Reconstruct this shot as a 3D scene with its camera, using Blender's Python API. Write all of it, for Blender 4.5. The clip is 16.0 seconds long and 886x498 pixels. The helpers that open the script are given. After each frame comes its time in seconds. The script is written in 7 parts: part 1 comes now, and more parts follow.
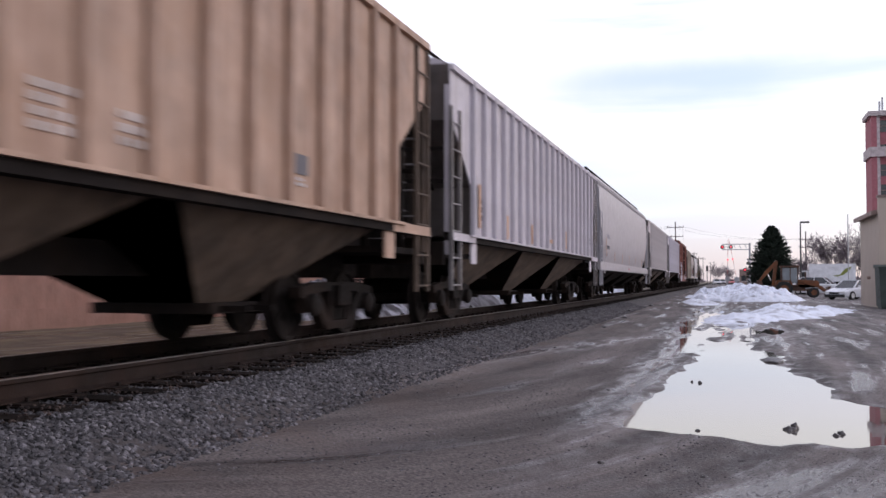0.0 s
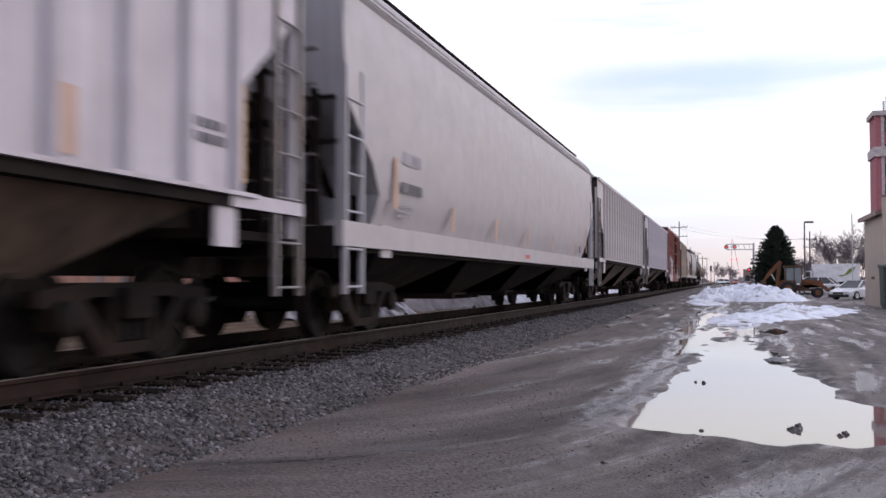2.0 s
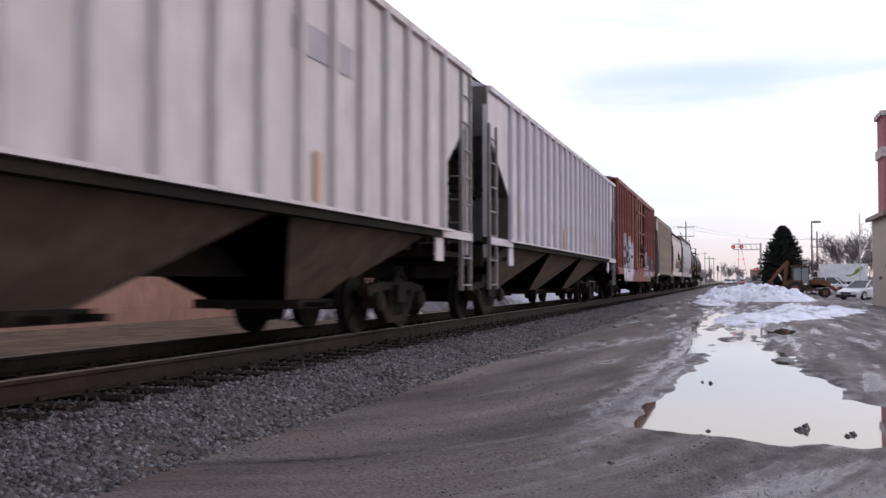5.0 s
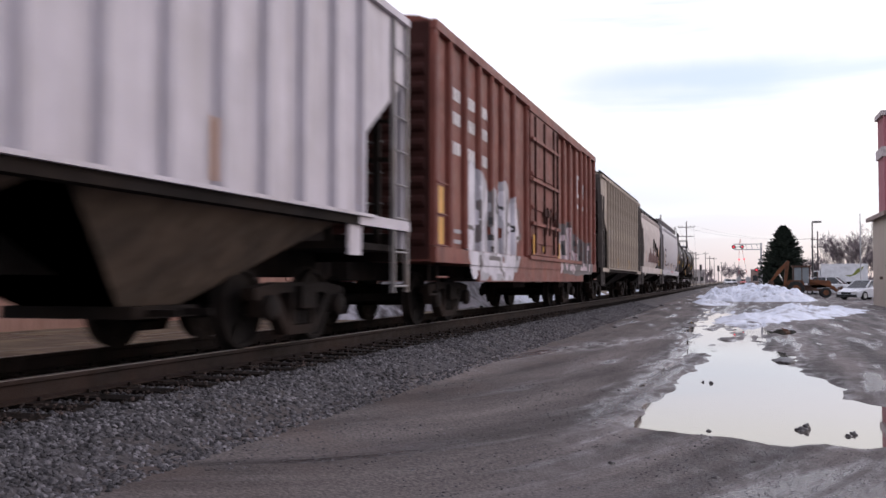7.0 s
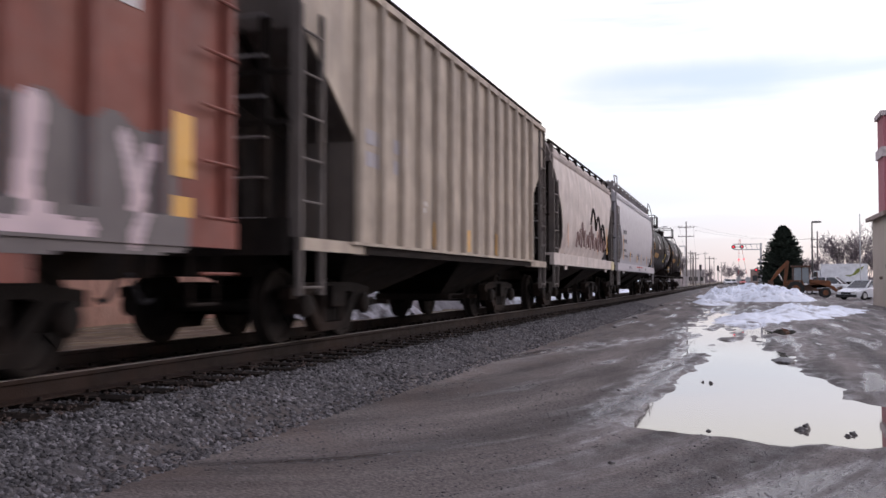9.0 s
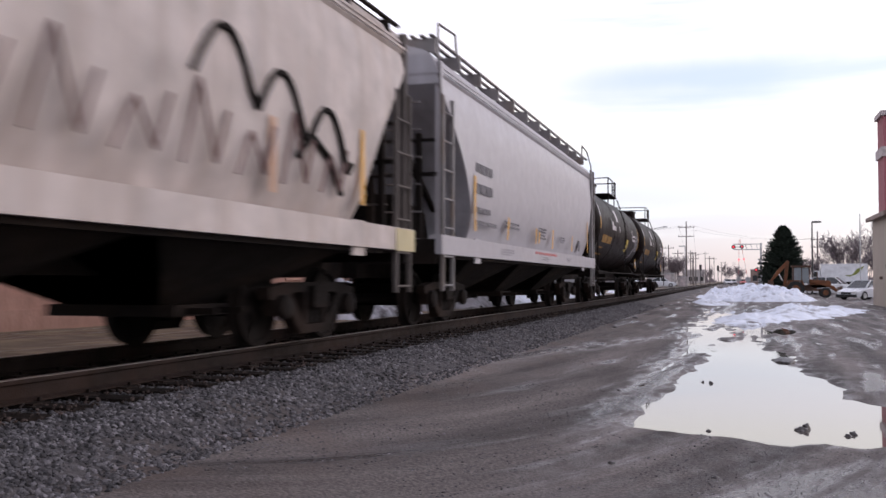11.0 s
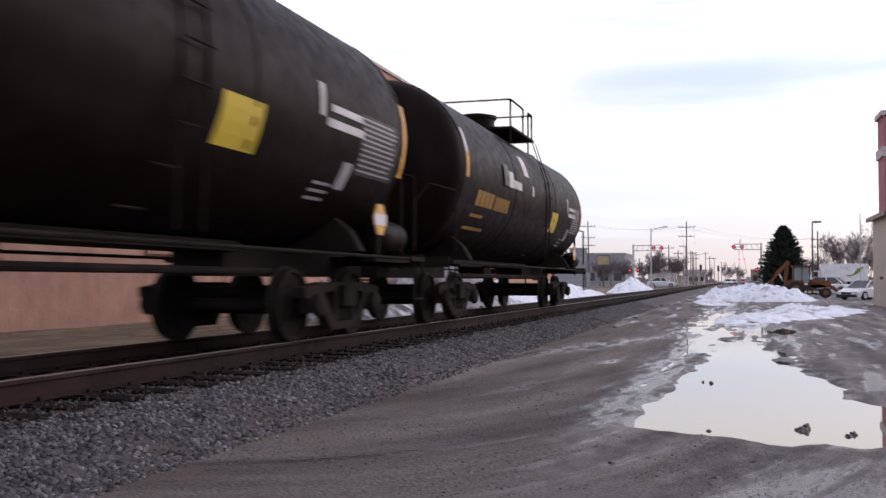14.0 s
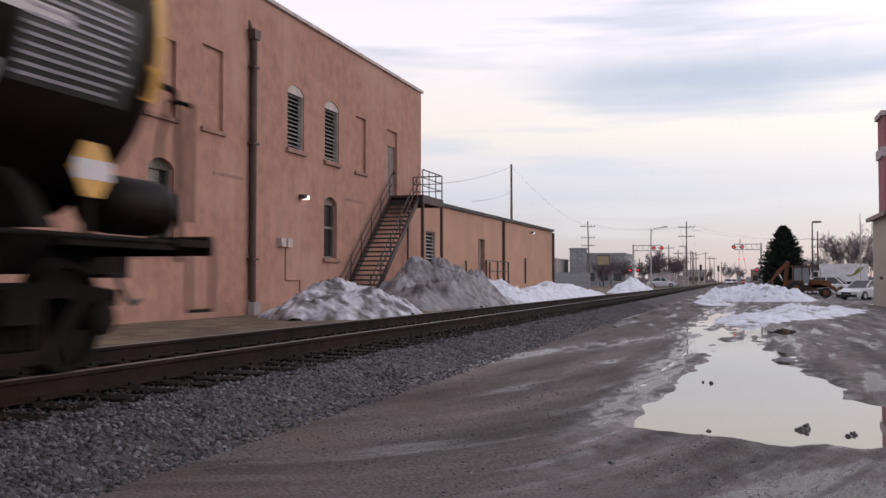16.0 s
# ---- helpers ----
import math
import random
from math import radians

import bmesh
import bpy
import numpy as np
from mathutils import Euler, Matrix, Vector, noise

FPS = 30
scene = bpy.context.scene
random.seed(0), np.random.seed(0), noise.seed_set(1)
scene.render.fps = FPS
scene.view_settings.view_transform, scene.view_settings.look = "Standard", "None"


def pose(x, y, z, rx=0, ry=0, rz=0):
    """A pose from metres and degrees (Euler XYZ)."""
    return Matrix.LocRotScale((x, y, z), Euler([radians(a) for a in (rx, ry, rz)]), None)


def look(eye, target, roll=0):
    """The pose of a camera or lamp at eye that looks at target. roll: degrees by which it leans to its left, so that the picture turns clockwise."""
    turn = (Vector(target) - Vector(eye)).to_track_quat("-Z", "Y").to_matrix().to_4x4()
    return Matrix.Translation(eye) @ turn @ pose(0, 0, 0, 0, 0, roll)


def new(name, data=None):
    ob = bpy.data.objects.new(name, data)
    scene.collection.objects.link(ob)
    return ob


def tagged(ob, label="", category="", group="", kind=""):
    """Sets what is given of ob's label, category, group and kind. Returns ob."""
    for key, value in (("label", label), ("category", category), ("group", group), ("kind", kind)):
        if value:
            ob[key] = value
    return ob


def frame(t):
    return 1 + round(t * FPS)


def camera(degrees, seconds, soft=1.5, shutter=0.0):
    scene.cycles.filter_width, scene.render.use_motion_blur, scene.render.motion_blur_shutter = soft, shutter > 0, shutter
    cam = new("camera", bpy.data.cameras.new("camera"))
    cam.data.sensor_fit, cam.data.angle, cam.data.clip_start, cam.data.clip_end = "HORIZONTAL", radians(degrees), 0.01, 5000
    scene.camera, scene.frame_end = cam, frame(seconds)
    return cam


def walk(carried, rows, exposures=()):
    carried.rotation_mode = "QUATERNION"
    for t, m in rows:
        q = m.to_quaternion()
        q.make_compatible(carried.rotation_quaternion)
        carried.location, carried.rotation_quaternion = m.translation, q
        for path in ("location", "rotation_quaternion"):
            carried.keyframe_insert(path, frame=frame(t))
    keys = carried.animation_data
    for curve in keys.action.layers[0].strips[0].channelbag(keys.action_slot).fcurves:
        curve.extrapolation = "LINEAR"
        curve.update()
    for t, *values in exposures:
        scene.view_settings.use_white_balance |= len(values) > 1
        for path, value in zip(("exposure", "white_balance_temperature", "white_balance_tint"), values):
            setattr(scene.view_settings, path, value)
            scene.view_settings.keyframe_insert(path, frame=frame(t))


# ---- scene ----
# --- camera: fixed place, a slow turn to the left in the first seconds ---
EYE = (0.0, 0.0, 1.35)


def aim(yaw):
    return pose(*EYE, 91.92, 0, yaw)


cam = camera(49.52, 16.0, 1.5, 0.5)
walk(cam, [(0, aim(16.38)), (0.5, aim(16.42)), (1, aim(16.46)), (1.5, aim(16.51)), (2, aim(16.59)),
           (2.5, aim(16.64)), (3, aim(16.71)), (3.5, aim(16.82)), (4, aim(16.88)), (5, aim(16.97)),
           (6.5, aim(17.0)), (9, aim(16.985)), (11.5, aim(16.99)), (12, aim(17.0)), (16, aim(17.0))],
     exposures=[(0, 0.0, 6200, 20), (4, 0.0, 6200, 20), (8, 0.0, 6350, 20), (14.0, 0.0, 6350, 20), (15.2, -0.12, 6400, 20), (16, -0.38, 6600, 20)])

# --- world and light: bright overcast evening ---
world = bpy.data.worlds.new("world")
scene.world = world
world.use_nodes = True
wn, wl = world.node_tree.nodes, world.node_tree.links
wn.clear()


def wnode(kind, **kw):
    n = wn.new(kind)
    for k, v in kw.items():
        n.inputs[k].default_value = v
    return n


def ramp_of(nodes, stops, interp="LINEAR"):
    r = nodes.new("ShaderNodeValToRGB")
    r.color_ramp.interpolation = interp
    els = r.color_ramp.elements
    while len(els) < len(stops):
        els.new(0.5)
    for e, (p, c) in zip(els, stops):
        e.position, e.color = p, (*c, 1)
    return r


def mix_rgb(nodes, links, fac, a, b, blend="MIX"):
    m = nodes.new("ShaderNodeMix")
    m.data_type, m.blend_type = "RGBA", blend
    for sock, v in ((m.inputs[0], fac), (m.inputs[6], a), (m.inputs[7], b)):
        if isinstance(v, bpy.types.NodeSocket):
            links.new(v, sock)
        elif isinstance(v, (int, float)):
            sock.default_value = v
        else:
            sock.default_value = (*v, 1)
    return m.outputs[2]


sky = wn.new("ShaderNodeTexSky")
sky.sky_type, sky.sun_disc = "NISHITA", False
sky.sun_elevation, sky.sun_rotation = radians(22), radians(45)
tc = wn.new("ShaderNodeTexCoord")
sep = wn.new("ShaderNodeSeparateXYZ")
wl.new(tc.outputs["Generated"], sep.inputs[0])
# overcast veil: pinkish at the horizon, white and bright higher up
veil = ramp_of(wn, [(0.0, (0.45, 0.44, 0.51)), (0.03, (0.50, 0.50, 0.575)), (0.09, (0.64, 0.665, 0.73)), (0.12, (0.83, 0.80, 0.785)), (0.15, (0.99, 0.94, 0.80)),
                    (0.185, (1.04, 0.99, 0.88)), (0.26, (1.12, 1.08, 1.10)), (0.5, (0.80, 0.78, 0.81)), (1.0, (0.62, 0.61, 0.64))])
wl.new(sep.outputs["Z"], veil.inputs[0])
# long flat cloud bands
cmap = wn.new("ShaderNodeMapping")
cmap.inputs["Scale"].default_value = (1.7, 1.7, 17.0)
cmap.inputs["Location"].default_value = (0.35, 0.2, 1.35)
wl.new(tc.outputs["Generated"], cmap.inputs[0])
cn = wnode("ShaderNodeTexNoise", Scale=1.6, Detail=5.0, Roughness=0.5)
wl.new(cmap.outputs[0], cn.inputs["Vector"])
cr = ramp_of(wn, [(0.5, (0, 0, 0)), (0.66, (1, 1, 1))])
wl.new(cn.outputs["Fac"], cr.inputs[0])
veiled = mix_rgb(wn, wl, cr.outputs[0], veil.outputs[0], (0.66, 0.71, 0.77))
# the long blue-grey cloud over the crossing
bm_map = wn.new("ShaderNodeMapping")
bm_map.inputs["Location"].default_value = (0.01 * 3.5, -0.977 * 0.3, -0.203 * 24)
bm_map.inputs["Scale"].default_value = (3.5, 0.3, 24)
wl.new(tc.outputs["Generated"], bm_map.inputs[0])
wob = wnode("ShaderNodeTexNoise", Scale=9.0, Detail=4.0)
wl.new(tc.outputs["Generated"], wob.inputs["Vector"])
wadd = wn.new("ShaderNodeVectorMath")
wadd.operation = "MULTIPLY_ADD"
wl.new(wob.outputs["Color"], wadd.inputs[0])
wadd.inputs[1].default_value = (0.5, 0.5, 0.7)
wl.new(bm_map.outputs[0], wadd.inputs[2])
wlen = wn.new("ShaderNodeVectorMath")
wlen.operation = "DISTANCE"
wl.new(wadd.outputs[0], wlen.inputs[0])
wlen.inputs[1].default_value = (0.25, 0.25, 0.35)
band = ramp_of(wn, [(0.1, (0.95, 0.95, 0.95)), (1.0, (0, 0, 0))], "EASE")
wl.new(wlen.outputs["Value"], band.inputs[0])
banded = mix_rgb(wn, wl, band.outputs[0], veiled, (0.50, 0.59, 0.68))
bg_veil = wnode("ShaderNodeBackground", Strength=1.0)
wl.new(banded, bg_veil.inputs[0])
bg_sky = wnode("ShaderNodeBackground", Strength=0.05)
wl.new(sky.outputs[0], bg_sky.inputs[0])
both = wn.new("ShaderNodeAddShader")
wl.new(bg_veil.outputs[0], both.inputs[0])
wl.new(bg_sky.outputs[0], both.inputs[1])
wout = wn.new("ShaderNodeOutputWorld")
wl.new(both.outputs[0], wout.inputs[0])

sun = new("sun", bpy.data.lights.new("sun", "SUN"))
sun.data.energy, sun.data.angle, sun.data.color = 0.55, radians(25), (1.0, 0.94, 0.92)
sun.matrix_world = look((30, 30, 17.1), (0, 0, 0))


# --- materials ---
def material(name, base, rough=0.7, metal=0.0, vary=0.25, scale=2.0, streak=None, streak_amt=0.5, stain=None, stain_amt=0.6,
             stain_scale=1.2, bump=0.15, bump_scale=60.0, spec=0.4, glow=0.0, rnd=0.0, coat=0.0, island=0.0, stain_lo=0.48):
    m = bpy.data.materials.new(name)
    m.use_nodes = True
    n, l = m.node_tree.nodes, m.node_tree.links
    p = n["Principled BSDF"]
    t = n.new("ShaderNodeTexCoord")

    def tex(sc, detail=6.0, squash=None):
        v = t.outputs["Object"]
        if squash:
            mp = n.new("ShaderNodeMapping")
            mp.inputs["Scale"].default_value = squash
            l.new(v, mp.inputs[0])
            v = mp.outputs[0]
        k = n.new("ShaderNodeTexNoise")
        k.inputs["Scale"].default_value, k.inputs["Detail"].default_value = sc, detail
        l.new(v, k.inputs["Vector"])
        return k.outputs["Fac"]

    lo = [c * (1 - vary) for c in base]
    hi = [min(1, c * (1 + vary)) for c in base]
    r = ramp_of(n, [(0.3, lo), (0.7, hi)])
    l.new(tex(scale), r.inputs[0])
    col = r.outputs[0]
    if island:
        gi = n.new("ShaderNodeNewGeometry")
        ir = ramp_of(n, [(0, [1 - island] * 3), (0.7, [1.0] * 3), (1, [1 + island * 1.3] * 3)])
        l.new(gi.outputs["Random Per Island"], ir.inputs[0])
        col = mix_rgb(n, l, 1.0, col, ir.outputs[0], "MULTIPLY")
    if rnd:
        oi = n.new("ShaderNodeObjectInfo")
        rr = ramp_of(n, [(0, [1 - rnd] * 3), (1, [1 + rnd] * 3)])
        l.new(oi.outputs["Random"], rr.inputs[0])
        col = mix_rgb(n, l, 1.0, col, rr.outputs[0], "MULTIPLY")
    if stain:
        sr = ramp_of(n, [(stain_lo, (0, 0, 0)), (stain_lo + 0.2, (stain_amt,) * 3)])
        l.new(tex(stain_scale, 8.0), sr.inputs[0])
        col = mix_rgb(n, l, sr.outputs[0], col, stain)
    if streak:
        sr = ramp_of(n, [(0.45, (0, 0, 0)), (0.72, (streak_amt,) * 3)])
        l.new(tex(1.0, 7.0, (5.0, 5.0, 0.35)), sr.inputs[0])
        col = mix_rgb(n, l, sr.outputs[0], col, streak)
    l.new(col, p.inputs["Base Color"])
    p.inputs["Metallic"].default_value = metal
    p.inputs["Specular IOR Level"].default_value = spec
    p.inputs["Coat Weight"].default_value = coat
    rg = ramp_of(n, [(0.3, (max(0.02, rough - 0.1),) * 3), (0.7, (min(1, rough + 0.1),) * 3)])
    l.new(tex(scale * 3), rg.inputs[0])
    l.new(rg.outputs[0], p.inputs["Roughness"])
    if bump:
        b = n.new("ShaderNodeBump")
        b.inputs["Strength"].default_value, b.inputs["Distance"].default_value = bump, 0.02
        l.new(tex(bump_scale, 8.0), b.inputs["Height"])
        l.new(b.outputs[0], p.inputs["Normal"])
    if glow:
        l.new(col, p.inputs["Emission Color"])
        p.inputs["Emission Strength"].default_value = glow
    return m


def plain(name, base, rough=0.6, metal=0.0, **kw):
    return material(name, base, rough, metal, vary=kw.pop("vary", 0.12), bump=kw.pop("bump", 0.05), **kw)


M_TAN = material("tan_car_paint", (0.44, 0.295, 0.215), 0.65, streak=(0.24, 0.125, 0.08), streak_amt=0.55, stain=(0.38, 0.22, 0.13), stain_amt=0.45)
M_LGREY = material("light_grey_car_paint", (0.555, 0.515, 0.555), 0.55, vary=0.1, streak=(0.33, 0.29, 0.29), streak_amt=0.5, stain=(0.42, 0.38, 0.38), stain_amt=0.35)
M_WHITE = material("off_white_car_paint", (0.43, 0.398, 0.405), 0.5, vary=0.07, streak=(0.39, 0.35, 0.34), streak_amt=0.4, stain=(0.43, 0.385, 0.375), stain_amt=0.3, bump=0.05)
M_GREYW = material("pale_grey_car_paint", (0.43, 0.41, 0.43), 0.42, vary=0.05, streak=(0.39, 0.365, 0.37), streak_amt=0.3, bump=0.03)
M_CREAM = material("weathered_cream_car_paint", (0.52, 0.455, 0.425), 0.6, streak=(0.36, 0.28, 0.23), streak_amt=0.55, stain=(0.42, 0.35, 0.31), stain_amt=0.4)
M_DUSTY = material("dusty_white_car_paint", (0.56, 0.515, 0.51), 0.6, vary=0.12, streak=(0.40, 0.33, 0.29), streak_amt=0.45, stain=(0.48, 0.41, 0.38), stain_amt=0.35)
M_DRAB = material("drab_grey_car_paint", (0.40, 0.33, 0.265), 0.65, streak=(0.17, 0.14, 0.12), streak_amt=0.6, stain=(0.24, 0.2, 0.17), stain_amt=0.4)
M_GREY = material("mid_grey_car_paint", (0.44, 0.43, 0.46), 0.6, vary=0.1, streak=(0.26, 0.24, 0.25), streak_amt=0.5)
M_RED = material("oxide_red_car_paint", (0.185, 0.051, 0.035), 0.65, streak=(0.085, 0.026, 0.021), streak_amt=0.6, stain=(0.25, 0.105, 0.075), stain_amt=0.5)
M_BLACK = material("black_tank_paint", (0.0080, 0.0046, 0.0042), 0.46, vary=0.3, streak=(0.020, 0.0105, 0.008), streak_amt=0.5, stain=(0.013, 0.008, 0.007), stain_amt=0.4, bump=0.03, spec=0.05)
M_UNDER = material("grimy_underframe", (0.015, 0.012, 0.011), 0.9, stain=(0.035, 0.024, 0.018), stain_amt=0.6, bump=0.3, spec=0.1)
M_END = material("dark_end_sheet", (0.120, 0.103, 0.096), 0.85, streak=(0.05, 0.04, 0.034), stain=(0.15, 0.115, 0.095), stain_amt=0.5, bump=0.2)
# darker copy of M_RED that holds the boxcar ends' shade; also on rods
M_REDEND = material("dark_oxide_red", (0.050, 0.019, 0.016), 0.85, streak=(0.025, 0.012, 0.010), stain=(0.075, 0.030, 0.024), stain_amt=0.5, bump=0.2, spec=0.15)
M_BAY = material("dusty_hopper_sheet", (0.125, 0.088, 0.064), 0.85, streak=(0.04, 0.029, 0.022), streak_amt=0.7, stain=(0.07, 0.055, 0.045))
M_STEEL = material("dark_cast_steel", (0.012, 0.0095, 0.0085), 0.85, metal=0.0, stain=(0.034, 0.022, 0.017), stain_amt=0.7, bump=0.3, spec=0.1)
M_WHEEL = material("worn_wheel_steel", (0.012, 0.0098, 0.009), 0.8, metal=0.0, stain=(0.030, 0.020, 0.0155), bump=0.15, spec=0.12)
M_PALE = plain("pale_yellow_sill_paint", (0.50, 0.43, 0.25), 0.6)
M_GALV = material("galvanised_ladder_steel", (0.22, 0.205, 0.205), 0.5, metal=0.3, stain=(0.2, 0.14, 0.1), bump=0.1)
M_YELLOW = plain("yellow_reflective_strip", (0.62, 0.33, 0.06), 0.45)
M_LEMON = plain("yellow_warning_paint", (0.55, 0.40, 0.035), 0.5)
M_ORANGE = plain("orange_faded_strip", (0.50, 0.29, 0.18), 0.5)
M_MARKW = plain("white_marking_paint", (0.62, 0.59, 0.60), 0.6, stain=(0.3, 0.27, 0.27))
M_MARKD = plain("dark_marking_paint", (0.10, 0.095, 0.11), 0.6)
M_MARKG = plain("faded_grey_marking_paint", (0.32, 0.30, 0.33), 0.6)
M_MARKN = plain("dark_grey_data_panel", (0.024, 0.021, 0.022), 0.6)
M_MARKR = plain("red_marking_paint", (0.55, 0.14, 0.13), 0.6)
M_MARKY = plain("gold_marking_paint", (0.30, 0.155, 0.028), 0.6)
M_GRAF = plain("white_spray_paint", (0.60, 0.57, 0.62), 0.5, stain=(0.35, 0.32, 0.36), stain_scale=2.5)
M_GRAFP = plain("pinkish_spray_paint", (0.52, 0.40, 0.43), 0.5, stain=(0.3, 0.26, 0.29), stain_scale=2.5)
M_GRAFB = plain("dull_brown_spray_paint", (0.20, 0.12, 0.11), 0.6)
M_GRAFG = plain("dull_grey_spray_paint", (0.115, 0.098, 0.10), 0.6)
M_GRAFL = plain("pale_grey_spray_paint", (0.36, 0.345, 0.375), 0.5)
M_GRAFD = plain("black_spray_paint", (0.03, 0.028, 0.032), 0.5)


# --- mesh helpers ---
def box(bm, x0, x1, y0, y1, z0, z1, m=None):
    vs = [bm.verts.new(((x0, x1)[i & 1], (y0, y1)[i >> 1 & 1], (z0, z1)[i >> 2])) for i in range(8)]
    for f in ((0, 2, 3, 1), (4, 5, 7, 6), (0, 1, 5, 4), (2, 6, 7, 3), (0, 4, 6, 2), (1, 3, 7, 5)):
        bm.faces.new([vs[i] for i in f])
    if m is not None:
        for v in vs:
            v.co = m @ v.co
    return vs


def bar(bm, p, q, w, h=None):
    """A square bar from p to q, w wide and h deep."""
    p, q = Vector(p), Vector(q)
    d = q - p
    m = Matrix.Translation(p) @ d.to_track_quat("Z", "Y").to_matrix().to_4x4()
    h = h or w
    box(bm, -w / 2, w / 2, -h / 2, h / 2, 0, d.length, m)


def lathe(bm, prof, m, n=16, cap=True):
    """Turn a profile of (radius, height) round the local z axis of m."""
    rings = []
    for r, z in prof:
        rings.append([bm.verts.new(m @ Vector((r * math.cos(a), r * math.sin(a), z))) for a in (2 * math.pi * k / n for k in range(n))])
    for a, b in zip(rings, rings[1:]):
        for k in range(n):
            bm.faces.new((a[k], a[(k + 1) % n], b[(k + 1) % n], b[k]))
    if cap:
        bm.faces.new(rings[0][::-1])
        bm.faces.new(rings[-1])


def tube(bm, p, q, r, n=8, r2=None):
    p, q = Vector(p), Vector(q)
    d = q - p
    lathe(bm, [(r, 0), (r if r2 is None else r2, d.length)], Matrix.Translation(p) @ d.to_track_quat("Z", "Y").to_matrix().to_4x4(), n)


def pipe(bm, pts, r, n=6):
    for a, b in zip(pts, pts[1:]):
        tube(bm, a, b, r, n)


def prism(bm, pts, axis, a, b):
    """A polygon given in the two other axes, drawn out along axis from a to b."""
    def at(p, v):
        return {"x": (v, p[0], p[1]), "y": (p[0], v, p[1]), "z": (p[0], p[1], v)}[axis]
    lo = [bm.verts.new(at(p, a)) for p in pts]
    hi = [bm.verts.new(at(p, b)) for p in pts]
    bm.faces.new(lo[::-1])
    bm.faces.new(hi)
    for k in range(len(pts)):
        bm.faces.new((lo[k], lo[(k + 1) % len(pts)], hi[(k + 1) % len(pts)], hi[k]))


def loft(bm, rows):
    """A closed box-like shell out of rows (z, half width, half length)."""
    rings = [[bm.verts.new((sx * hx, sy * hy, z)) for sx, sy in ((1, -1), (1, 1), (-1, 1), (-1, -1))] for z, hx, hy in rows]
    for a, b in zip(rings, rings[1:]):
        for k in range(4):
            bm.faces.new((a[k], a[(k + 1) % 4], b[(k + 1) % 4], b[k]))
    bm.faces.new(rings[0][::-1])
    bm.faces.new(rings[-1])


def mesh_of(name, bm, mat, smooth=False):
    bmesh.ops.recalc_face_normals(bm, faces=bm.faces)
    me = bpy.data.meshes.new(name)
    bm.to_mesh(me)
    bm.free()
    me.materials.append(mat)
    if smooth:
        me.shade_smooth()
        if smooth is not True:
            me.set_sharp_from_angle(angle=radians(smooth))
    return me


def part(name, bm, mat, parent=None, label="", smooth=False, at=None):
    ob = new(name, mesh_of(name, bm, mat, smooth) if isinstance(bm, bmesh.types.BMesh) else bm)
    ob.parent = parent
    if at is not None:
        ob.location = at
    if label:
        ob["label"] = label
    return ob


def split_part(name, bm, mat, parent=None, label=""):
    """Each loose piece of bm becomes a part of its own."""
    bm.verts.ensure_lookup_table()
    left = set(bm.verts)
    while left:
        isle, todo = set(), [left.pop()]
        while todo:
            v = todo.pop()
            isle.add(v)
            for e in v.link_edges:
                o = e.other_vert(v)
                if o in left:
                    left.remove(o)
                    todo.append(o)
        b2 = bmesh.new()
        vm = {v: b2.verts.new(v.co) for v in isle}
        for f in {f for v in isle for f in v.link_faces}:
            b2.faces.new([vm[v] for v in f.verts])
        part(name, b2, mat, parent, label)
    bm.free()


def made(fn, *a, **k):
    bm = bmesh.new()
    fn(bm, *a, **k)
    return bm


def boxes(*dims):
    bm = bmesh.new()
    for d in dims:
        box(bm, *d)
    return bm


def thing(name, label, category, group="", at=(0, 0, 0), turn=0):
    ob = new(name)
    ob.empty_display_size = 0.3
    ob.location, ob.rotation_euler = at, (0, 0, radians(turn))
    return tagged(ob, label, category, group)


def structure(name, bm, mat, label, category, smooth=False):
    return tagged(part(name, bm, mat, None, "", smooth), label, category, kind="structure")


# --- ground: one sheet, lot, embankment, puddle hollows ---
RAIL_TOP = 0.66
TRACK_X = -5.63


def smooth_step(a, b, v):
    v = min(1.0, max(0.0, (v - a) / (b - a)))
    return v * v * (3 - 2 * v)


PUDDLE_Y = (8.6, 9.2, 10, 11, 11.8, 12.4, 13.2, 14.5, 16.6, 18.2, 20, 23, 26, 30, 36)
PUDDLE_L = (0.3, -0.98, -1.08, -1.0, -0.95, -0.92, -0.88, -0.80, -0.62, -0.55, -0.75, -1.15, -1.5, -1.8, -1.9)
PUDDLE_R = (1.6, 2.6, 2.5, 2.2, 1.35, 1.18, 1.26, 1.06, 0.86, 0.92, 0.95, 0.75, 0.6, 0.7, 0.9)


def hollow(x, y):
    """How far inside the puddle's rim a point lies, in metres."""
    wob = 0.24 * noise.noise((x * 1.7, y * 0.8, 3.1)) + 0.17 * noise.noise((x * 4.2, y * 1.9, 7.7)) + 0.08 * noise.noise((x * 11, y * 5, 4.4))
    if y < 8.3 or y > 37:
        return -1.0
    a, b = np.interp(y, PUDDLE_Y, PUDDLE_L), np.interp(y, PUDDLE_Y, PUDDLE_R)
    h = min(x - a, b - x, (y - 8.72) * 0.75 - 0.14 * x * (x < 0) + 0.05 * math.sin(x * 2.3), (37 - y) * 0.4) + wob * (0.75 if y < 17 else 1.2)
    # the far end breaks up into shallow pools between bars of mud
    if y > 18:
        k = smooth_step(18.5, 23, y)
        h = min(h, 0.6) - k * (0.72 + 0.8 * noise.noise((x * 0.9, y * 0.6, 17)) + 0.4 * noise.noise((x * 2.6, y * 1.3, 9)))
    return h


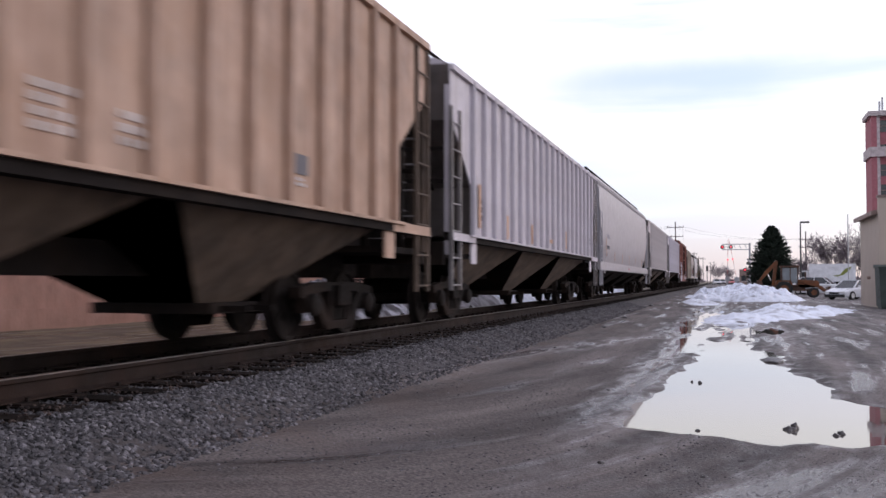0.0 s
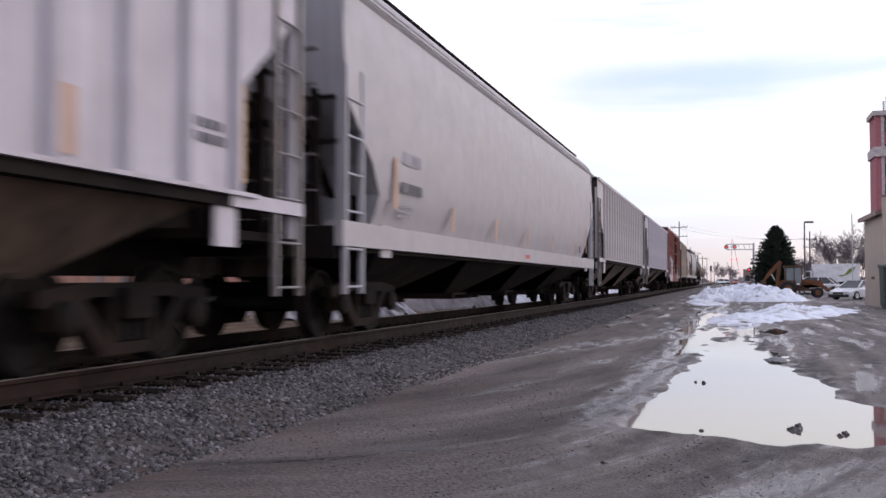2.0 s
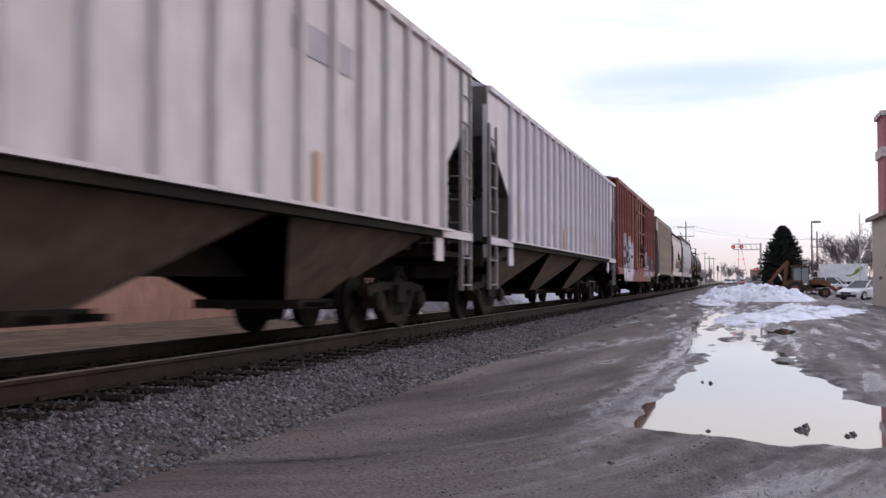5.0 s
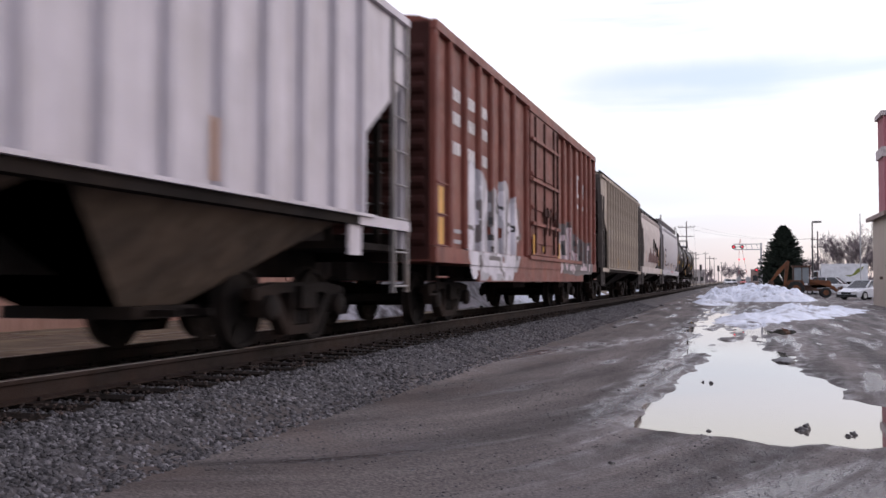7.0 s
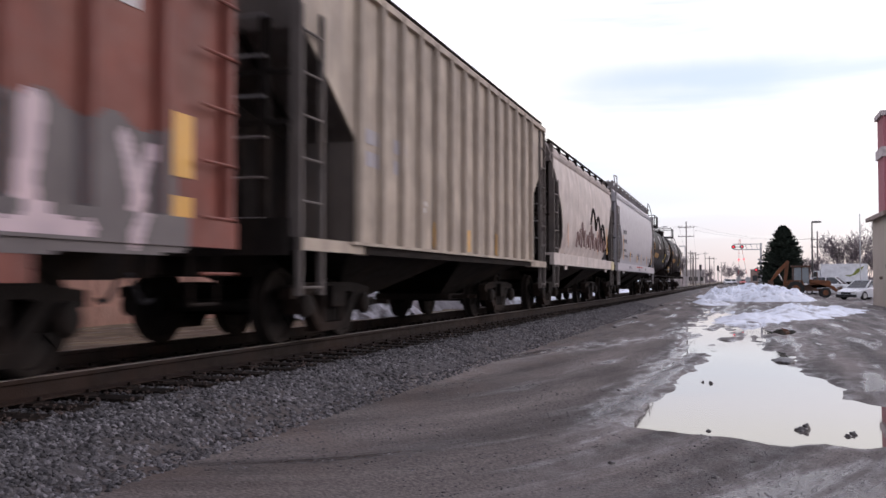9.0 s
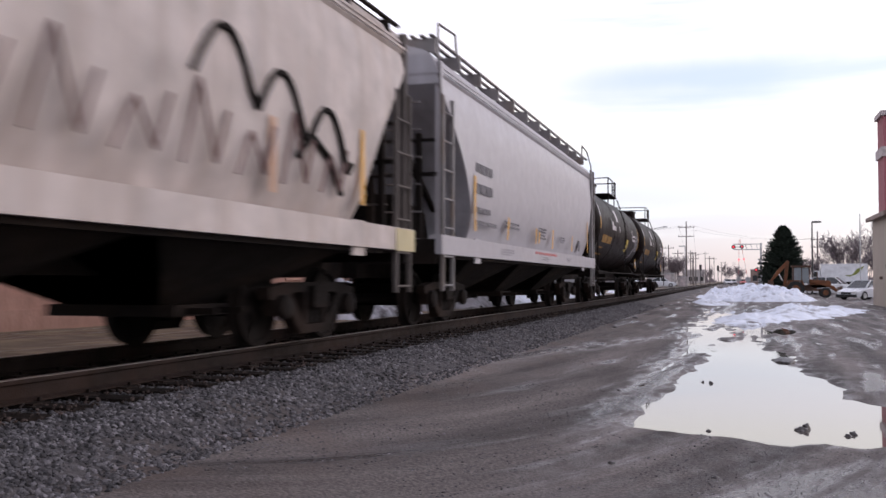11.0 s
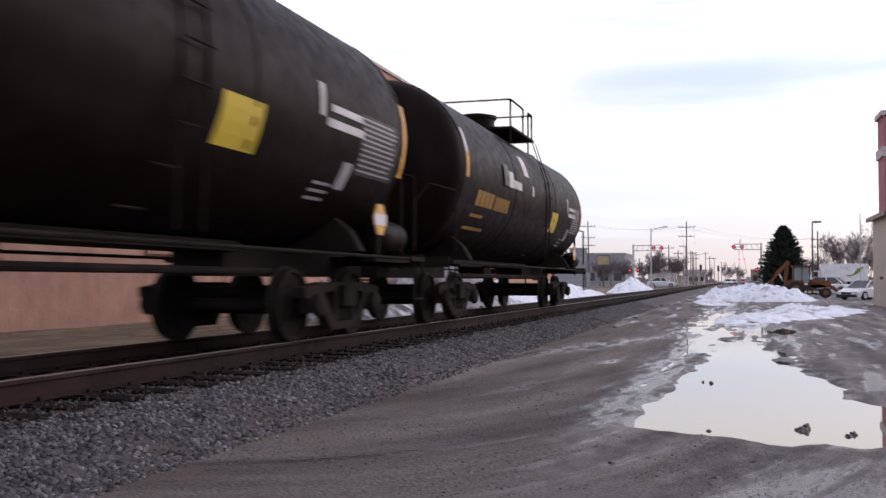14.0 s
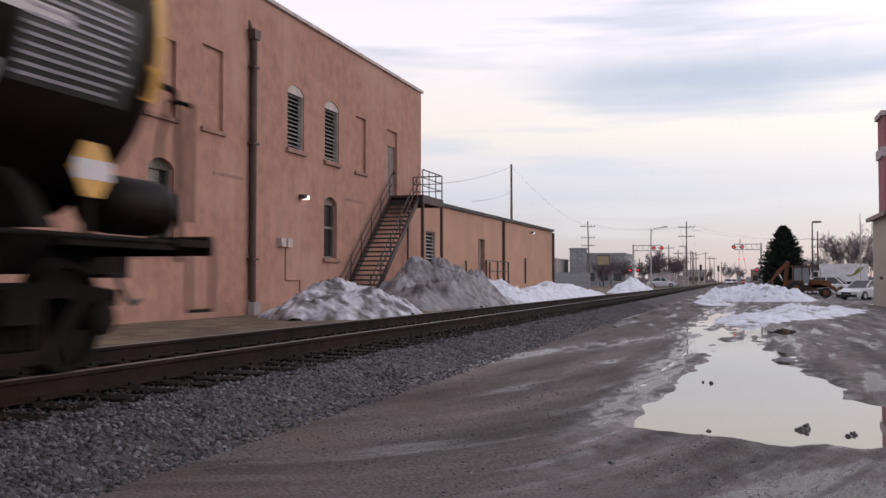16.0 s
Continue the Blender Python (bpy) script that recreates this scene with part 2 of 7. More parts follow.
def ground_z(x, y):
    if x > TRACK_X:
        z = 0.25 * smooth_step(-1.2, -3.5, x) + 0.14 * smooth_step(-3.5, -4.1, x)
    else:
        z = 0.39 - 0.09 * smooth_step(-7.2, -8.3, x)
    if y > 85:
        z += (0.42 - z) * smooth_step(95, 130, y)
    w = x + 21 / max(y, 4.0)
    n = noise.noise((x * 0.9, y * 0.45, 0)) * 0.016 + noise.noise((x * 3.1, y * 1.7, 5)) * 0.006
    if 2 < y < 70:
        n += noise.noise((w * 2.3, y * 0.11, 31)) * 0.014 + noise.noise((w * 6.5, y * 0.3, 13)) * 0.006 + noise.noise((x * 9, y * 6, 2)) * 0.004
    if -4.2 < x < -3.0:
        n *= 0.5
    if x < -4.2 and x > -8.2:
        n = 0.0
    z += n
    if x > -3.2 and 8 < y < 60:
        h = hollow(x, y)
        if h > -0.5:
            k = smooth_step(-0.28, 0.45, h)
            z += (-0.075 - z) * k
        # thin water and ruts further on
        rut = smooth_step(18, 24, y) * smooth_step(58, 44, y) * smooth_step(-3.0, -1.3, x) * smooth_step(2.4, 1.0, x)
        z -= rut * (0.022 + 0.04 * noise.noise((w * 1.9, y * 0.16, 21)) + 0.02 * noise.noise((w * 5, y * 0.5, 6)))
        # wheel ruts that curve round the puddle
        for c, wd, d in ((-1.4 + 0.05 * (y - 9.4), 0.13, 0.03), (-1.2 - 21 / y, 0.2, 0.03), (-1.9 - 21 / y, 0.16, 0.02)):
            if 8.6 < y < 36:
                z -= d * math.exp(-((x - c) / wd) ** 2) * smooth_step(8.6, 10.5, y) * smooth_step(36, 26, y)
    return z


def grid_lines(parts):
    out = []
    for a, b, s in parts:
        out += list(np.arange(a, b, s))
    return out + [parts[-1][1]]


def build_ground():
    xs = grid_lines([(-2500, -400, 300), (-400, -60, 34), (-60, -15, 3), (-15, -8.4, 0.5), (-8.4, -4.4, 0.2), (-4.4, 3.2, 0.07), (3.2, 6, 0.2),
                     (6, 20, 1), (20, 100, 10), (100, 400, 60), (400, 2500, 350)])
    ys = grid_lines([(-400, -20, 38), (-20, 2, 1), (2, 14, 0.07), (14, 26, 0.13), (26, 60, 0.3), (60, 100, 2), (100, 220, 6), (220, 600, 40), (600, 4000, 340)])
    nx = len(xs)
    verts = [(x, y, ground_z(x, y)) for y in ys for x in xs]
    faces = [(j * nx + i, j * nx + i + 1, (j + 1) * nx + i + 1, (j + 1) * nx + i) for j in range(len(ys) - 1) for i in range(nx - 1)]
    me = bpy.data.meshes.new("ground")
    me.from_pydata(verts, [], faces)
    me.materials.append(M_GROUND)
    me.shade_smooth()
    return tagged(new("ground", me), "muddy grey gravel lot with wet ruts beside the railway", "ground", kind="structure")


def ground_material():
    m = bpy.data.materials.new("wet_gravel_lot")
    m.use_nodes = True
    n, l = m.node_tree.nodes, m.node_tree.links
    p = n["Principled BSDF"]
    t = n.new("ShaderNodeTexCoord")

    def tex(sc, detail=8.0, squash=(1, 1, 1), kind="ShaderNodeTexNoise"):
        mp = n.new("ShaderNodeMapping")
        mp.inputs["Scale"].default_value = squash
        l.new(t.outputs["Object"], mp.inputs[0])
        k = n.new(kind)
        k.inputs["Scale"].default_value = sc
        if kind == "ShaderNodeTexNoise":
            k.inputs["Detail"].default_value = detail
        l.new(mp.outputs[0], k.inputs["Vector"])
        return k

    # coordinates that follow the curved wheel tracks
    sx = n.new("ShaderNodeSeparateXYZ")
    l.new(t.outputs["Object"], sx.inputs[0])
    ymax = n.new("ShaderNodeMath")
    ymax.operation = "MAXIMUM"
    l.new(sx.outputs["Y"], ymax.inputs[0])
    ymax.inputs[1].default_value = 4.0
    inv = n.new("ShaderNodeMath")
    inv.operation = "DIVIDE"
    inv.inputs[0].default_value = 21.0
    l.new(ymax.outputs[0], inv.inputs[1])
    wsum = n.new("ShaderNodeMath")
    l.new(sx.outputs["X"], wsum.inputs[0])
    l.new(inv.outputs[0], wsum.inputs[1])
    along = n.new("ShaderNodeCombineXYZ")
    l.new(wsum.outputs[0], along.inputs[0])
    l.new(sx.outputs["Y"], along.inputs[1])

    def streaks(sc, squash, detail=8.0):
        mp = n.new("ShaderNodeMapping")
        mp.inputs["Scale"].default_value = squash
        l.new(along.outputs[0], mp.inputs[0])
        k = n.new("ShaderNodeTexNoise")
        k.inputs["Scale"].default_value, k.inputs["Detail"].default_value = sc, detail
        l.new(mp.outputs[0], k.inputs["Vector"])
        return k

    # packed dirt, coarse patches, loose pebbles
    big = ramp_of(n, [(0.35, (0.050, 0.043, 0.042)), (0.65, (0.180, 0.156, 0.150))])
    l.new(streaks(1.6, (1, 0.1, 1), 10).outputs["Fac"], big.inputs[0])
    fine = ramp_of(n, [(0.3, (0.45, 0.45, 0.45)), (0.72, (1.5, 1.48, 1.46))])
    l.new(tex(38, 12).outputs["Fac"], fine.inputs[0])
    col = mix_rgb(n, l, 1.0, big.outputs[0], fine.outputs[0], "MULTIPLY")
    peb = tex(42, kind="ShaderNodeTexVoronoi")
    pr_ = ramp_of(n, [(0.0, (1, 1, 1)), (0.16, (0, 0, 0))])
    l.new(peb.outputs["Distance"], pr_.inputs[0])
    where = ramp_of(n, [(0.42, (0, 0, 0)), (0.58, (0.8, 0.8, 0.8))])
    l.new(tex(0.9, 5).outputs["Fac"], where.inputs[0])
    pf = mix_rgb(n, l, 1.0, pr_.outputs[0], where.outputs[0], "MULTIPLY")
    col = mix_rgb(n, l, pf, col, (0.30, 0.28, 0.275))
    # dead grass and soil beyond the track
    mr = n.new("ShaderNodeMapRange")
    l.new(sx.outputs["X"], mr.inputs[0])
    for k, v in ((1, -9.6), (2, -8.4), (3, 1), (4, 0)):
        mr.inputs[k].default_value = v
    gr = ramp_of(n, [(0.4, (0.105, 0.08, 0.05)), (0.6, (0.21, 0.165, 0.105))])
    l.new(tex(1.6, 8).outputs["Fac"], gr.inputs[0])
    col = mix_rgb(n, l, mr.outputs[0], col, gr.outputs[0])
    # brown soil washed out at the foot of the ballast
    toe = n.new("ShaderNodeMapRange")
    l.new(sx.outputs["X"], toe.inputs[0])
    for k, v in ((1, -3.2), (2, -2.2), (3, 1), (4, 0)):
        toe.inputs[k].default_value = v
    toen = ramp_of(n, [(0.42, (0, 0, 0)), (0.62, (0.55, 0.55, 0.55))])
    l.new(tex(1.3, 8).outputs["Fac"], toen.inputs[0])
    col = mix_rgb(n, l, mix_rgb(n, l, 1.0, toe.outputs[0], toen.outputs[0], "MULTIPLY"), col, (0.115, 0.082, 0.070))
    # wet streaks along the way of the wheels
    wet = ramp_of(n, [(0.54, (0, 0, 0)), (0.66, (1, 1, 1))])
    l.new(streaks(2.6, (1, 0.09, 1), 9).outputs["Fac"], wet.inputs[0])
    dark = mix_rgb(n, l, wet.outputs[0], (1, 1, 1), (0.62, 0.6, 0.6))
    col = mix_rgb(n, l, 1.0, col, dark, "MULTIPLY")
    l.new(col, p.inputs["Base Color"])
    low = n.new("ShaderNodeMapRange")
    l.new(sx.outputs["Z"], low.inputs[0])
    for k, v in ((1, -0.03), (2, 0.022), (3, 1), (4, 0)):
        low.inputs[k].default_value = v
    lown = ramp_of(n, [(0.40, (0.15, 0.15, 0.15)), (0.58, (1, 1, 1))])
    l.new(tex(6, 10, (1, 0.4, 1)).outputs["Fac"], lown.inputs[0])
    lowp = mix_rgb(n, l, 1.0, low.outputs[0], lown.outputs[0], "MULTIPLY")
    # the soaked wheel track that curves round the puddle
    def math_node(op, a, b):
        k = n.new("ShaderNodeMath")
        k.operation = op
        for s_, v in zip(k.inputs, (a, b)):
            if isinstance(v, float):
                s_.default_value = v
            else:
                l.new(v, s_)
        return k.outputs[0]

    def band(slope, start, inner, outer):
        off = math_node("ABSOLUTE", math_node("SUBTRACT", sx.outputs["X"], math_node("ADD", math_node("MULTIPLY", sx.outputs["Y"], slope), start)), 0.0)
        k = n.new("ShaderNodeMapRange")
        l.new(off, k.inputs[0])
        for i, v in ((1, inner), (2, outer), (3, 1), (4, 0)):
            k.inputs[i].default_value = v
        return k.outputs[0]

    soak = math_node("MAXIMUM", band(0.02, -1.42, 0.08, 0.42), band(0.145, -5.2, 0.05, 0.4))
    soak_y = n.new("ShaderNodeMapRange")
    l.new(sx.outputs["Y"], soak_y.inputs[0])
    for k, v in ((1, 7.5), (2, 10.0), (3, 0), (4, 1)):
        soak_y.inputs[k].default_value = v
    patchy = ramp_of(n, [(0.36, (0, 0, 0)), (0.6, (1, 1, 1))])
    l.new(streaks(7.0, (1, 0.12, 1), 9).outputs["Fac"], patchy.inputs[0])
    soaked = math_node("MULTIPLY", math_node("MULTIPLY", soak, soak_y.outputs[0]), patchy.outputs[0])
    lowp = mix_rgb(n, l, 1.0, lowp, soaked, "ADD")
    wetter = mix_rgb(n, l, 1.0, wet.outputs[0], lowp, "ADD")
    rr = ramp_of(n, [(0.0, (0.95,) * 3), (1.0, (0.25,) * 3)])
    l.new(wetter, rr.inputs[0])
    l.new(rr.outputs[0], p.inputs["Roughness"])
    p.inputs["Specular IOR Level"].default_value = 0.40
    b = n.new("ShaderNodeBump")
    b.inputs["Strength"].default_value, b.inputs["Distance"].default_value = 0.8, 0.016
    l.new(tex(40, 12).outputs["Fac"], b.inputs["Height"])
    l.new(b.outputs[0], p.inputs["Normal"])
    return m


def water_material():
    m = bpy.data.materials.new("muddy_puddle_water")
    m.use_nodes = True
    n, l = m.node_tree.nodes, m.node_tree.links
    p = n["Principled BSDF"]
    p.inputs["Base Color"].default_value = (0.10, 0.085, 0.075, 1)
    p.inputs["Roughness"].default_value = 0.03
    p.inputs["IOR"].default_value = 1.7
    p.inputs["Specular IOR Level"].default_value = 0.75
    t = n.new("ShaderNodeTexCoord")
    k = n.new("ShaderNodeTexNoise")
    k.inputs["Scale"].default_value = 2.0
    l.new(t.outputs["Object"], k.inputs["Vector"])
    b = n.new("ShaderNodeBump")
    b.inputs["Strength"].default_value, b.inputs["Distance"].default_value = 0.02, 0.02
    l.new(k.outputs["Fac"], b.inputs["Height"])
    l.new(b.outputs[0], p.inputs["Normal"])
    return m


M_GROUND = ground_material()
M_WATER = water_material()
M_BALLAST = material("crushed_ballast", (0.075, 0.068, 0.07), 0.9, vary=0.55, scale=16, stain=(0.09, 0.07, 0.06), stain_amt=0.6, bump=1.0, bump_scale=30)
M_GRIT = material("rusty_ballast_grit", (0.060, 0.042, 0.036), 0.9, vary=0.35, scale=5, bump=0.3, island=0.6)
M_STONE = material("ballast_stone", (0.115, 0.108, 0.114), 0.85, vary=0.3, scale=5, bump=0.3, island=0.7)
M_TIE = material("creosoted_timber", (0.016, 0.012, 0.0105), 0.95, spec=0.1, streak=(0.034, 0.026, 0.022), bump=0.6, bump_scale=25, rnd=0.35)
M_RAIL = material("rusty_rail_web", (0.018, 0.012, 0.010), 0.85, stain=(0.040, 0.023, 0.017), bump=0.2, spec=0.15)
M_RAILTOP = material("polished_rail_head", (0.20, 0.185, 0.18), 0.42, metal=0.6, vary=0.1, bump=0.02)
M_SNOW = material("dirty_packed_snow", (0.76, 0.80, 0.88), 0.7, vary=0.10, scale=1.5, stain=(0.22, 0.205, 0.205), stain_amt=0.75, stain_lo=0.52, stain_scale=1.9, bump=1.0, bump_scale=7)
M_SNOWD = material("sooty_old_snow", (0.30, 0.29, 0.31), 0.75, vary=0.3, scale=1.5, stain=(0.07, 0.06, 0.06), stain_amt=0.85, stain_scale=1.0, bump=0.8, bump_scale=9)

build_ground()
structure("puddle", boxes((-3.1, 3.0, 8.4, 60, -0.06, -0.028)), M_WATER, "still muddy puddle that mirrors the evening sky", "puddle")


# --- track ---
def rail_bm(x, y0, y1):
    bm = bmesh.new()
    pts = [(-0.075, 0), (0.075, 0), (0.075, 0.012), (0.012, 0.03), (0.012, 0.125), (0.037, 0.135), (0.037, 0.165), (-0.037, 0.165), (-0.037, 0.135),
           (-0.012, 0.125), (-0.012, 0.03), (-0.075, 0.012)]
    prism(bm, [(x + a, RAIL_TOP - 0.17 + b) for a, b in pts], "y", y0, y1)
    return bm


def build_track():
    track = tagged(new("railway_track"), "single railway track with rusty rails on dark timber ties", "track", kind="structure")
    for side in (-1, 1):
        x = TRACK_X + side * 0.753
        r = part("rail", rail_bm(x, -40, 900), M_RAIL, track, "rusty steel rail with a polished head")
        part("rail_head", boxes((x - 0.03, x + 0.03, -40, 900, RAIL_TOP - 0.005, RAIL_TOP)), M_RAILTOP, r)
    proto = [None] * 4
    for k in range(4):
        bm = bmesh.new()
        box(bm, -1.3, 1.3, -0.115, 0.115, -0.15, 0.0)
        bmesh.ops.subdivide_edges(bm, edges=[e for e in bm.edges if abs(e.verts[0].co.x - e.verts[1].co.x) > 1], cuts=5)
        for v in bm.verts:
            v.co += Vector((0.05 * noise.noise((k * 3, v.co.y * 20, v.co.z * 9)) if abs(v.co.x) > 1.2 else 0,
                            0.014 * noise.noise((v.co.x * 2, k * 5, v.co.z * 5)), 0.01 * noise.noise((v.co.x * 3, v.co.y * 9, k))))
        proto[k] = mesh_of("tie", bm, M_TIE)
    bmp = boxes((-0.17, 0.17, -0.09, 0.09, 0, 0.016), (-0.11, -0.085, -0.07, -0.045, 0.016, 0.045), (0.085, 0.11, 0.045, 0.07, 0.016, 0.045))
    plate = mesh_of("tie_plate", bmp, M_RAIL)
    for k in range(150):
        y = -6 + k * 0.51
        t = part("tie", proto[k % 4], None, track, at=(TRACK_X + random.uniform(-0.06, 0.06), y + random.uniform(-0.03, 0.03), RAIL_TOP - 0.185))
        t.rotation_euler = (0, 0, random.uniform(-0.015, 0.015))
        if y < 34:
            for side in (-1, 1):
                part("tie_plate", plate, None, t, at=(side * 0.753 + TRACK_X - t.location.x, 0, 0.002))
    # ties far along the line
    bm = bmesh.new()
    for k in range(150, 700):
        y = -6 + k * 0.51
        box(bm, TRACK_X - 1.3, TRACK_X + 1.3, y - 0.115, y + 0.115, 0.33, RAIL_TOP - 0.187)
    tagged(part("far_ties", bm, M_TIE, track), kind="stuff")


def build_ballast():
    """Bed of crushed stone, with loose stones on its near shoulder."""
    bm = bmesh.new()
    prof = [(-3.35, 0.20), (-3.6, 0.285), (-3.95, 0.40), (-4.3, 0.445), (-5.0, 0.44), (-5.63, 0.43), (-6.3, 0.44), (-7.0, 0.445), (-7.45, 0.36), (-7.9, 0.24)]
    ys = grid_lines([(-20, 3, 1), (3, 26, 0.14), (26, 60, 0.5), (60, 900, 12)])
    rows = []
    for y in ys:
        w = 0.18 * noise.noise((0, y * 0.5, 2)) + 0.08 * noise.noise((0, y * 1.7, 8))
        rows.append([bm.verts.new((x + (w if x > -4 else 0), y, z + (0.018 * noise.noise((x * 6, y * 6, 1)) if 3 < y < 26 else 0))) for x, z in prof])
    for a, b in zip(rows, rows[1:]):
        for k in range(len(prof) - 1):
            bm.faces.new((a[k], a[k + 1], b[k + 1], b[k]))
    structure("ballast_bed", bm, M_BALLAST, "bed of grey crushed stone ballast under the track", "ballast", True)
    # loose stones
    shapes = []
    for k in range(10):
        b2 = bmesh.new()
        bmesh.ops.create_icosphere(b2, subdivisions=1, radius=1)
        for v in b2.verts:
            v.co = v.co * (1 + 0.45 * noise.noise(v.co * 1.3 + Vector((k * 7, 0, 0)))) * 1.0
            v.co.z *= 0.7
        b2.verts.index_update()
        shapes.append((np.array([v.co[:] for v in b2.verts]), np.array([[v.index for v in f.verts] for f in b2.faces])))
        b2.free()
    rng = np.random.default_rng(4)

    def stones(name, count, place, size, mat, label):
        vs, fs, off = [], [], 0
        for _ in range(count):
            x, y, z = place(rng)
            v, f = shapes[rng.integers(10)]
            s = size(rng)
            a, c = rng.uniform(0, 6.28), rng.uniform(-0.6, 0.6)
            r = np.array(Euler((c, rng.uniform(-0.6, 0.6), a)).to_matrix())
            vs.append((v * s) @ r.T + np.array((x, y, z + s * 0.1)))
            fs.append(f + off)
            off += len(v)
        me = bpy.data.meshes.new(name)
        me.from_pydata(np.concatenate(vs).tolist(), [], np.concatenate(fs).tolist())
        me.materials.append(mat)
        return tagged(new(name, me), label, "gravel", kind="stuff")

    px, pz = [p[0] for p in prof][::-1], [p[1] for p in prof][::-1]

    def shoulder(r):
        y = 3 + 40 * r.random() ** 1.8
        x = -4.95 + 1.75 * r.random() ** 0.85
        if x > -3.6 and r.random() < 0.35:
            x -= 0.6
        w = 0.18 * noise.noise((0, y * 0.5, 2)) + 0.08 * noise.noise((0, y * 1.7, 8))
        edge = [q + w if q > -4 else q for q in px]
        return x, y, max(float(np.interp(x, edge, pz)), ground_z(x, y)) - 0.002

    stones("ballast_stones", 34000, shoulder, lambda r: r.uniform(0.010, 0.027), M_STONE, "loose grey crushed stones on the track's shoulder")

    def between_ties(r):
        k = 18 + int(58 * r.random() ** 1.5)
        return -4.9 + 0.75 * r.random(), -6 + 0.51 * (k + 0.5) + 0.13 * r.uniform(-1, 1), 0.435 + 0.025 * r.random()

    stones("tie_ballast", 3200, between_ties, lambda r: r.uniform(0.010, 0.024), M_STONE, "loose grey stones between the tie ends")

    def tie_end(r):
        return -4.86 + 0.62 * r.random(), 3.4 + 26 * r.random() ** 1.5, RAIL_TOP - 0.185 + 0.012 * r.random()

    stones("tie_grit", 1500, tie_end, lambda r: r.uniform(0.006, 0.018), M_GRIT, "rusty grit and splinters strewn on the tie ends")

    def lot(r):
        y = 2.5 + 16 * r.random() ** 1.5
        x = -3.6 + 6 * r.random()
        return x, y, ground_z(x, y) - 0.004

    def keep(r):
        while True:
            q = lot(r)
            if q[2] > 0.0 and noise.noise((q[0] * 0.9, q[1] * 0.5, 11)) > -0.1:
                return q

    def patch(r):
        return (lambda x, y: (x, y, ground_z(x, y) - 0.004))(-0.4 + 2.6 * r.random(), 4.2 + 4.3 * r.random())

    stones("patch_gravel", 6000, patch, lambda r: r.uniform(0.004, 0.010), M_STONE, "loose fine gravel at the puddle's near edge")
    stones("lot_gravel", 5000, keep, lambda r: r.uniform(0.004, 0.014), M_STONE, "fine loose gravel trodden into the dirt lot")


# --- freight cars ---
WHEEL_R = 0.42


def truck_meshes():
    bm = bmesh.new()
    for s in (1,):
        x0, x1 = sorted((s * 0.93, s * 1.07))
        # arch-shaped cast side frame with two openings
        prism(bm, [(-1.12, 0.50), (-1.12, 0.62), (-0.62, 0.68), (0.62, 0.68), (1.12, 0.62), (1.12, 0.50), (0.72, 0.50), (0.52, 0.57), (-0.52, 0.57), (-0.72, 0.50)], "x", x0, x1)
        prism(bm, [(-0.78, 0.53), (-0.62, 0.56), (-0.30, 0.24), (-0.30, 0.13), (-0.42, 0.13)], "x", x0, x1)
        prism(bm, [(0.78, 0.53), (0.62, 0.56), (0.30, 0.24), (0.30, 0.13), (0.42, 0.13)], "x", x0, x1)
        box(bm, x0 - 0.01, x1 + 0.01, -0.42, 0.42, 0.12, 0.215)
        for y in (-0.26, 0.26):
            box(bm, x0, x1, y - 0.04, y + 0.04, 0.2, 0.58)
        for y in (-0.865, 0.865):
            prism(bm, [(y - 0.16, 0.55), (y - 0.13, 0.33), (y - 0.08, 0.33), (y - 0.1, 0.52), (y + 0.1, 0.52), (y + 0.08, 0.33), (y + 0.13, 0.33), (y + 0.16, 0.55)], "x", x0, x1)
    frame_me = mesh_of("truck", boxes((-1.15, 1.15, -0.19, 0.19, 0.40, 0.64)), M_STEEL)
    side_me = mesh_of("side_frame", bm, M_STEEL)
    beam_me = mesh_of("brake_beam", boxes((-0.75, 0.75, -0.05, 0.05, 0.30, 0.40)), M_STEEL)
    bm = bmesh.new()
    ax = pose(0, 0, 0, 0, 90, 0)
    tube(bm, (-1.0, 0, 0), (1.0, 0, 0), 0.075, 10)
    for s in (-1, 1):
        prof = [(0.08, 0.66), (0.14, 0.65), (0.17, 0.69), (0.33, 0.70), (0.36, 0.675), (0.45, 0.675), (0.45, 0.70), (WHEEL_R, 0.715), (WHEEL_R - 0.005, 0.81), (0.37, 0.815),
                (0.355, 0.775), (0.20, 0.755), (0.15, 0.80), (0.08, 0.81)]
        lathe(bm, [(r, z * s) for r, z in prof], ax, 28)
        for k in range(3):
            a = k * 2.094
            box(bm, *sorted((s * 0.755, s * 0.785)), -0.025, 0.025, 0.20, 0.34, Matrix.Rotation(a, 4, "X"))
    wheel_me = mesh_of("wheelset", bm, M_WHEEL, 35)
    bm = bmesh.new()
    for y in (0.0,):
        lathe(bm, [(0.062, 0.215), (0.075, 0.235), (0.062, 0.255), (0.075, 0.285), (0.062, 0.31), (0.075, 0.335), (0.062, 0.36), (0.07, 0.40)], Matrix.Translation((0, y, 0)), 8)
    spring_me = mesh_of("spring", bm, M_STEEL, True)
    bm = bmesh.new()
    lathe(bm, [(0.06, -0.03), (0.13, -0.02), (0.13, 0.05), (0.10, 0.075), (0.03, 0.085)], pose(0, 0, 0, 0, 90, 0), 12)
    cap_me = mesh_of("bearing_cap", bm, M_WHEEL, 40)
    return frame_me, wheel_me, spring_me, cap_me, side_me, beam_me


TRUCK = truck_meshes()
WHEELS = {-1: [], 1: []}


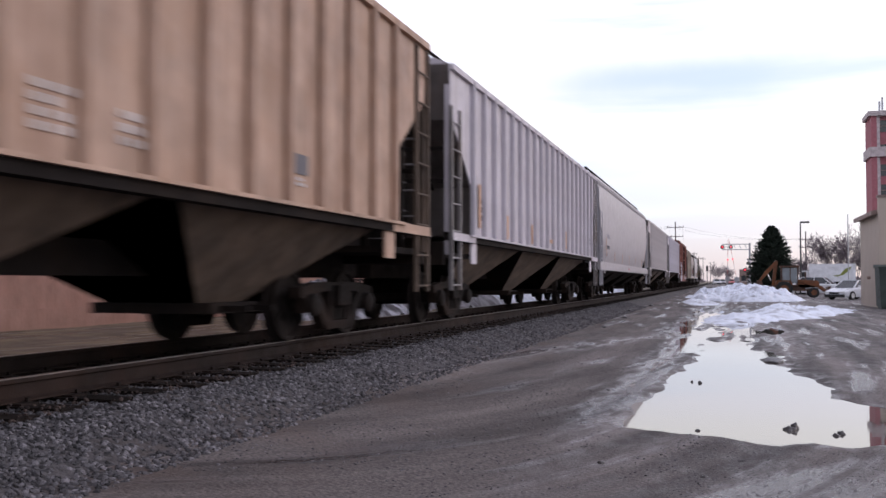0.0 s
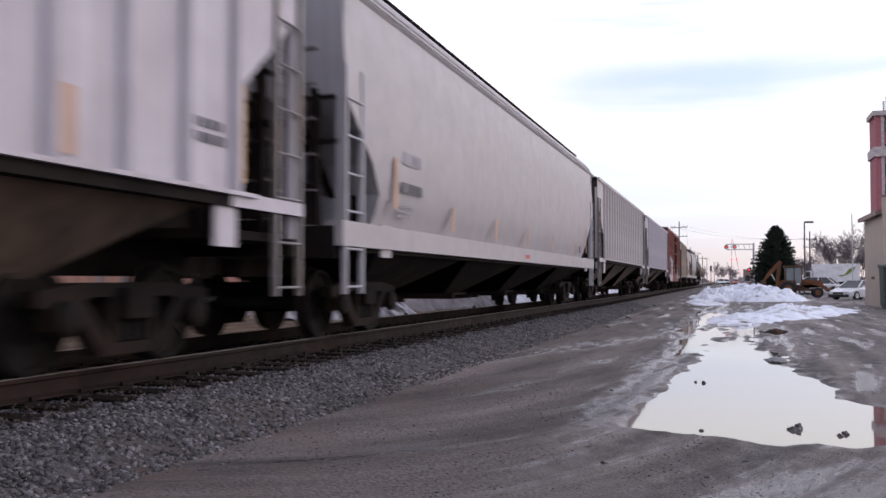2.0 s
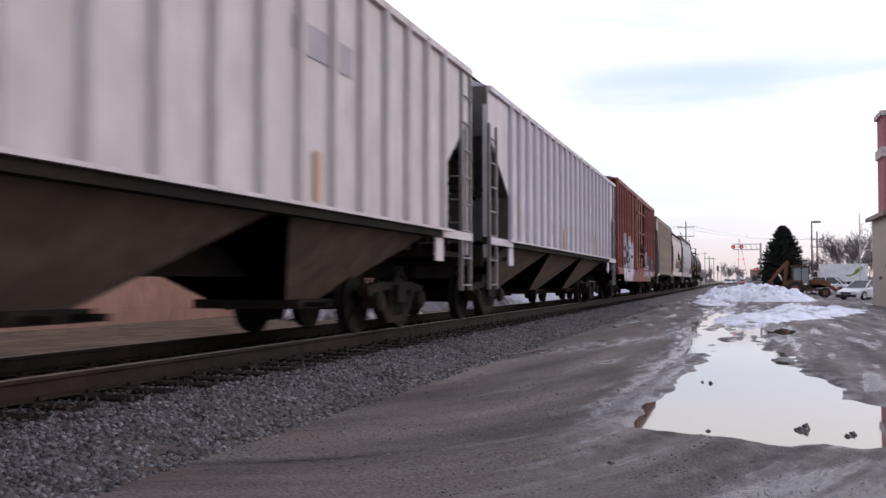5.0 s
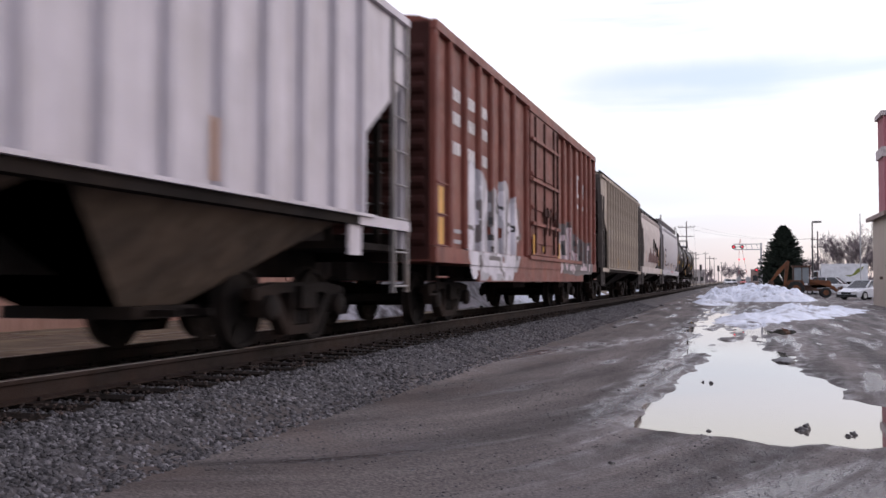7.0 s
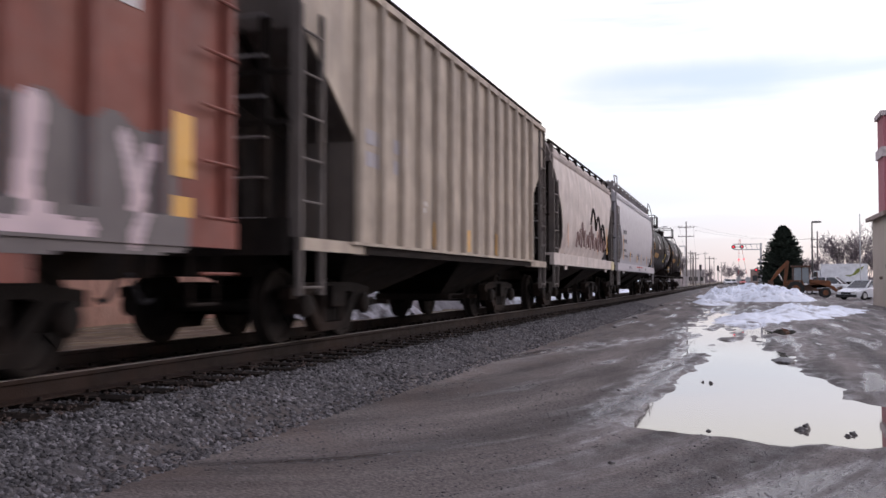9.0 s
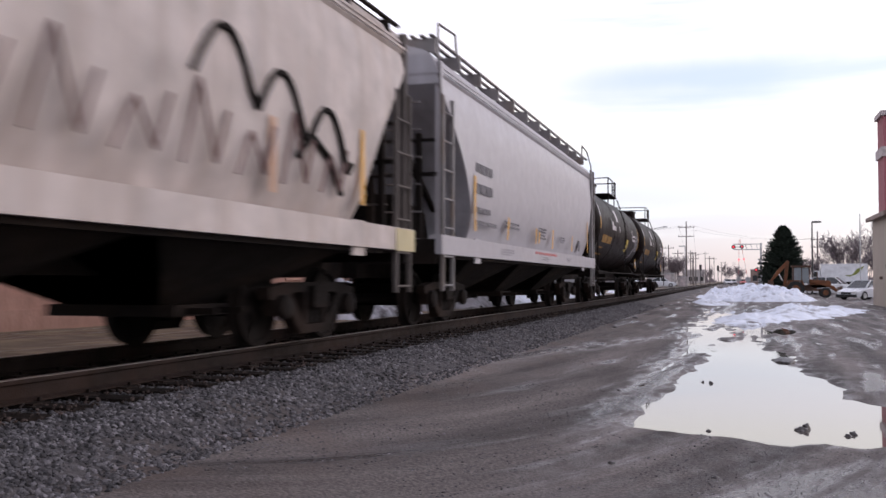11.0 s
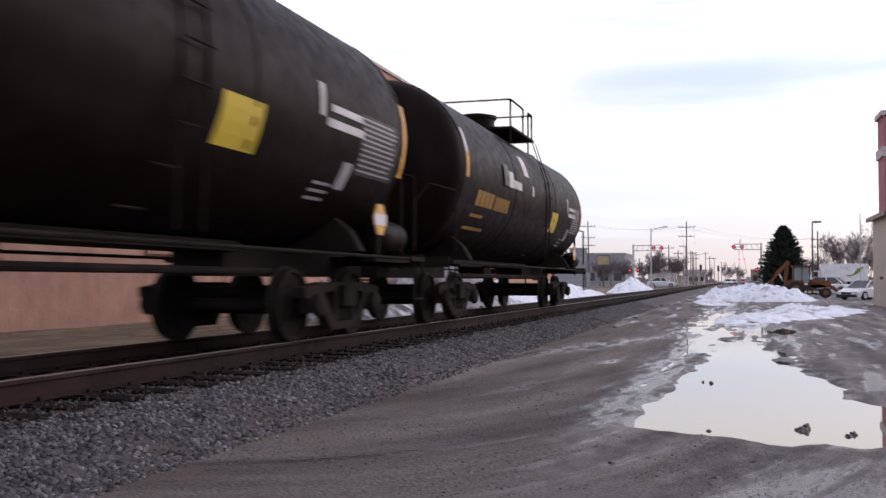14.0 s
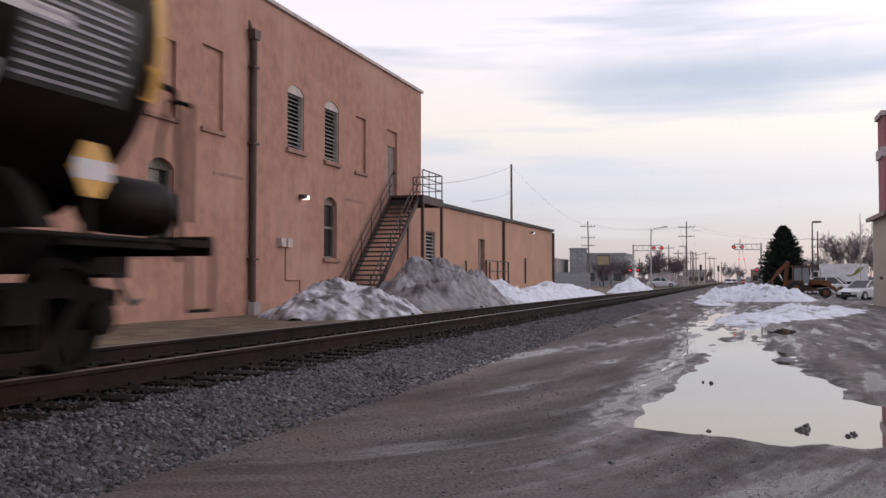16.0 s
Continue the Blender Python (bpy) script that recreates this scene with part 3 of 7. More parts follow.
def add_truck(car, y):
    t = part("truck", TRUCK[0], None, car, "grimy cast steel truck", at=(0, y, 0))
    for k in (-1, 1):
        f = part("side_frame", TRUCK[4], None, t)
        f.rotation_euler = (0, 0, 0 if k > 0 else math.pi)
        part("brake_beam", TRUCK[5], None, t, at=(0, k * 0.4, 0))
        w = part("wheelset", TRUCK[1], None, t, at=(0, k * 0.865, WHEEL_R))
        w.rotation_mode = "QUATERNION"
        WHEELS[k].append(w)
        for y in (-0.14, 0.0, 0.14):
            part("spring", TRUCK[2], None, t, at=(k * 1.0, y, 0))
        for s in (-1, 1):
            c = part("bearing_cap", TRUCK[3], None, t, at=(s * 1.09, k * 0.865, WHEEL_R))
            if s < 0:
                c.rotation_euler = (0, 0, math.pi)


def coupler_mesh():
    bm = bmesh.new()
    box(bm, -0.09, 0.09, -0.75, -0.28, -0.1, 0.1)
    prism(bm, [(-0.12, -0.3), (-0.2, -0.12), (-0.2, 0.0), (-0.1, 0.02), (-0.06, -0.1), (0.06, -0.12), (0.1, 0.0), (0.2, -0.02), (0.16, -0.28)], "z", -0.14, 0.14)
    return mesh_of("coupler", bm, M_STEEL)


def hose_mesh():
    bm = bmesh.new()
    pts = [(0.3, -0.35 + 0.09 * k, -0.1 - 0.28 * math.sin(k * 0.52)) for k in range(5)]
    pipe(bm, pts, 0.022)
    return mesh_of("brake_hose", bm, M_GRAFD)


COUPLER, HOSE = coupler_mesh(), hose_mesh()


def running_gear(car, length, truck_y):
    for s in (-1, 1):
        add_truck(car, s * truck_y)
        for me, name in ((COUPLER, "coupler"), (HOSE, "brake_hose")):
            c = part(name, me, None, car, at=(0, s * (length / 2), 0.86))
            if s < 0:
                c.rotation_euler = (0, 0, math.pi)


def ladder(car, mat, x, y0, y1, z0, z1, step=0.42, w=0.055):
    """A side ladder: two stiles, and rungs between them."""
    stiles = [boxes((x - w / 2, x + w / 2, y - w / 2, y + w / 2, z0, z1)) for y in (y0, y1)]
    first = part("ladder", stiles[0], mat, car)
    part("stile", stiles[1], mat, first)
    rung = mesh_of("rung", made(tube, (0, y0, 0), (0, y1, 0), 0.014, 6), mat)
    z = z0 + 0.08
    while z < z1 - 0.05:
        part("rung", rung, None, first, at=(x + 0.02, 0, z))
        z += step


def plate_mark(car, name, mat, y0, y1, z0, z1, x=1.59, label="", lean=0.0):
    """A flat marking on the near side."""
    bm = bmesh.new()
    prism(bm, [(y0, z0), (y1, z0), (y1 + lean, z1), (y0 + lean, z1)], "x", x, x + 0.004)
    return part(name, bm, mat, car, label)


def lettering(car, mat, y0, y1, z0, z1, rows, x=1.59):
    """Writing too small to read, as plain bars."""
    bm = bmesh.new()
    h = (z1 - z0) / rows
    for r in range(rows):
        y = y0
        end = y1 - (y1 - y0) * 0.3 * random.random() * (r > 0)
        while y < end - 0.05:
            w = min(random.uniform(0.12, 0.4) * min(1.5, h * 4), end - y)
            box(bm, x, x + 0.004, y, y + w, z1 - (r + 0.75) * h, z1 - (r + 0.1) * h)
            y += w + 0.05
    split_part("lettering", bm, mat, car)


def hopper_car(name, label, start, end, paint, round_side=False, bays=3, rib=0.78, strips=None, end_paint=None, eave=4.05, walk_rail=False, bay_mat=None, inset=0.85, deep_cut=False, board_x=0.0, lift=0.0, cut_in=0.0, end_mat=None, far_cut=1.0, sill=1.45):
    """A covered hopper car between two couplings (start, end along the line at the first moment)."""
    length, mid = end - start, (start + end) / 2
    car = thing(name, label, "hopper car", "cars of the freight train", (TRACK_X, mid, RAIL_TOP))
    hw, hy = 1.58, length / 2 - inset
    ins = cut_in or (1.65 if not round_side else 1.25)
    zs, zb, zt = sill, 2.25, 3.2
    bm = bmesh.new()
    if round_side:
        zs, zb, zt = 1.38, 1.75, 2.75
        rows = [(zs, 1.40, hy - ins), (1.55, 1.47, hy - ins), (zb, 1.53, hy - ins + 0.02), (2.1, 1.565, hy - ins * 0.72), (2.45, 1.58, hy - ins * 0.33), (zt, 1.58, hy - 0.04),
                (3.2, 1.57, hy), (3.5, 1.53, hy), (3.62, 1.50, hy), (3.66, 1.53, hy + 0.01), (3.93, 1.40, hy + 0.01), (4.0, 1.30, hy), (4.12, 0.9, hy), (4.2, 0.4, hy)]
        if deep_cut:
            cut = [(1.38, 1.40), (1.55, 1.47), (1.8, 1.535), (2.1, 1.565), (2.4, 1.58), (2.7, 1.58), (3.0, 1.575), (3.25, 1.565), (3.5, 1.53)]
            rows = [(z, w, hy - ins * max(0.0, 1 - ((z - 1.3) / 2.2) ** 1.6)) for z, w in cut] + rows[8:]
        rows = [(z + (lift if z > 3.3 else 0), w, h_) for z, w, h_ in rows]
    else:
        rows = [(zs, hw, hy - ins), (zb, hw, hy - ins), (zt, hw, hy - 0.12), (eave - 0.12, hw, hy), (eave, hw, hy), (eave + 0.1, hw - 0.25, hy), (eave + 0.27, 0.45, hy - 0.02), (eave + 0.3, 0.0, hy - 0.02)]
    loft(bm, rows)
    for v in bm.verts:
        if v.co.y > 0:
            v.co.y = hy - (hy - v.co.y) * far_cut
    part("body", bm, paint, car, smooth=round_side and 30)
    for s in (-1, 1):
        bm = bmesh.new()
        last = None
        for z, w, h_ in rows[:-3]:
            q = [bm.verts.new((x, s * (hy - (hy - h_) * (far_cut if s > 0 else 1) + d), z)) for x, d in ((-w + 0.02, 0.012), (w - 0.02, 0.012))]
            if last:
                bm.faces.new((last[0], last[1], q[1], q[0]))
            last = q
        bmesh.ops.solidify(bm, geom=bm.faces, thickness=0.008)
        part("end_sheet", bm, end_mat or M_END, car, "streaked grey end sheet")
        bm = bmesh.new()
        prism(bm, [(s * (hy - ins - 0.1), 1.14), (s * (hy - 0.45), 1.14), (s * (hy - 0.35), zb + 0.25), (s * (hy - ins - 0.1), zb)], "x", -0.75, 0.75)
        part("slope_support", bm, M_UNDER, car)
    if not round_side:
        n = round(2 * (hy - ins) / rib)
        ys = [(-1 + 2 * k / n) * (hy - ins) for k in range(n + 1)]
        rm = mesh_of("rib", made(prism, [(0, -0.05), (0.05, -0.05), (0.08, -0.03), (0.08, 0.03), (0.05, 0.05), (0, 0.05)], "z", zs, eave - 0.03), paint)
        for y in ys:
            for s in (-1, 1):
                r = part("rib", rm, None, car, at=(s * hw, y, 0))
                if s < 0:
                    r.rotation_euler = (0, 0, math.pi)
        part("eave_rail", boxes((hw, hw + 0.06, -hy, hy, eave - 0.09, eave), (-hw - 0.06, -hw, -hy, hy, eave - 0.09, eave)), paint, car)
        part("side_sill", boxes((hw - 0.1, hw + 0.05, -hy, hy, zs - 0.13, zs), (-hw - 0.05, -hw + 0.1, -hy, hy, zs - 0.13, zs)), M_UNDER, car, "dark side sill")
        for s in (-1, 1):
            for side in (-1, 1):
                part("end_sill", boxes((*sorted((side * (hw + 0.05), side * (hw + 0.058))), *sorted((s * (hy - ins - 0.1), s * hy)), zs - 0.13, zs - 0.005)), paint, car)
        part("sill_ledge", boxes((hw + 0.05, hw + 0.1, -hy + ins - 0.3, hy - ins + 0.3, zs - 0.035, zs)), paint, car)
    else:
        part("side_sill", boxes(*[(*sorted((s * 1.40, s * 1.60)), -hy - 0.1, hy + 0.1, 1.08, 1.36) for s in (-1, 1)]), paint, car)
        part("sill_ledge", boxes(*[(*sorted((s * 1.36, s * 1.52)), -hy + 0.8, hy - 0.8, 1.03, 1.076) for s in (-1, 1)]), M_UNDER, car)
        for k in range(2):
            part("roof_rib", boxes(*[(*sorted((s * (1.535 - 0.045 * k), s * (1.55 - 0.045 * k))), -hy, hy, 3.68 + 0.09 * k + lift, 3.71 + 0.09 * k + lift) for s in (-1, 1)]), paint, car)
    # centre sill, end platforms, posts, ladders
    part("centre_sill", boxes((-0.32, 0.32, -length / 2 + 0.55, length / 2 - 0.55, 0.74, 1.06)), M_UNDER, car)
    for s in (-1, 1):
        e = s * hy
        ye = sorted((s * (hy - ins - 0.2), s * (hy + 0.12)))
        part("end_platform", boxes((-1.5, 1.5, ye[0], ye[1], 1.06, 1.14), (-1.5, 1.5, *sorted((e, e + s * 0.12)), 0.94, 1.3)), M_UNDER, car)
        bm = bmesh.new()
        for x in (-1.2, -0.45, 0.45, 1.2):
            bar(bm, (x, e - s * 0.05, 1.14), (x, e - s * 0.05, zt + 0.1), 0.09)
            bar(bm, (x, e - s * (ins - 0.02), 1.14), (x, e - s * (ins - 0.02), zb), 0.07)
        bar(bm, (-1.5, e - s * 0.05, 2.25), (1.5, e - s * 0.05, 2.25), 0.06)
        bar(bm, (-1.5, e - s * 0.05, 2.75), (1.5, e - s * 0.05, 2.75), 0.05)
        split_part("end_brace", bm, M_UNDER, car)
        # stiffened slope sheet
        bm = bmesh.new()
        for x in (-0.9, 0, 0.9):
            bar(bm, (x, e - s * ins, zb), (x, e - s * 0.08, zt), 0.08)
        split_part("slope_stiffener", bm, M_UNDER, car)
        for side in (-1, 1):
            x = side * (hw + 0.015 if not round_side else 1.57)
            part("corner_post", boxes((*sorted((x - side * 0.02, x - side * 0.11)), *sorted((e - s * 0.02, e - s * 0.13)), 1.1, eave - 0.15)), end_paint or paint, car)
            ladder(car, end_paint or M_GALV, x, e - s * 0.02, e - s * 0.52, 0.55, (eave - 0.1 if s * side > 0 else 3.4) if not round_side or walk_rail else 3.1)
            part("sill_plate", boxes((*sorted((x, x - side * 0.03)), *sorted((e - s * (ins - 0.05), e - s * (ins + 0.3))), 0.98, zs)), paint, car)
        split_part("end_rung", made(lambda b: [tube(b, (0.7, e + s * 0.03, 1.3 + 0.4 * k), (1.25, e + s * 0.03, 1.3 + 0.4 * k), 0.014, 6) for k in range(6)]), M_GALV, car)
        lathe_b = bmesh.new()
        lathe(lathe_b, [(0.16, -0.02), (0.2, 0), (0.2, 0.04), (0.16, 0.06), (0.12, 0.05), (0.1, 0.0)], pose(-0.5, e + s * 0.1, 2.2, 90, 0, 0), 14)
        part("brake_cylinder" if s < 0 else "brake_wheel", lathe_b, M_STEEL, car)
    # discharge bays
    span = 2 * (hy - ins) / bays
    top = zs - 0.02 if not round_side else 1.1
    for k in range(bays):
        y = -(hy - ins) + span * (k + 0.5)
        bm = bmesh.new()
        lo = [bm.verts.new((sx * 0.5, y + sy * 0.42, 0.44)) for sx, sy in ((1, -1), (1, 1), (-1, 1), (-1, -1))]
        hi = [bm.verts.new((sx * 1.5, y + sy * (span / 2 - 0.03), top)) for sx, sy in ((1, -1), (1, 1), (-1, 1), (-1, -1))]
        for i in range(4):
            bm.faces.new((lo[i], lo[(i + 1) % 4], hi[(i + 1) % 4], hi[i]))
        bm.faces.new(lo[::-1])
        bm.faces.new(hi)
        # slope faces get the near-black underframe material, painting in the shade beneath the car
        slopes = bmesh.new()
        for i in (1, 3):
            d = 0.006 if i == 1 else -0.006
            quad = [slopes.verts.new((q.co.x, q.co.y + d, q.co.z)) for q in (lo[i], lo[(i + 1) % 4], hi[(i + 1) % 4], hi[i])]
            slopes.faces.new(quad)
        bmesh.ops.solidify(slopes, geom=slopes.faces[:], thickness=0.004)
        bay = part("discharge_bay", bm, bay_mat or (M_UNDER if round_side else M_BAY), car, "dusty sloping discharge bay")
        split_part("slope_sheet", slopes, M_UNDER, bay, "near-black slope sheet with shade painted in")
        part("outlet_gate", boxes((-0.7, 0.7, y - 0.5, y + 0.5, 0.36, 0.47), (0.7, 1.0, y - 0.3, y - 0.24, 0.38, 0.44), (0.7, 1.0, y + 0.24, y + 0.3, 0.38, 0.44)), M_UNDER, bay)
    # roof: hatches and running boards
    rz = eave + 0.3 if not round_side else 4.2 + lift
    if board_x:
        rz -= 0.22
    bm = bmesh.new()
    box(bm, -0.42, 0.42, -hy + 0.6, hy - 0.6, rz - 0.06, rz + 0.1)
    part("hatch_cover", bm, paint, car)
    bm = bmesh.new()
    for s in (-1, 1):
        xr = s * (board_x or (0.85 if not walk_rail else 1.15))
        for dx in (-0.22, -0.07, 0.08, 0.23):
            box(bm, xr + dx - 0.03, xr + dx + 0.03, -hy + 0.05, hy - 0.05, rz + 0.02, rz + 0.045)
        y = -hy + 0.2
        while y < hy:
            box(bm, xr - 0.27, xr + 0.27, y - 0.03, y + 0.03, rz - 0.2, rz + 0.02)
            y += 1.3
    part("running_board", bm, M_GALV if walk_rail else M_UNDER, car)
    if walk_rail:
        for s in (-1, 1):
            for side in (-1, 1):
                part("roof_handrail", made(pipe, [(side * 1.42, s * (hy - 1.3), rz - 0.1), (side * 1.42, s * (hy - 1.2), rz + 0.3), (side * 1.42, s * (hy - 0.3), rz + 0.25), (side * 1.5, s * (hy - 0.02), rz - 0.15), (side * 1.56, s * (hy - 0.02), 3.2)], 0.02), M_GALV, car)
    running_gear(car, length, length / 2 - 2.55)
    for k, (y, z, h, mat) in enumerate(strips or ()):
        plate_mark(car, "reflective_strip", mat, mid_to(length, y), mid_to(length, y) + (0.12 if round_side else 0.16), z, z + h, 1.604 if not round_side else 1.592, lean=0.3 * h if round_side and h < 0.6 else 0.0)
    return car, length


def mid_to(length, y):
    """From metres behind the leading coupling to the car's own space."""
    return y - length / 2


def boxcar(label, start, end):
    length, mid = end - start, (start + end) / 2
    car = thing("boxcar", label, "boxcar", "cars of the freight train", (TRACK_X, mid, RAIL_TOP))
    hy, hw, z0, z1 = 8.05, 1.5, 0.98, 4.42
    part("body", made(loft, [(z0, hw, hy), (z1, hw, hy), (z1 + 0.07, hw - 0.2, hy), (z1 + 0.2, 0.0, hy)]), M_RED, car)
    door = (-1.58, 1.5)
    rm = mesh_of("side_post", made(prism, [(0, -0.07), (0.05, -0.07), (0.085, -0.04), (0.085, 0.04), (0.05, 0.07), (0, 0.07)], "z", z0 + 0.22, z1 - 0.1), M_RED)
    posts = (-7.96, -7.22, -6.37, -5.51, -4.68, -3.88, -2.93, -1.72, 1.62, 2.64, 3.5, 4.45, 5.37, 6.18, 7.02, 7.96)
    for y in posts:
        for s in (-1, 1):
            r = part("side_post", rm, None, car, at=(s * hw, y, 0))
            r.rotation_euler = (0, 0, 0 if s > 0 else math.pi)
    for s in (-1, 1):
        xs = sorted((s * hw, s * (hw + 0.09)))
        part("top_rail", boxes((*xs, -hy, hy, z1 - 0.14, z1)), M_RED, car)
        part("side_sill", boxes((*xs, -hy, hy, z0 - 0.02, z0 + 0.2), (*sorted((s * (hw + 0.01), s * (hw + 0.07))), -5.6, 5.6, z0 - 0.3, z0 - 0.02)), M_RED, car)
        d = part("door", boxes((*sorted((s * hw, s * (hw + 0.1))), door[0], door[1], z0 + 0.26, z1 - 0.24)), M_RED, car, "oxide red plug door with locking rods")
        for k in range(4):
            part("door_rib", boxes((*sorted((s * (hw + 0.1), s * (hw + 0.13))), door[0] + 0.05, door[1] - 0.05, z0 + 0.5 + 0.7 * k, z0 + 0.58 + 0.7 * k)), M_RED, d)
        bm = bmesh.new()
        for y in (door[0] + 0.25, -0.35, 0.75, door[1] - 0.25):
            tube(bm, (s * (hw + 0.15), y, z0 + 0.3), (s * (hw + 0.15), y, z1 - 0.3), 0.025, 6)
        for y in (-0.3, 0.1, 0.8):
            box(bm, *sorted((s * (hw + 0.13), s * (hw + 0.18))), y - 0.12, y + 0.12, 2.1, 2.25)
            bar(bm, (s * (hw + 0.17), y, 1.7), (s * (hw + 0.17), y + 0.2, 2.3), 0.04)
        split_part("locking_rod", bm, M_REDEND, d)
        for z in (1.85, 2.75, 3.6):
            part("door_brace", boxes((*sorted((s * (hw + 0.13), s * (hw + 0.17))), door[0] - 0.05, door[1] + 0.05, z, z + 0.07)), M_RED, d)
        part("door_track", boxes((*sorted((s * hw, s * (hw + 0.14))), door[0] - 0.2, 5.0, z0 + 0.16, z0 + 0.24), (*sorted((s * hw, s * (hw + 0.13))), door[0] - 0.2, 5.0, z1 - 0.23, z1 - 0.15)), M_RED, car)
    # corrugated ends; the darker red puts their shade into the colour
    rib = mesh_of("end_corrugation", made(prism, [(0, -0.1), (0.05, -0.055), (0.07, 0), (0.05, 0.055), (0, 0.1)], "x", -1.42, 1.42), M_REDEND)
    for s in (-1, 1):
        part("end_sheet", boxes((-hw + 0.01, hw - 0.01, *sorted((s * hy, s * (hy + 0.006))), z0 + 0.02, z1 - 0.02)), M_REDEND, car, "dark red end sheet with shade painted in")
        for k in range(11):
            r = part("end_corrugation", rib, None, car, at=(0, s * hy, z0 + 0.3 + k * 0.27))
            r.rotation_euler = (0, 0, 0 if s > 0 else math.pi)
        for side in (-1, 1):
            x = side * (hw + 0.09)
            split_part("ladder_rung", made(lambda b: [tube(b, (x, s * (hy - 0.05), 0.75 + 0.45 * k), (x, s * (hy - 0.55), 0.75 + 0.45 * k), 0.015, 6) for k in range(8 if s * side > 0 else 4)]), M_RED, car)
            bm = bmesh.new()
            pipe(bm, [(side * 1.45, s * (hy - 0.1), z0), (side * 1.45, s * (hy - 0.1), 0.5), (side * 1.45, s * (hy - 0.5), 0.5), (side * 1.45, s * (hy - 0.5), z0)], 0.016)
            part("step", bm, M_UNDER, car)
    part("roof", made(lambda b: [box(b, -hw, hw, -hy + 0.6 + 1.2 * k, -hy + 0.66 + 1.2 * k, z1 + 0.02, z1 + 0.09) for k in range(13)]), M_GALV, car, "galvanised roof seams")
    part("centre_sill", boxes((-0.32, 0.32, -length / 2 + 0.5, length / 2 - 0.5, 0.7, 0.98)), M_UNDER, car)
    bm = boxes((-1.3, 1.3, -2.0, -1.9, 0.72, 0.98), (-1.3, 1.3, 1.9, 2.0, 0.72, 0.98), (0.5, 1.0, -0.6, 0.6, 0.55, 0.95))
    tube(bm, (0.8, -5, 0.72), (0.8, 5, 0.72), 0.03)
    split_part("brake_rigging", bm, M_UNDER, car)
    running_gear(car, length, 5.65)
    # bars for the road name, the road number and the builder's data, panel by panel
    flat = hw + 0.004
    for y0, y1 in ((-7.1, -6.5), (-6.25, -5.62), (-5.4, -4.8)):
        for z in (2.64, 3.1, 3.47):
            k, w = y0, (y1 - y0) / 4
            while k < y1 - 0.05:
                plate_mark(car, "lettering", M_MARKW, k, k + w - 0.035, z, z + 0.19, flat)
                k += w
    for z in (1.27, 1.43):
        plate_mark(car, "lettering", M_GRAFL, -6.87, -6.5, z, z + 0.06, flat)
    for y, z0_, y1, h in ((4.98, 2.96, 5.08, 0.6), (4.98, 3.46, 5.28, 0.1), (4.98, 2.96, 5.28, 0.1), (5.66, 2.9, 5.78, 0.62), (6.0, 3.0, 6.1, 0.4), (6.32, 2.9, 6.44, 0.62)):
        plate_mark(car, "emblem_bar", M_MARKW, y, y1, z0_, z0_ + h, flat)
    for y0, y1 in ((4.65, 5.2), (5.5, 6.05), (6.3, 6.75)):
        plate_mark(car, "lettering", M_MARKW, y0, y1, 2.66, 2.77, flat)
    for y, z0_, h in ((-7.7, 1.66, 0.42), (-7.7, 1.23, 0.4), (7.2, 1.5, 0.5), (7.2, 1.05, 0.3), (2.05, 1.15, 0.45)):
        plate_mark(car, "reflective_strip", M_YELLOW, y, y + 0.28, z0_, z0_ + h, flat)
    for y, z0_, h in ((-1.5, 1.25, 0.4), (-0.5, 1.32, 0.12)):
        plate_mark(car, "reflective_strip", M_YELLOW, y, y + 0.16, z0_, z0_ + h, hw + 0.132)

    def surface(y, z):
        """How far out the side's sheet, posts and sill stand at a place."""
        if z < z0 + 0.2:
            return hw + 0.09 if z > z0 - 0.02 else hw + 0.07
        d = min(abs(y - q) for q in posts)
        return hw + (0.085 if d < 0.04 else 0.085 - 0.035 * (d - 0.04) / 0.03 if d < 0.07 else 0.05 * (0.09 - d) / 0.02 if d < 0.09 else 0.0)

    def sprayed(layers, lo, hi, zlo, zhi, cell=0.025):
        """Spray paint that lies on sheet, posts and sill; later strokes cover earlier ones."""
        ny, nz = int((hi - lo) / cell), int((zhi - zlo) / cell)
        owner = np.full((ny, nz), -1)
        yy, zz = np.meshgrid(lo + cell * (np.arange(ny) + 0.5), zlo + cell * (np.arange(nz) + 0.5), indexing="ij")
        for k, (mat, label, strokes) in enumerate(layers):
            for pts, w in strokes:
                for (ay, az), (by, bz) in zip(pts, pts[1:] or pts):
                    dy, dz = by - ay, bz - az
                    q = np.clip(((yy - ay) * dy + (zz - az) * dz) / max(dy * dy + dz * dz, 1e-6), 0, 1)
                    ragged = 1 + 0.16 * np.sin(yy * 9 + k) * np.sin(zz * 11 + 2 * k)
                    owner[np.hypot(yy - ay - q * dy, zz - az - q * dz) < w / 2 * ragged] = k
        for k, (mat, label, strokes) in enumerate(layers):
            vs, fs = [], []
            for i, j in zip(*np.nonzero(owner == k)):
                y, z = lo + cell * i, zlo + cell * j
                b = len(vs)
                vs += [(surface(a, z + cell / 2) + 0.004, a, c) for a, c in ((y, z), (y + cell, z), (y + cell, z + cell), (y, z + cell))]
                fs.append((b, b + 1, b + 2, b + 3))
            me = bpy.data.meshes.new("graffiti")
            me.from_pydata(vs, [], fs)
            me.materials.append(mat)
            part("graffiti", me, None, car, label)

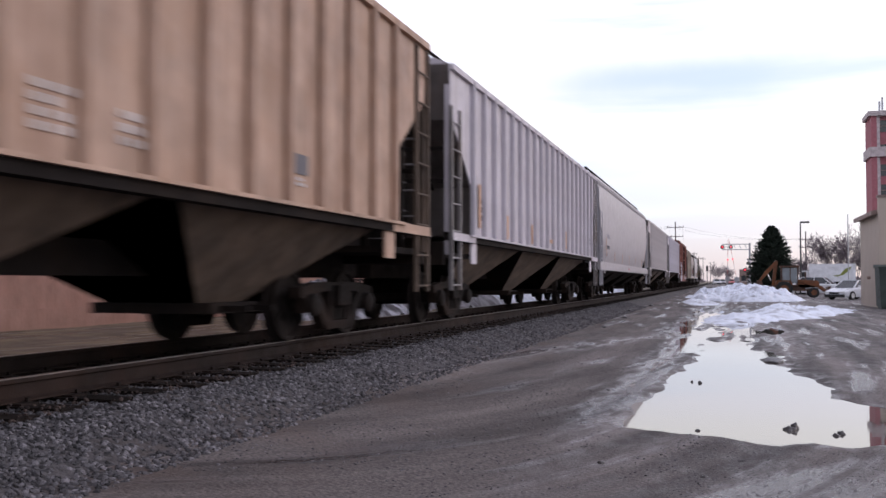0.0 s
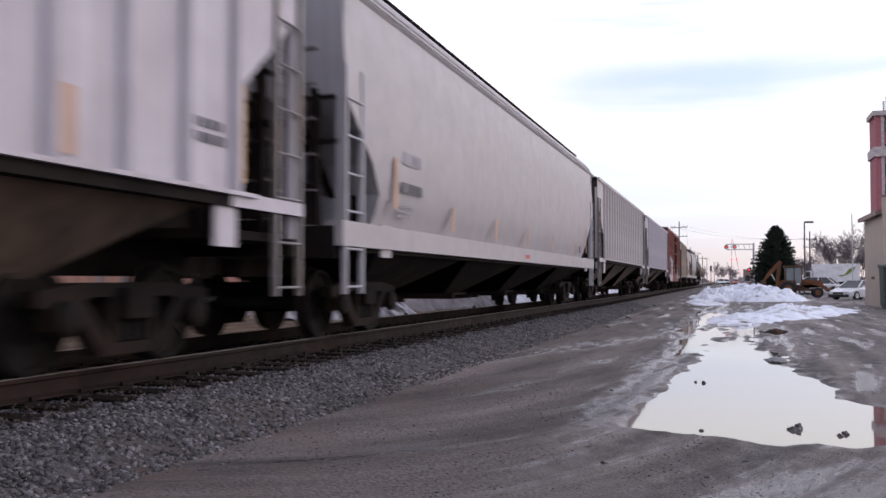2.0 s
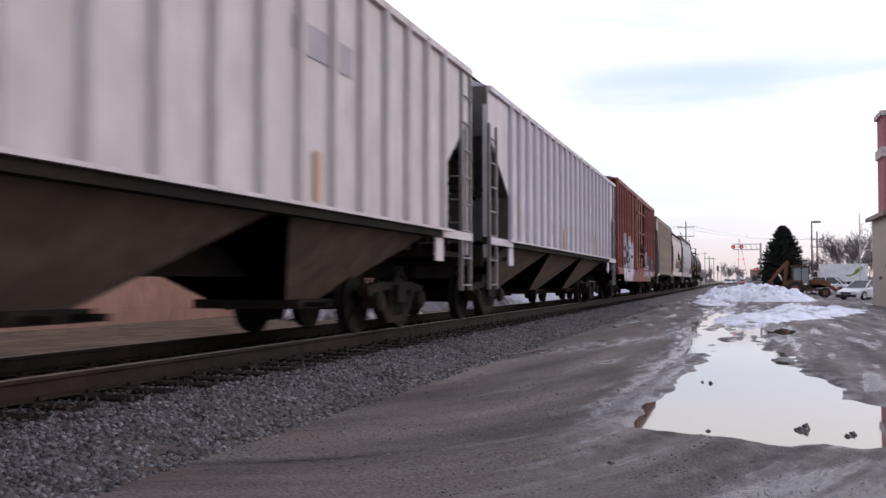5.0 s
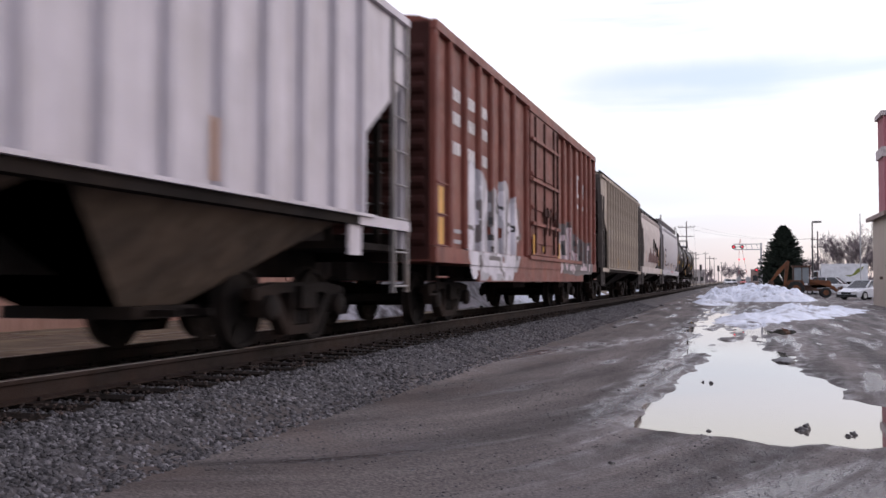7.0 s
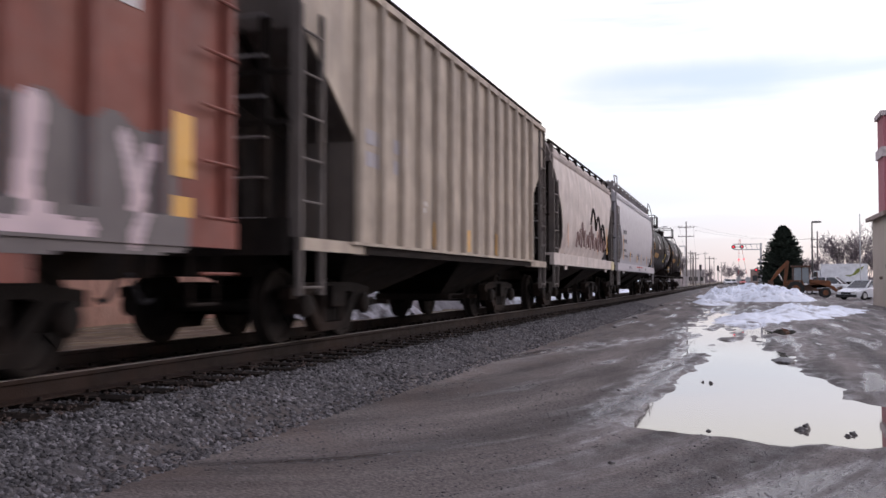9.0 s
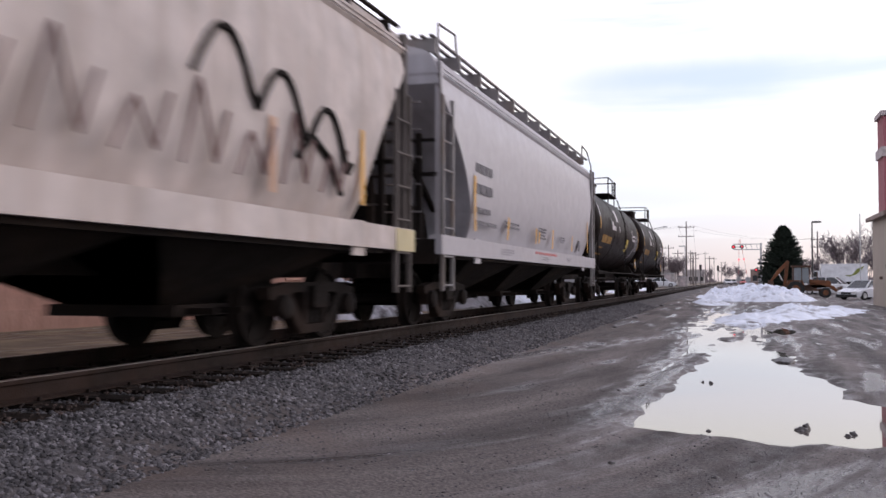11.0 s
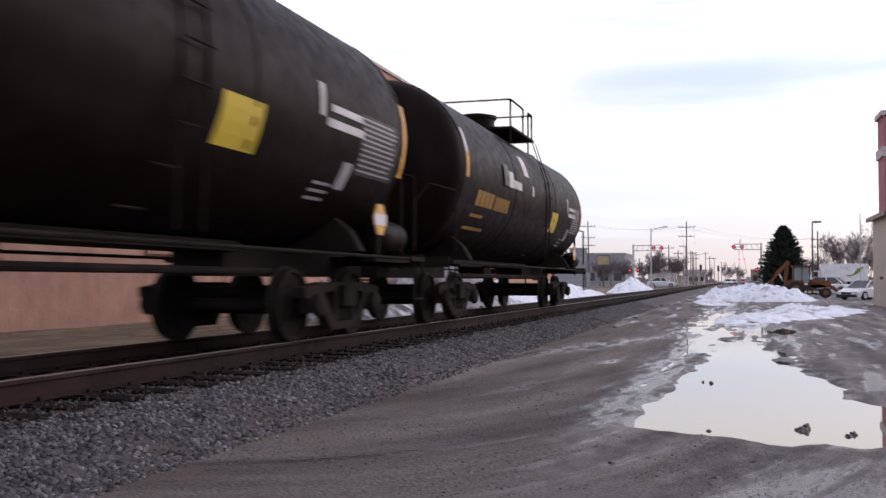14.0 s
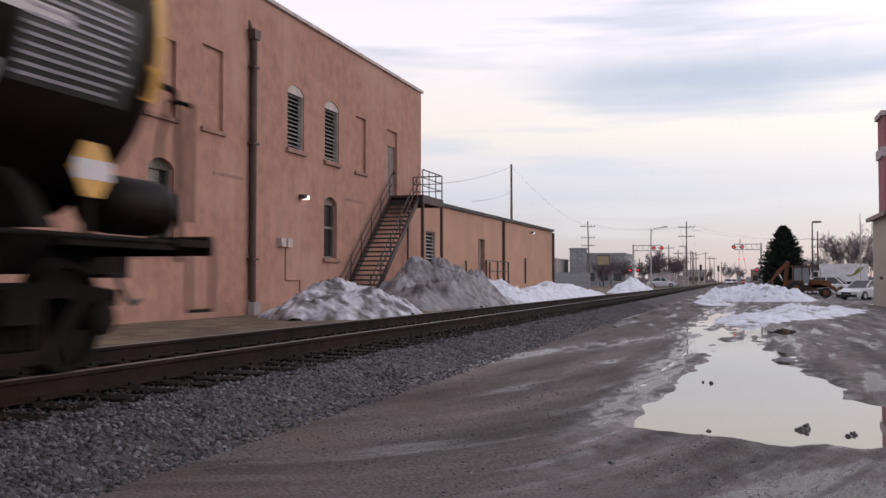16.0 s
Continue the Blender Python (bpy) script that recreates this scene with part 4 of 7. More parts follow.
    def arc(cy, cz, ry, rz, a0, a1, n=10):
        return [(cy + ry * math.cos(radians(a0 + (a1 - a0) * k / n)), cz + rz * math.sin(radians(a0 + (a1 - a0) * k / n))) for k in range(n + 1)]

    sprayed([
        (M_GRAFL, "pale grey spray-painted shading", [
            ([(-5.9, 2.35), (-5.95, 1.2)], 0.75), ([(-5.2, 2.2), (-5.2, 1.0)], 0.75), ([(-4.4, 2.0), (-4.4, 0.95)], 0.8), ([(-3.6, 2.15), (-3.5, 0.95)], 0.9), ([(-2.8, 2.0), (-2.9, 1.2)], 0.7)]),
        (M_GRAF, "white spray-painted letters", [
            ([(-5.82, 2.42), (-5.89, 2.05), (-5.74, 1.77), (-6.03, 1.62)], 0.42), ([(-5.96, 1.4), (-6.05, 1.17), (-5.9, 0.98)], 0.5), ([(-5.35, 2.25), (-5.2, 1.83), (-5.26, 1.41), (-5.17, 1.08)], 0.38),
            ([(-4.83, 2.2), (-4.92, 1.93)], 0.16), ([(-4.45, 2.0), (-4.35, 1.78), (-4.22, 1.49), (-4.35, 1.11)], 0.3), ([(-3.84, 2.15), (-3.73, 1.84), (-3.61, 1.45), (-3.61, 0.9)], 0.42),
            ([(-2.91, 2.05), (-2.7, 1.9), (-2.45, 1.65)], 0.36), ([(-3.03, 1.9), (-3.12, 1.32), (-3.2, 0.9)], 0.34), ([(-5.95, 0.98), (-4.44, 0.94), (-3.27, 0.88)], 0.22), ([(-4.91, 0.9), (-4.5, 0.79)], 0.2)]),
        (M_GRAFG, "dark grey spray-painted outlines", [
            ([(-5.54, 1.98), (-5.5, 1.7), (-5.58, 1.4)], 0.13), ([(-4.72, 2.21), (-4.68, 1.95), (-4.75, 1.7)], 0.13), ([(-4.15, 2.15), (-4.02, 1.9)], 0.08), ([(-3.3, 2.2), (-3.34, 1.9), (-3.4, 1.2)], 0.10),
            ([(-2.38, 2.1), (-2.15, 1.83), (-2.15, 1.56), (-2.77, 1.5)], 0.08), ([(-2.77, 1.42), (-2.85, 1.16)], 0.17), ([(-5.0, 1.08), (-4.25, 1.09), (-4.14, 0.93), (-3.8, 0.8)], 0.08), ([(-5.62, 1.05), (-5.5, 0.95)], 0.17), ([(-6.2, 1.58), (-5.75, 1.55)], 0.07)]),
        (M_GRAFD, "black spray-painted accents", [
            ([(-4.73, 1.74), (-4.45, 1.72)], 0.13), ([(-4.75, 1.45), (-4.55, 1.42)], 0.11), ([(-4.7, 1.25), (-4.5, 1.23)], 0.14), (arc(-4.05, 1.98, 0.12, 0.07, 20, 300), 0.05), (arc(-3.15, 1.68, 0.17, 0.09, -30, 250), 0.05)])],
        -6.5, -2.0, 0.7, 2.75)
    sprayed([
        (M_GRAFG, "dull grey spray-painted ground", [
            ([(2.2, 1.75), (3.2, 1.55), (4.9, 1.5), (6.3, 1.45), (6.9, 1.45)], 0.75), ([(1.75, 2.2), (2.2, 2.0)], 0.3), ([(3.4, 2.0), (4.0, 1.95)], 0.4), ([(2.4, 1.05), (4.4, 0.98), (7.2, 1.05)], 0.3)]),
        (M_GRAFP, "pinkish white spray-painted letters", [
            ([(1.86, 2.05), (1.98, 1.55), (2.15, 1.0)], 0.3), ([(2.55, 1.76), (2.2, 1.51)], 0.15), ([(2.18, 1.48), (2.6, 1.22), (2.85, 1.06)], 0.22), (arc(2.98, 1.58, 0.26, 0.22, -60, 250), 0.13),
            ([(3.48, 1.98), (3.6, 1.6), (3.5, 1.28)], 0.36), ([(2.9, 1.2), (3.45, 1.22), (3.75, 1.12), (4.0, 0.98)], 0.2), ([(4.84, 2.02), (5.0, 1.76)], 0.2), ([(5.66, 1.8), (5.6, 1.15)], 0.2),
            ([(5.1, 1.03), (6.1, 1.04)], 0.12), ([(6.6, 1.7), (6.78, 1.3), (6.62, 1.0)], 0.16), ([(6.9, 1.65), (6.72, 1.2)], 0.1), ([(4.2, 1.45), (4.5, 1.3), (4.25, 1.15)], 0.14), ([(3.3, 1.02), (3.6, 1.0)], 0.12)]),
        (M_GRAFD, "black spray-painted accents", [
            ([(2.48, 1.62), (2.58, 1.4)], 0.13), ([(3.3, 2.1), (3.55, 2.14)], 0.12), ([(4.3, 1.68), (4.65, 1.66), (5.15, 1.64)], 0.14), ([(4.6, 1.3), (4.65, 1.1)], 0.12), ([(2.95, 1.62), (3.02, 1.58)], 0.08), ([(5.35, 1.75), (5.3, 1.1)], 0.08)])],
        1.62, 7.3, 0.78, 2.4)
    return car


def tank_car(label, start, end, seed):
    length, mid = end - start, (start + end) / 2
    car = thing("tank_car", label, "tank car", "cars of the freight train", (TRACK_X, mid, RAIL_TOP))
    rad, cz, hl = 1.46, 2.56, length / 2 - 0.9
    bm = bmesh.new()
    prof = [(0.0, -hl)] + [(rad * math.sin(a), -hl + 0.62 * (1 - math.cos(a))) for a in (radians(d) for d in range(9, 91, 9))]
    prof = prof[1:]
    prof += [(rad, z) for z in np.linspace(-hl + 0.7, hl - 0.7, 6)] + [(r, -z) for r, z in prof[::-1]]
    lathe(bm, prof, pose(0, 0, cz, 90, 0, 0), 44)
    part("tank", bm, M_BLACK, car, "black cylindrical tank", 40)
    for y in (-hl + 0.62, -hl * 0.33, hl * 0.33, hl - 0.62):
        bm = bmesh.new()
        lathe(bm, [(rad - 0.01, -0.03), (rad + 0.008, -0.025), (rad + 0.008, 0.025), (rad - 0.01, 0.03)], pose(0, y, cz, 90, 0, 0), 44, False)
        part("weld_band", bm, M_BLACK, car)
    # stub sills, bolsters, side walkway bar
    for s in (-1, 1):
        part("stub_sill", boxes((-0.33, 0.33, *sorted((s * (hl - 3.2), s * (length / 2 - 0.5))), 0.75, 1.1)), M_UNDER, car)
        bm = bmesh.new()
        prism(bm, [(-1.3, 1.05), (1.3, 1.05), (1.15, 1.3), (0.9, 1.5), (-0.9, 1.5), (-1.15, 1.3)], "y", *sorted((s * (hl - 1.7), s * (hl - 1.5))))
        part("saddle", bm, M_UNDER, car)
        part("end_platform", boxes((-1.5, 1.5, *sorted((s * (hl - 0.35), s * (hl + 0.2))), 0.96, 1.02), (-1.45, 1.45, *sorted((s * (hl + 0.2), s * (hl + 0.26))), 0.9, 1.06)), M_UNDER, car)
        for side in (-1, 1):
            bm = bmesh.new()
            pipe(bm, [(side * 1.45, s * (hl - 0.1), 1.16), (side * 1.45, s * (hl - 0.1), 2.1), (side * 1.1, s * (hl + 0.15), 2.2), (side * 0.9, s * (hl + 0.3), 1.9), (side * 0.9, s * (hl + 0.3), 1.16)], 0.02)
            part("grab_iron", bm, M_UNDER, car)
            bm = bmesh.new()
            pipe(bm, [(side * 1.45, s * (hl - 0.1), 1.0), (side * 1.45, s * (hl - 0.1), 0.45), (side * 1.45, s * (hl + 0.25), 0.45), (side * 1.45, s * (hl + 0.25), 1.0)], 0.016)
            part("step", bm, M_UNDER, car)
        for side in (-1, 1):
            part("side_step", boxes((*sorted((side * 1.30, side * 1.46)), *sorted((s * (hl - 0.3), s * (hl - 1.6))), 0.93, 0.97)), M_UNDER, car)
    for side in (-1, 1):
        part("side_bar", made(tube, (side * 1.46, -hl, 0.99), (side * 1.46, hl, 0.99), 0.02), M_STEEL, car)
    b2 = bmesh.new()
    lathe(b2, [(0.06, -0.5), (0.15, -0.47), (0.21, -0.38), (0.225, -0.25), (0.225, 0.25), (0.21, 0.38), (0.15, 0.47), (0.06, 0.5)], pose(1.12, hl - 0.45, 1.27, 90, 0, 0), 20)
    part("air_reservoir", b2, M_BLACK, car, smooth=30)
    bm = bmesh.new()
    prism(bm, [(hl - 1.43, 1.46), (hl - 1.3, 1.27), (hl - 1.12, 1.27), (hl - 0.99, 1.46), (hl - 1.12, 1.65), (hl - 1.3, 1.65)], "x", 1.36, 1.38)
    pl = part("placard", bm, M_YELLOW, car, "yellow and white hexagonal placard")
    part("placard_band", boxes((1.38, 1.384, hl - 1.41, hl - 1.01, 1.39, 1.53)), M_MARKW, pl)
    part("placard_bracket", boxes((1.3, 1.36, hl - 1.24, hl - 1.18, 1.0, 1.5)), M_UNDER, pl)
    part("brake_pipe", made(pipe, [(1.15, hl - 0.3, 2.3), (1.15, hl + 0.12, 2.28), (1.15, hl + 0.2, 2.12), (1.15, hl + 0.22, 0.85)], 0.026), M_UNDER, car)
    bm = boxes((-0.4, 0.4, -hl + 3, hl - 3, 1.02, 1.13))
    box(bm, -0.3, 0.3, -0.3, 0.3, 0.75, 1.25)
    tube(bm, (0.6, -hl + 3.4, 0.8), (0.6, hl - 2.6, 0.8), 0.04)
    part("bottom_outlet", bm, M_UNDER, car)
    # dome, platform, railings, ladder
    top = cz + rad
    bm = bmesh.new()
    lathe(bm, [(0.42, -0.15), (0.42, 0.32), (0.47, 0.33), (0.47, 0.40), (0.2, 0.46)], Matrix.Translation((0, 0.15, top)), 20)
    part("manway", bm, M_BLACK, car, smooth=35)
    plat = part("platform", boxes((-1.1, 1.1, -1.0, 1.3, top - 0.08, top - 0.03)), M_UNDER, car, "dark grated platform")
    bm = bmesh.new()
    for x in (-1.05, 1.05):
        for y0, y1 in ((-0.95, 0.3), (0.85, 1.25)):
            pipe(bm, [(x, y0, top - 0.4), (x, y0, top + 0.55), (x, y1, top + 0.55), (x, y1, top - 0.05)], 0.022)
    pipe(bm, [(-1.05, -0.95, top + 0.55), (1.05, -0.95, top + 0.55)], 0.022)
    pipe(bm, [(-1.05, 1.25, top + 0.55), (1.05, 1.25, top + 0.55)], 0.022)
    pipe(bm, [(-1.05, -4.2, top + 0.45), (-1.05, 0, top + 0.45)], 0.02)
    part("railing", bm, M_UNDER, plat)
    for side in (-1, 1):
        bm = bmesh.new()
        for y in (0.95, 1.35):
            pipe(bm, [(side * 1.12, y, top - 0.1), (side * 1.42, y, cz + 0.45), (side * 1.47, y, cz), (side * 1.42, y, 1.1)], 0.013)
        for k in range(9):
            z = 1.3 + k * 0.33
            w = math.sqrt(max(0.1, (rad + 0.06) ** 2 - (z - cz) ** 2))
            tube(bm, (side * w, 0.95, z), (side * w, 1.35, z), 0.013, 6)
        part("ladder", bm, M_UNDER, car)

    def on_tank(name, mat, y0, y1, z0, z1, lift=0.006):
        """A marking that follows the tank's round side."""
        bm = bmesh.new()
        rows = []
        for k in range(5):
            z = z0 + (z1 - z0) * k / 4
            a = math.asin(max(-1, min(1, (z - cz) / rad)))
            rows.append([bm.verts.new(((rad + d) * math.cos(a), y, cz + (rad + d) * math.sin(a))) for y, d in ((y0, lift), (y1, lift), (y1, lift - 0.004), (y0, lift - 0.004))])
        for a, b in zip(rows, rows[1:]):
            for i in range(4):
                bm.faces.new((a[i], a[(i + 1) % 4], b[(i + 1) % 4], b[i]))
        part(name, bm, mat, car)

    rs = random.Random(seed)
    o = -length / 2
    for k in range(4):
        on_tank("lettering", M_MARKY, o + 2.5 + 0.3 * k, o + 2.74 + 0.3 * k, 2.0, 2.26)
    for k in range(5):
        on_tank("lettering", M_MARKY, o + 3.8 + 0.22 * k, o + 3.97 + 0.22 * k, 2.0, 2.24)
    for z, e in ((1.81, 3.3), (1.60, 3.8)):
        on_tank("lettering", M_MARKY, o + 2.5, o + e, z, z + 0.05)
    on_tank("reflective_strip", M_MARKW, o + 1.62, o + 1.77, 2.8, 3.2)
    on_tank("reflective_strip", M_YELLOW, o + 1.62, o + 1.77, 2.4, 2.79)
    on_tank("reflective_strip", M_MARKW, o + 6.9, o + 7.02, 2.5, 2.72)
    on_tank("reflective_strip", M_MARKW, o + 11.3, o + 11.42, 2.45, 2.8)
    on_tank("reflective_strip", M_YELLOW, hl - 0.65, hl - 0.47, 2.05, 3.0)
    on_tank("placard", M_MARKW, o + 4.6, o + 4.95, 2.5, 2.8, 0.03)
    on_tank("patch", M_MARKW, o + 5.1, o + 5.8, 2.52, 2.68)
    on_tank("placard", M_GRAFD, o + 4.2, o + 4.55, 2.5, 2.9, 0.03)
    on_tank("patch", M_MARKW, o + 6.2, o + 6.65, 2.88, 3.3)
    on_tank("patch", M_MARKW, o + 11.6, o + 12.5, 2.53, 2.61)
    on_tank("patch", M_MARKW, o + 11.5, o + 12.55, 2.36, 2.45)
    on_tank("placard", M_LEMON, o + 9.35, o + 10.1, 1.88, 2.34)
    panel = hl - 2.0
    on_tank("data_panel", M_MARKN, panel, panel + 1.2, 1.95, 2.65, 0.004)
    for k in range(11):
        on_tank("lettering", M_MARKG, panel + 0.03, panel + 1.15 - 0.15 * rs.random(), 1.99 + 0.06 * k, 2.012 + 0.06 * k, 0.009)
    on_tank("placard", M_MARKG, panel - 0.35, panel - 0.1, 1.75, 2.05)
    for k in range(3):
        on_tank("lettering", M_MARKG, panel - 0.9, panel - 0.45, 1.6 + 0.08 * k, 1.63 + 0.08 * k)
    running_gear(car, length, length / 2 - 2.5)
    return car


def build_train():
    cars = []

    def add(made_car):
        cars.append(made_car[0] if isinstance(made_car, tuple) else made_car)
        return made_car

    # M_BAY on ladders and corner posts: tan in shade, painted as darker brown
    c, n = add(hopper_car("covered_hopper", "tan ribbed covered hopper car streaked with rust", -5.2, 13.55, M_TAN, bays=3, inset=0.6, cut_in=1.45, end_paint=M_BAY))
    lettering(c, M_CREAM, mid_to(n, 10.05), mid_to(n, 10.5), 1.6, 1.95, 4)
    lettering(c, M_CREAM, mid_to(n, 10.95), mid_to(n, 11.35), 1.62, 1.9, 3)
    plate_mark(c, "data_panel", M_MARKD, mid_to(n, 13.6), mid_to(n, 14.1), 1.75, 1.95)
    lettering(c, M_MARKW, mid_to(n, 13.62), mid_to(n, 14.08), 1.62, 1.72, 2)
    c, n = add(hopper_car("covered_hopper", "pale grey ribbed covered hopper car with orange strips", 13.55, 32.05, M_LGREY, bays=3, inset=0.6, cut_in=1.3,
                          strips=[(2.3, 1.6, 0.75, M_ORANGE), (4.5, 1.5, 0.45, M_ORANGE), (6.95, 1.5, 0.42, M_ORANGE), (11.6, 1.53, 0.46, M_ORANGE), (14.35, 1.5, 0.45, M_ORANGE), (16.6, 1.54, 0.85, M_YELLOW)]))
    plate_mark(c, "patch", M_ORANGE, mid_to(n, 9.05), mid_to(n, 9.6), 1.6, 1.69, 1.604)
    lettering(c, M_MARKD, mid_to(n, 2.5), mid_to(n, 2.95), 1.7, 2.13, 3)
    lettering(c, M_MARKD, mid_to(n, 15.95), mid_to(n, 16.5), 1.78, 2.02, 2)
    c, n = add(hopper_car("covered_hopper", "off-white smooth-sided covered hopper car with a long white sill", 32.05, 53.3, M_WHITE, True, bays=4, inset=0.6, lift=0.36, end_mat=M_GREY, end_paint=M_GREY,
                          strips=[(2.2, 1.6, 0.65, M_ORANGE), (4.8, 1.45, 0.36, M_ORANGE), (7.65, 1.42, 0.4, M_ORANGE), (10.5, 1.42, 0.38, M_ORANGE), (13.5, 1.45, 0.32, M_ORANGE), (17.0, 1.45, 0.3, M_ORANGE), (19.05, 1.5, 0.75, M_ORANGE)]))
    lettering(c, M_MARKG, mid_to(n, 2.6), mid_to(n, 3.3), 2.15, 2.4, 1, 1.582)
    lettering(c, M_MARKD, mid_to(n, 2.55), mid_to(n, 3.4), 1.79, 2.0, 1, 1.57)
    lettering(c, M_MARKG, mid_to(n, 2.5), mid_to(n, 3.2), 1.5, 1.7, 3, 1.53)
    plate_mark(c, "data_panel", M_MARKD, mid_to(n, 18.05), mid_to(n, 18.3), 1.5, 1.68, 1.545)
    plate_mark(c, "lettering", M_MARKR, mid_to(n, 10.3), mid_to(n, 10.75), 1.16, 1.24, 1.601)
    c, n = add(hopper_car("covered_hopper", "dusty white ribbed covered hopper car", 53.3, 71.8, M_DUSTY, bays=3, inset=0.6, cut_in=1.5,
                          strips=[(2.4, 1.55, 0.38, M_ORANGE), (4.45, 1.5, 0.42, M_ORANGE), (12.0, 1.5, 0.5, M_ORANGE)]))
    for y in (2.45, 3.2, 3.95):
        plate_mark(c, "patch", M_MARKG, mid_to(n, y), mid_to(n, y + 0.5), 2.2, 2.68, 1.584, "faded grey paint patch")
    lettering(c, M_MARKG, mid_to(n, 11.5), mid_to(n, 13.0), 2.8, 3.3, 1)
    c, n = add(hopper_car("covered_hopper", "grey ribbed covered hopper car with yellow strips", 71.8, 90.75, M_LGREY, bays=3, inset=0.6, cut_in=1.6,
                          strips=[(2.9, 1.6, 0.9, M_YELLOW), (8.05, 1.45, 0.52, M_ORANGE), (10.9, 1.58, 0.4, M_ORANGE), (13.55, 1.5, 0.52, M_ORANGE), (16.7, 1.55, 0.9, M_YELLOW)]))
    lettering(c, M_MARKG, mid_to(n, 6.6), mid_to(n, 7.3), 1.75, 2.0, 2)
    cars.append(boxcar("oxide red ribbed boxcar covered with white graffiti", 90.75, 108.2))
    c, n = add(hopper_car("covered_hopper", "drab grey-tan short ribbed covered hopper car", 108.2, 121.6, M_DRAB, bays=2, inset=0.5, rib=0.72, cut_in=1.5, sill=1.12, board_x=1.3, end_paint=M_END, walk_rail=False, bay_mat=M_UNDER,
                          strips=[(1.98, 1.15, 0.86, M_YELLOW), (4.8, 1.15, 0.36, M_YELLOW), (6.55, 1.15, 0.34, M_YELLOW), (8.4, 1.15, 0.36, M_YELLOW)]))
    for y0, y1 in ((2.28, 2.85), (3.22, 3.7)):
        lettering(c, M_MARKG, mid_to(n, y0), mid_to(n, y1), 1.95, 2.47, 2, 1.584)
    lettering(c, M_MARKW, mid_to(n, 4.2), mid_to(n, 4.55), 1.6, 1.78, 2, 1.584)
    c, n = add(hopper_car("covered_hopper", "cream smooth-sided short covered hopper car with red graffiti", 121.6, 134.2, M_CREAM, True, bays=2, deep_cut=True, cut_in=1.6, board_x=1.2, inset=0.75, end_paint=M_END,
                          strips=[(2.6, 1.55, 0.6, M_ORANGE), (7.9, 1.5, 0.7, M_ORANGE), (10.1, 1.55, 0.85, M_YELLOW)]))
    bm = bmesh.new()
    for k in range(7):
        y = mid_to(n, 3.9 + 0.85 * k)
        pipe(bm, [(1.6, y, 1.6), (1.6, y + 0.25, 2.0 + 0.3 * (k % 2)), (1.6, y + 0.5, 1.65), (1.6, y + 0.7, 2.1)], 0.02, 4)
    part("graffiti", bm, M_GRAFB, c, "dull brown scrawled graffiti")
    bm = bmesh.new()
    arc = [(1.592, mid_to(n, 6.6 + 0.12 * k), 2.35 + 0.55 * abs(math.sin(k * 0.36)) - 0.02 * k) for k in range(28)]
    pipe(bm, arc, 0.035, 5)
    pipe(bm, [(1.585, mid_to(n, 8.5), 1.9), (1.59, mid_to(n, 8.8), 2.15), (1.58, mid_to(n, 9.3), 1.95), (1.565, mid_to(n, 9.6), 1.62)], 0.035, 5)
    part("graffiti", bm, M_UNDER, c, "thick black looping graffiti")
    part("sill_cap", boxes((1.602, 1.612, n / 2 - 1.35, n / 2 - 0.65, 1.07, 1.35)), M_PALE, c, "pale yellow end of the sill")
    c, n = add(hopper_car("covered_hopper", "clean pale grey smooth-sided covered hopper car with yellow strips", 134.2, 151.0, M_GREYW, True, bays=3, deep_cut=True, cut_in=1.9, far_cut=0.68, end_mat=M_GREY, inset=0.7, lift=0.07, walk_rail=True,
                          strips=[(2.40, 1.5, 0.9, M_YELLOW), (4.70, 1.45, 0.42, M_YELLOW), (7.30, 1.48, 0.32, M_YELLOW), (7.65, 1.5, 0.25, M_YELLOW), (9.20, 1.43, 0.44, M_YELLOW), (11.90, 1.45, 0.4, M_YELLOW), (14.62, 1.5, 0.85, M_YELLOW)]))
    for y0, y1, z0, z1, r in ((1.9, 3.0, 2.42, 2.65, 1), (1.9, 3.1, 2.08, 2.32, 1), (1.9, 2.9, 1.78, 1.92, 1), (1.9, 3.3, 1.58, 1.7, 1), (3.95, 5.2, 1.65, 1.8, 2), (7.1, 8.0, 1.58, 1.85, 4), (9.7, 10.4, 1.6, 1.76, 3)):
        lettering(c, M_MARKD, mid_to(n, y0 + 0.65), mid_to(n, y1 + 0.65), z0, z1, r, 1.586)
    lettering(c, M_MARKR, mid_to(n, 7.30), mid_to(n, 9.80), 1.24, 1.32, 1, 1.6)
    lettering(c, M_MARKG, mid_to(n, 8.10), mid_to(n, 8.90), 1.12, 1.22, 3, 1.6)
    lettering(c, M_MARKG, mid_to(n, 11.20), mid_to(n, 11.90), 1.16, 1.26, 3, 1.6)
    lettering(c, M_MARKG, mid_to(n, 4.30), mid_to(n, 5.30), 1.15, 1.28, 3, 1.6)
    plate_mark(c, "data_panel", M_MARKD, mid_to(n, 13.30), mid_to(n, 13.60), 1.5, 1.78, 1.54)
    cars.append(tank_car("black tank car with gold lettering bars and a top platform", 151.1, 166.5, 1))
    cars.append(tank_car("black tank car, last of the train, with yellow placards", 166.5, 181.5, 2))
    return cars


build_track()
build_ballast()
TRAIN = build_train()


# --- the salmon-painted building across the track ---
M_WALL = material("salmon_painted_masonry", (0.425, 0.235, 0.178), 0.9, vary=0.16, scale=2.2, streak=(0.36, 0.19, 0.14), streak_amt=0.3, stain=(0.53, 0.335, 0.26), stain_amt=0.6,
                  stain_scale=0.45, bump=0.5, bump_scale=11)
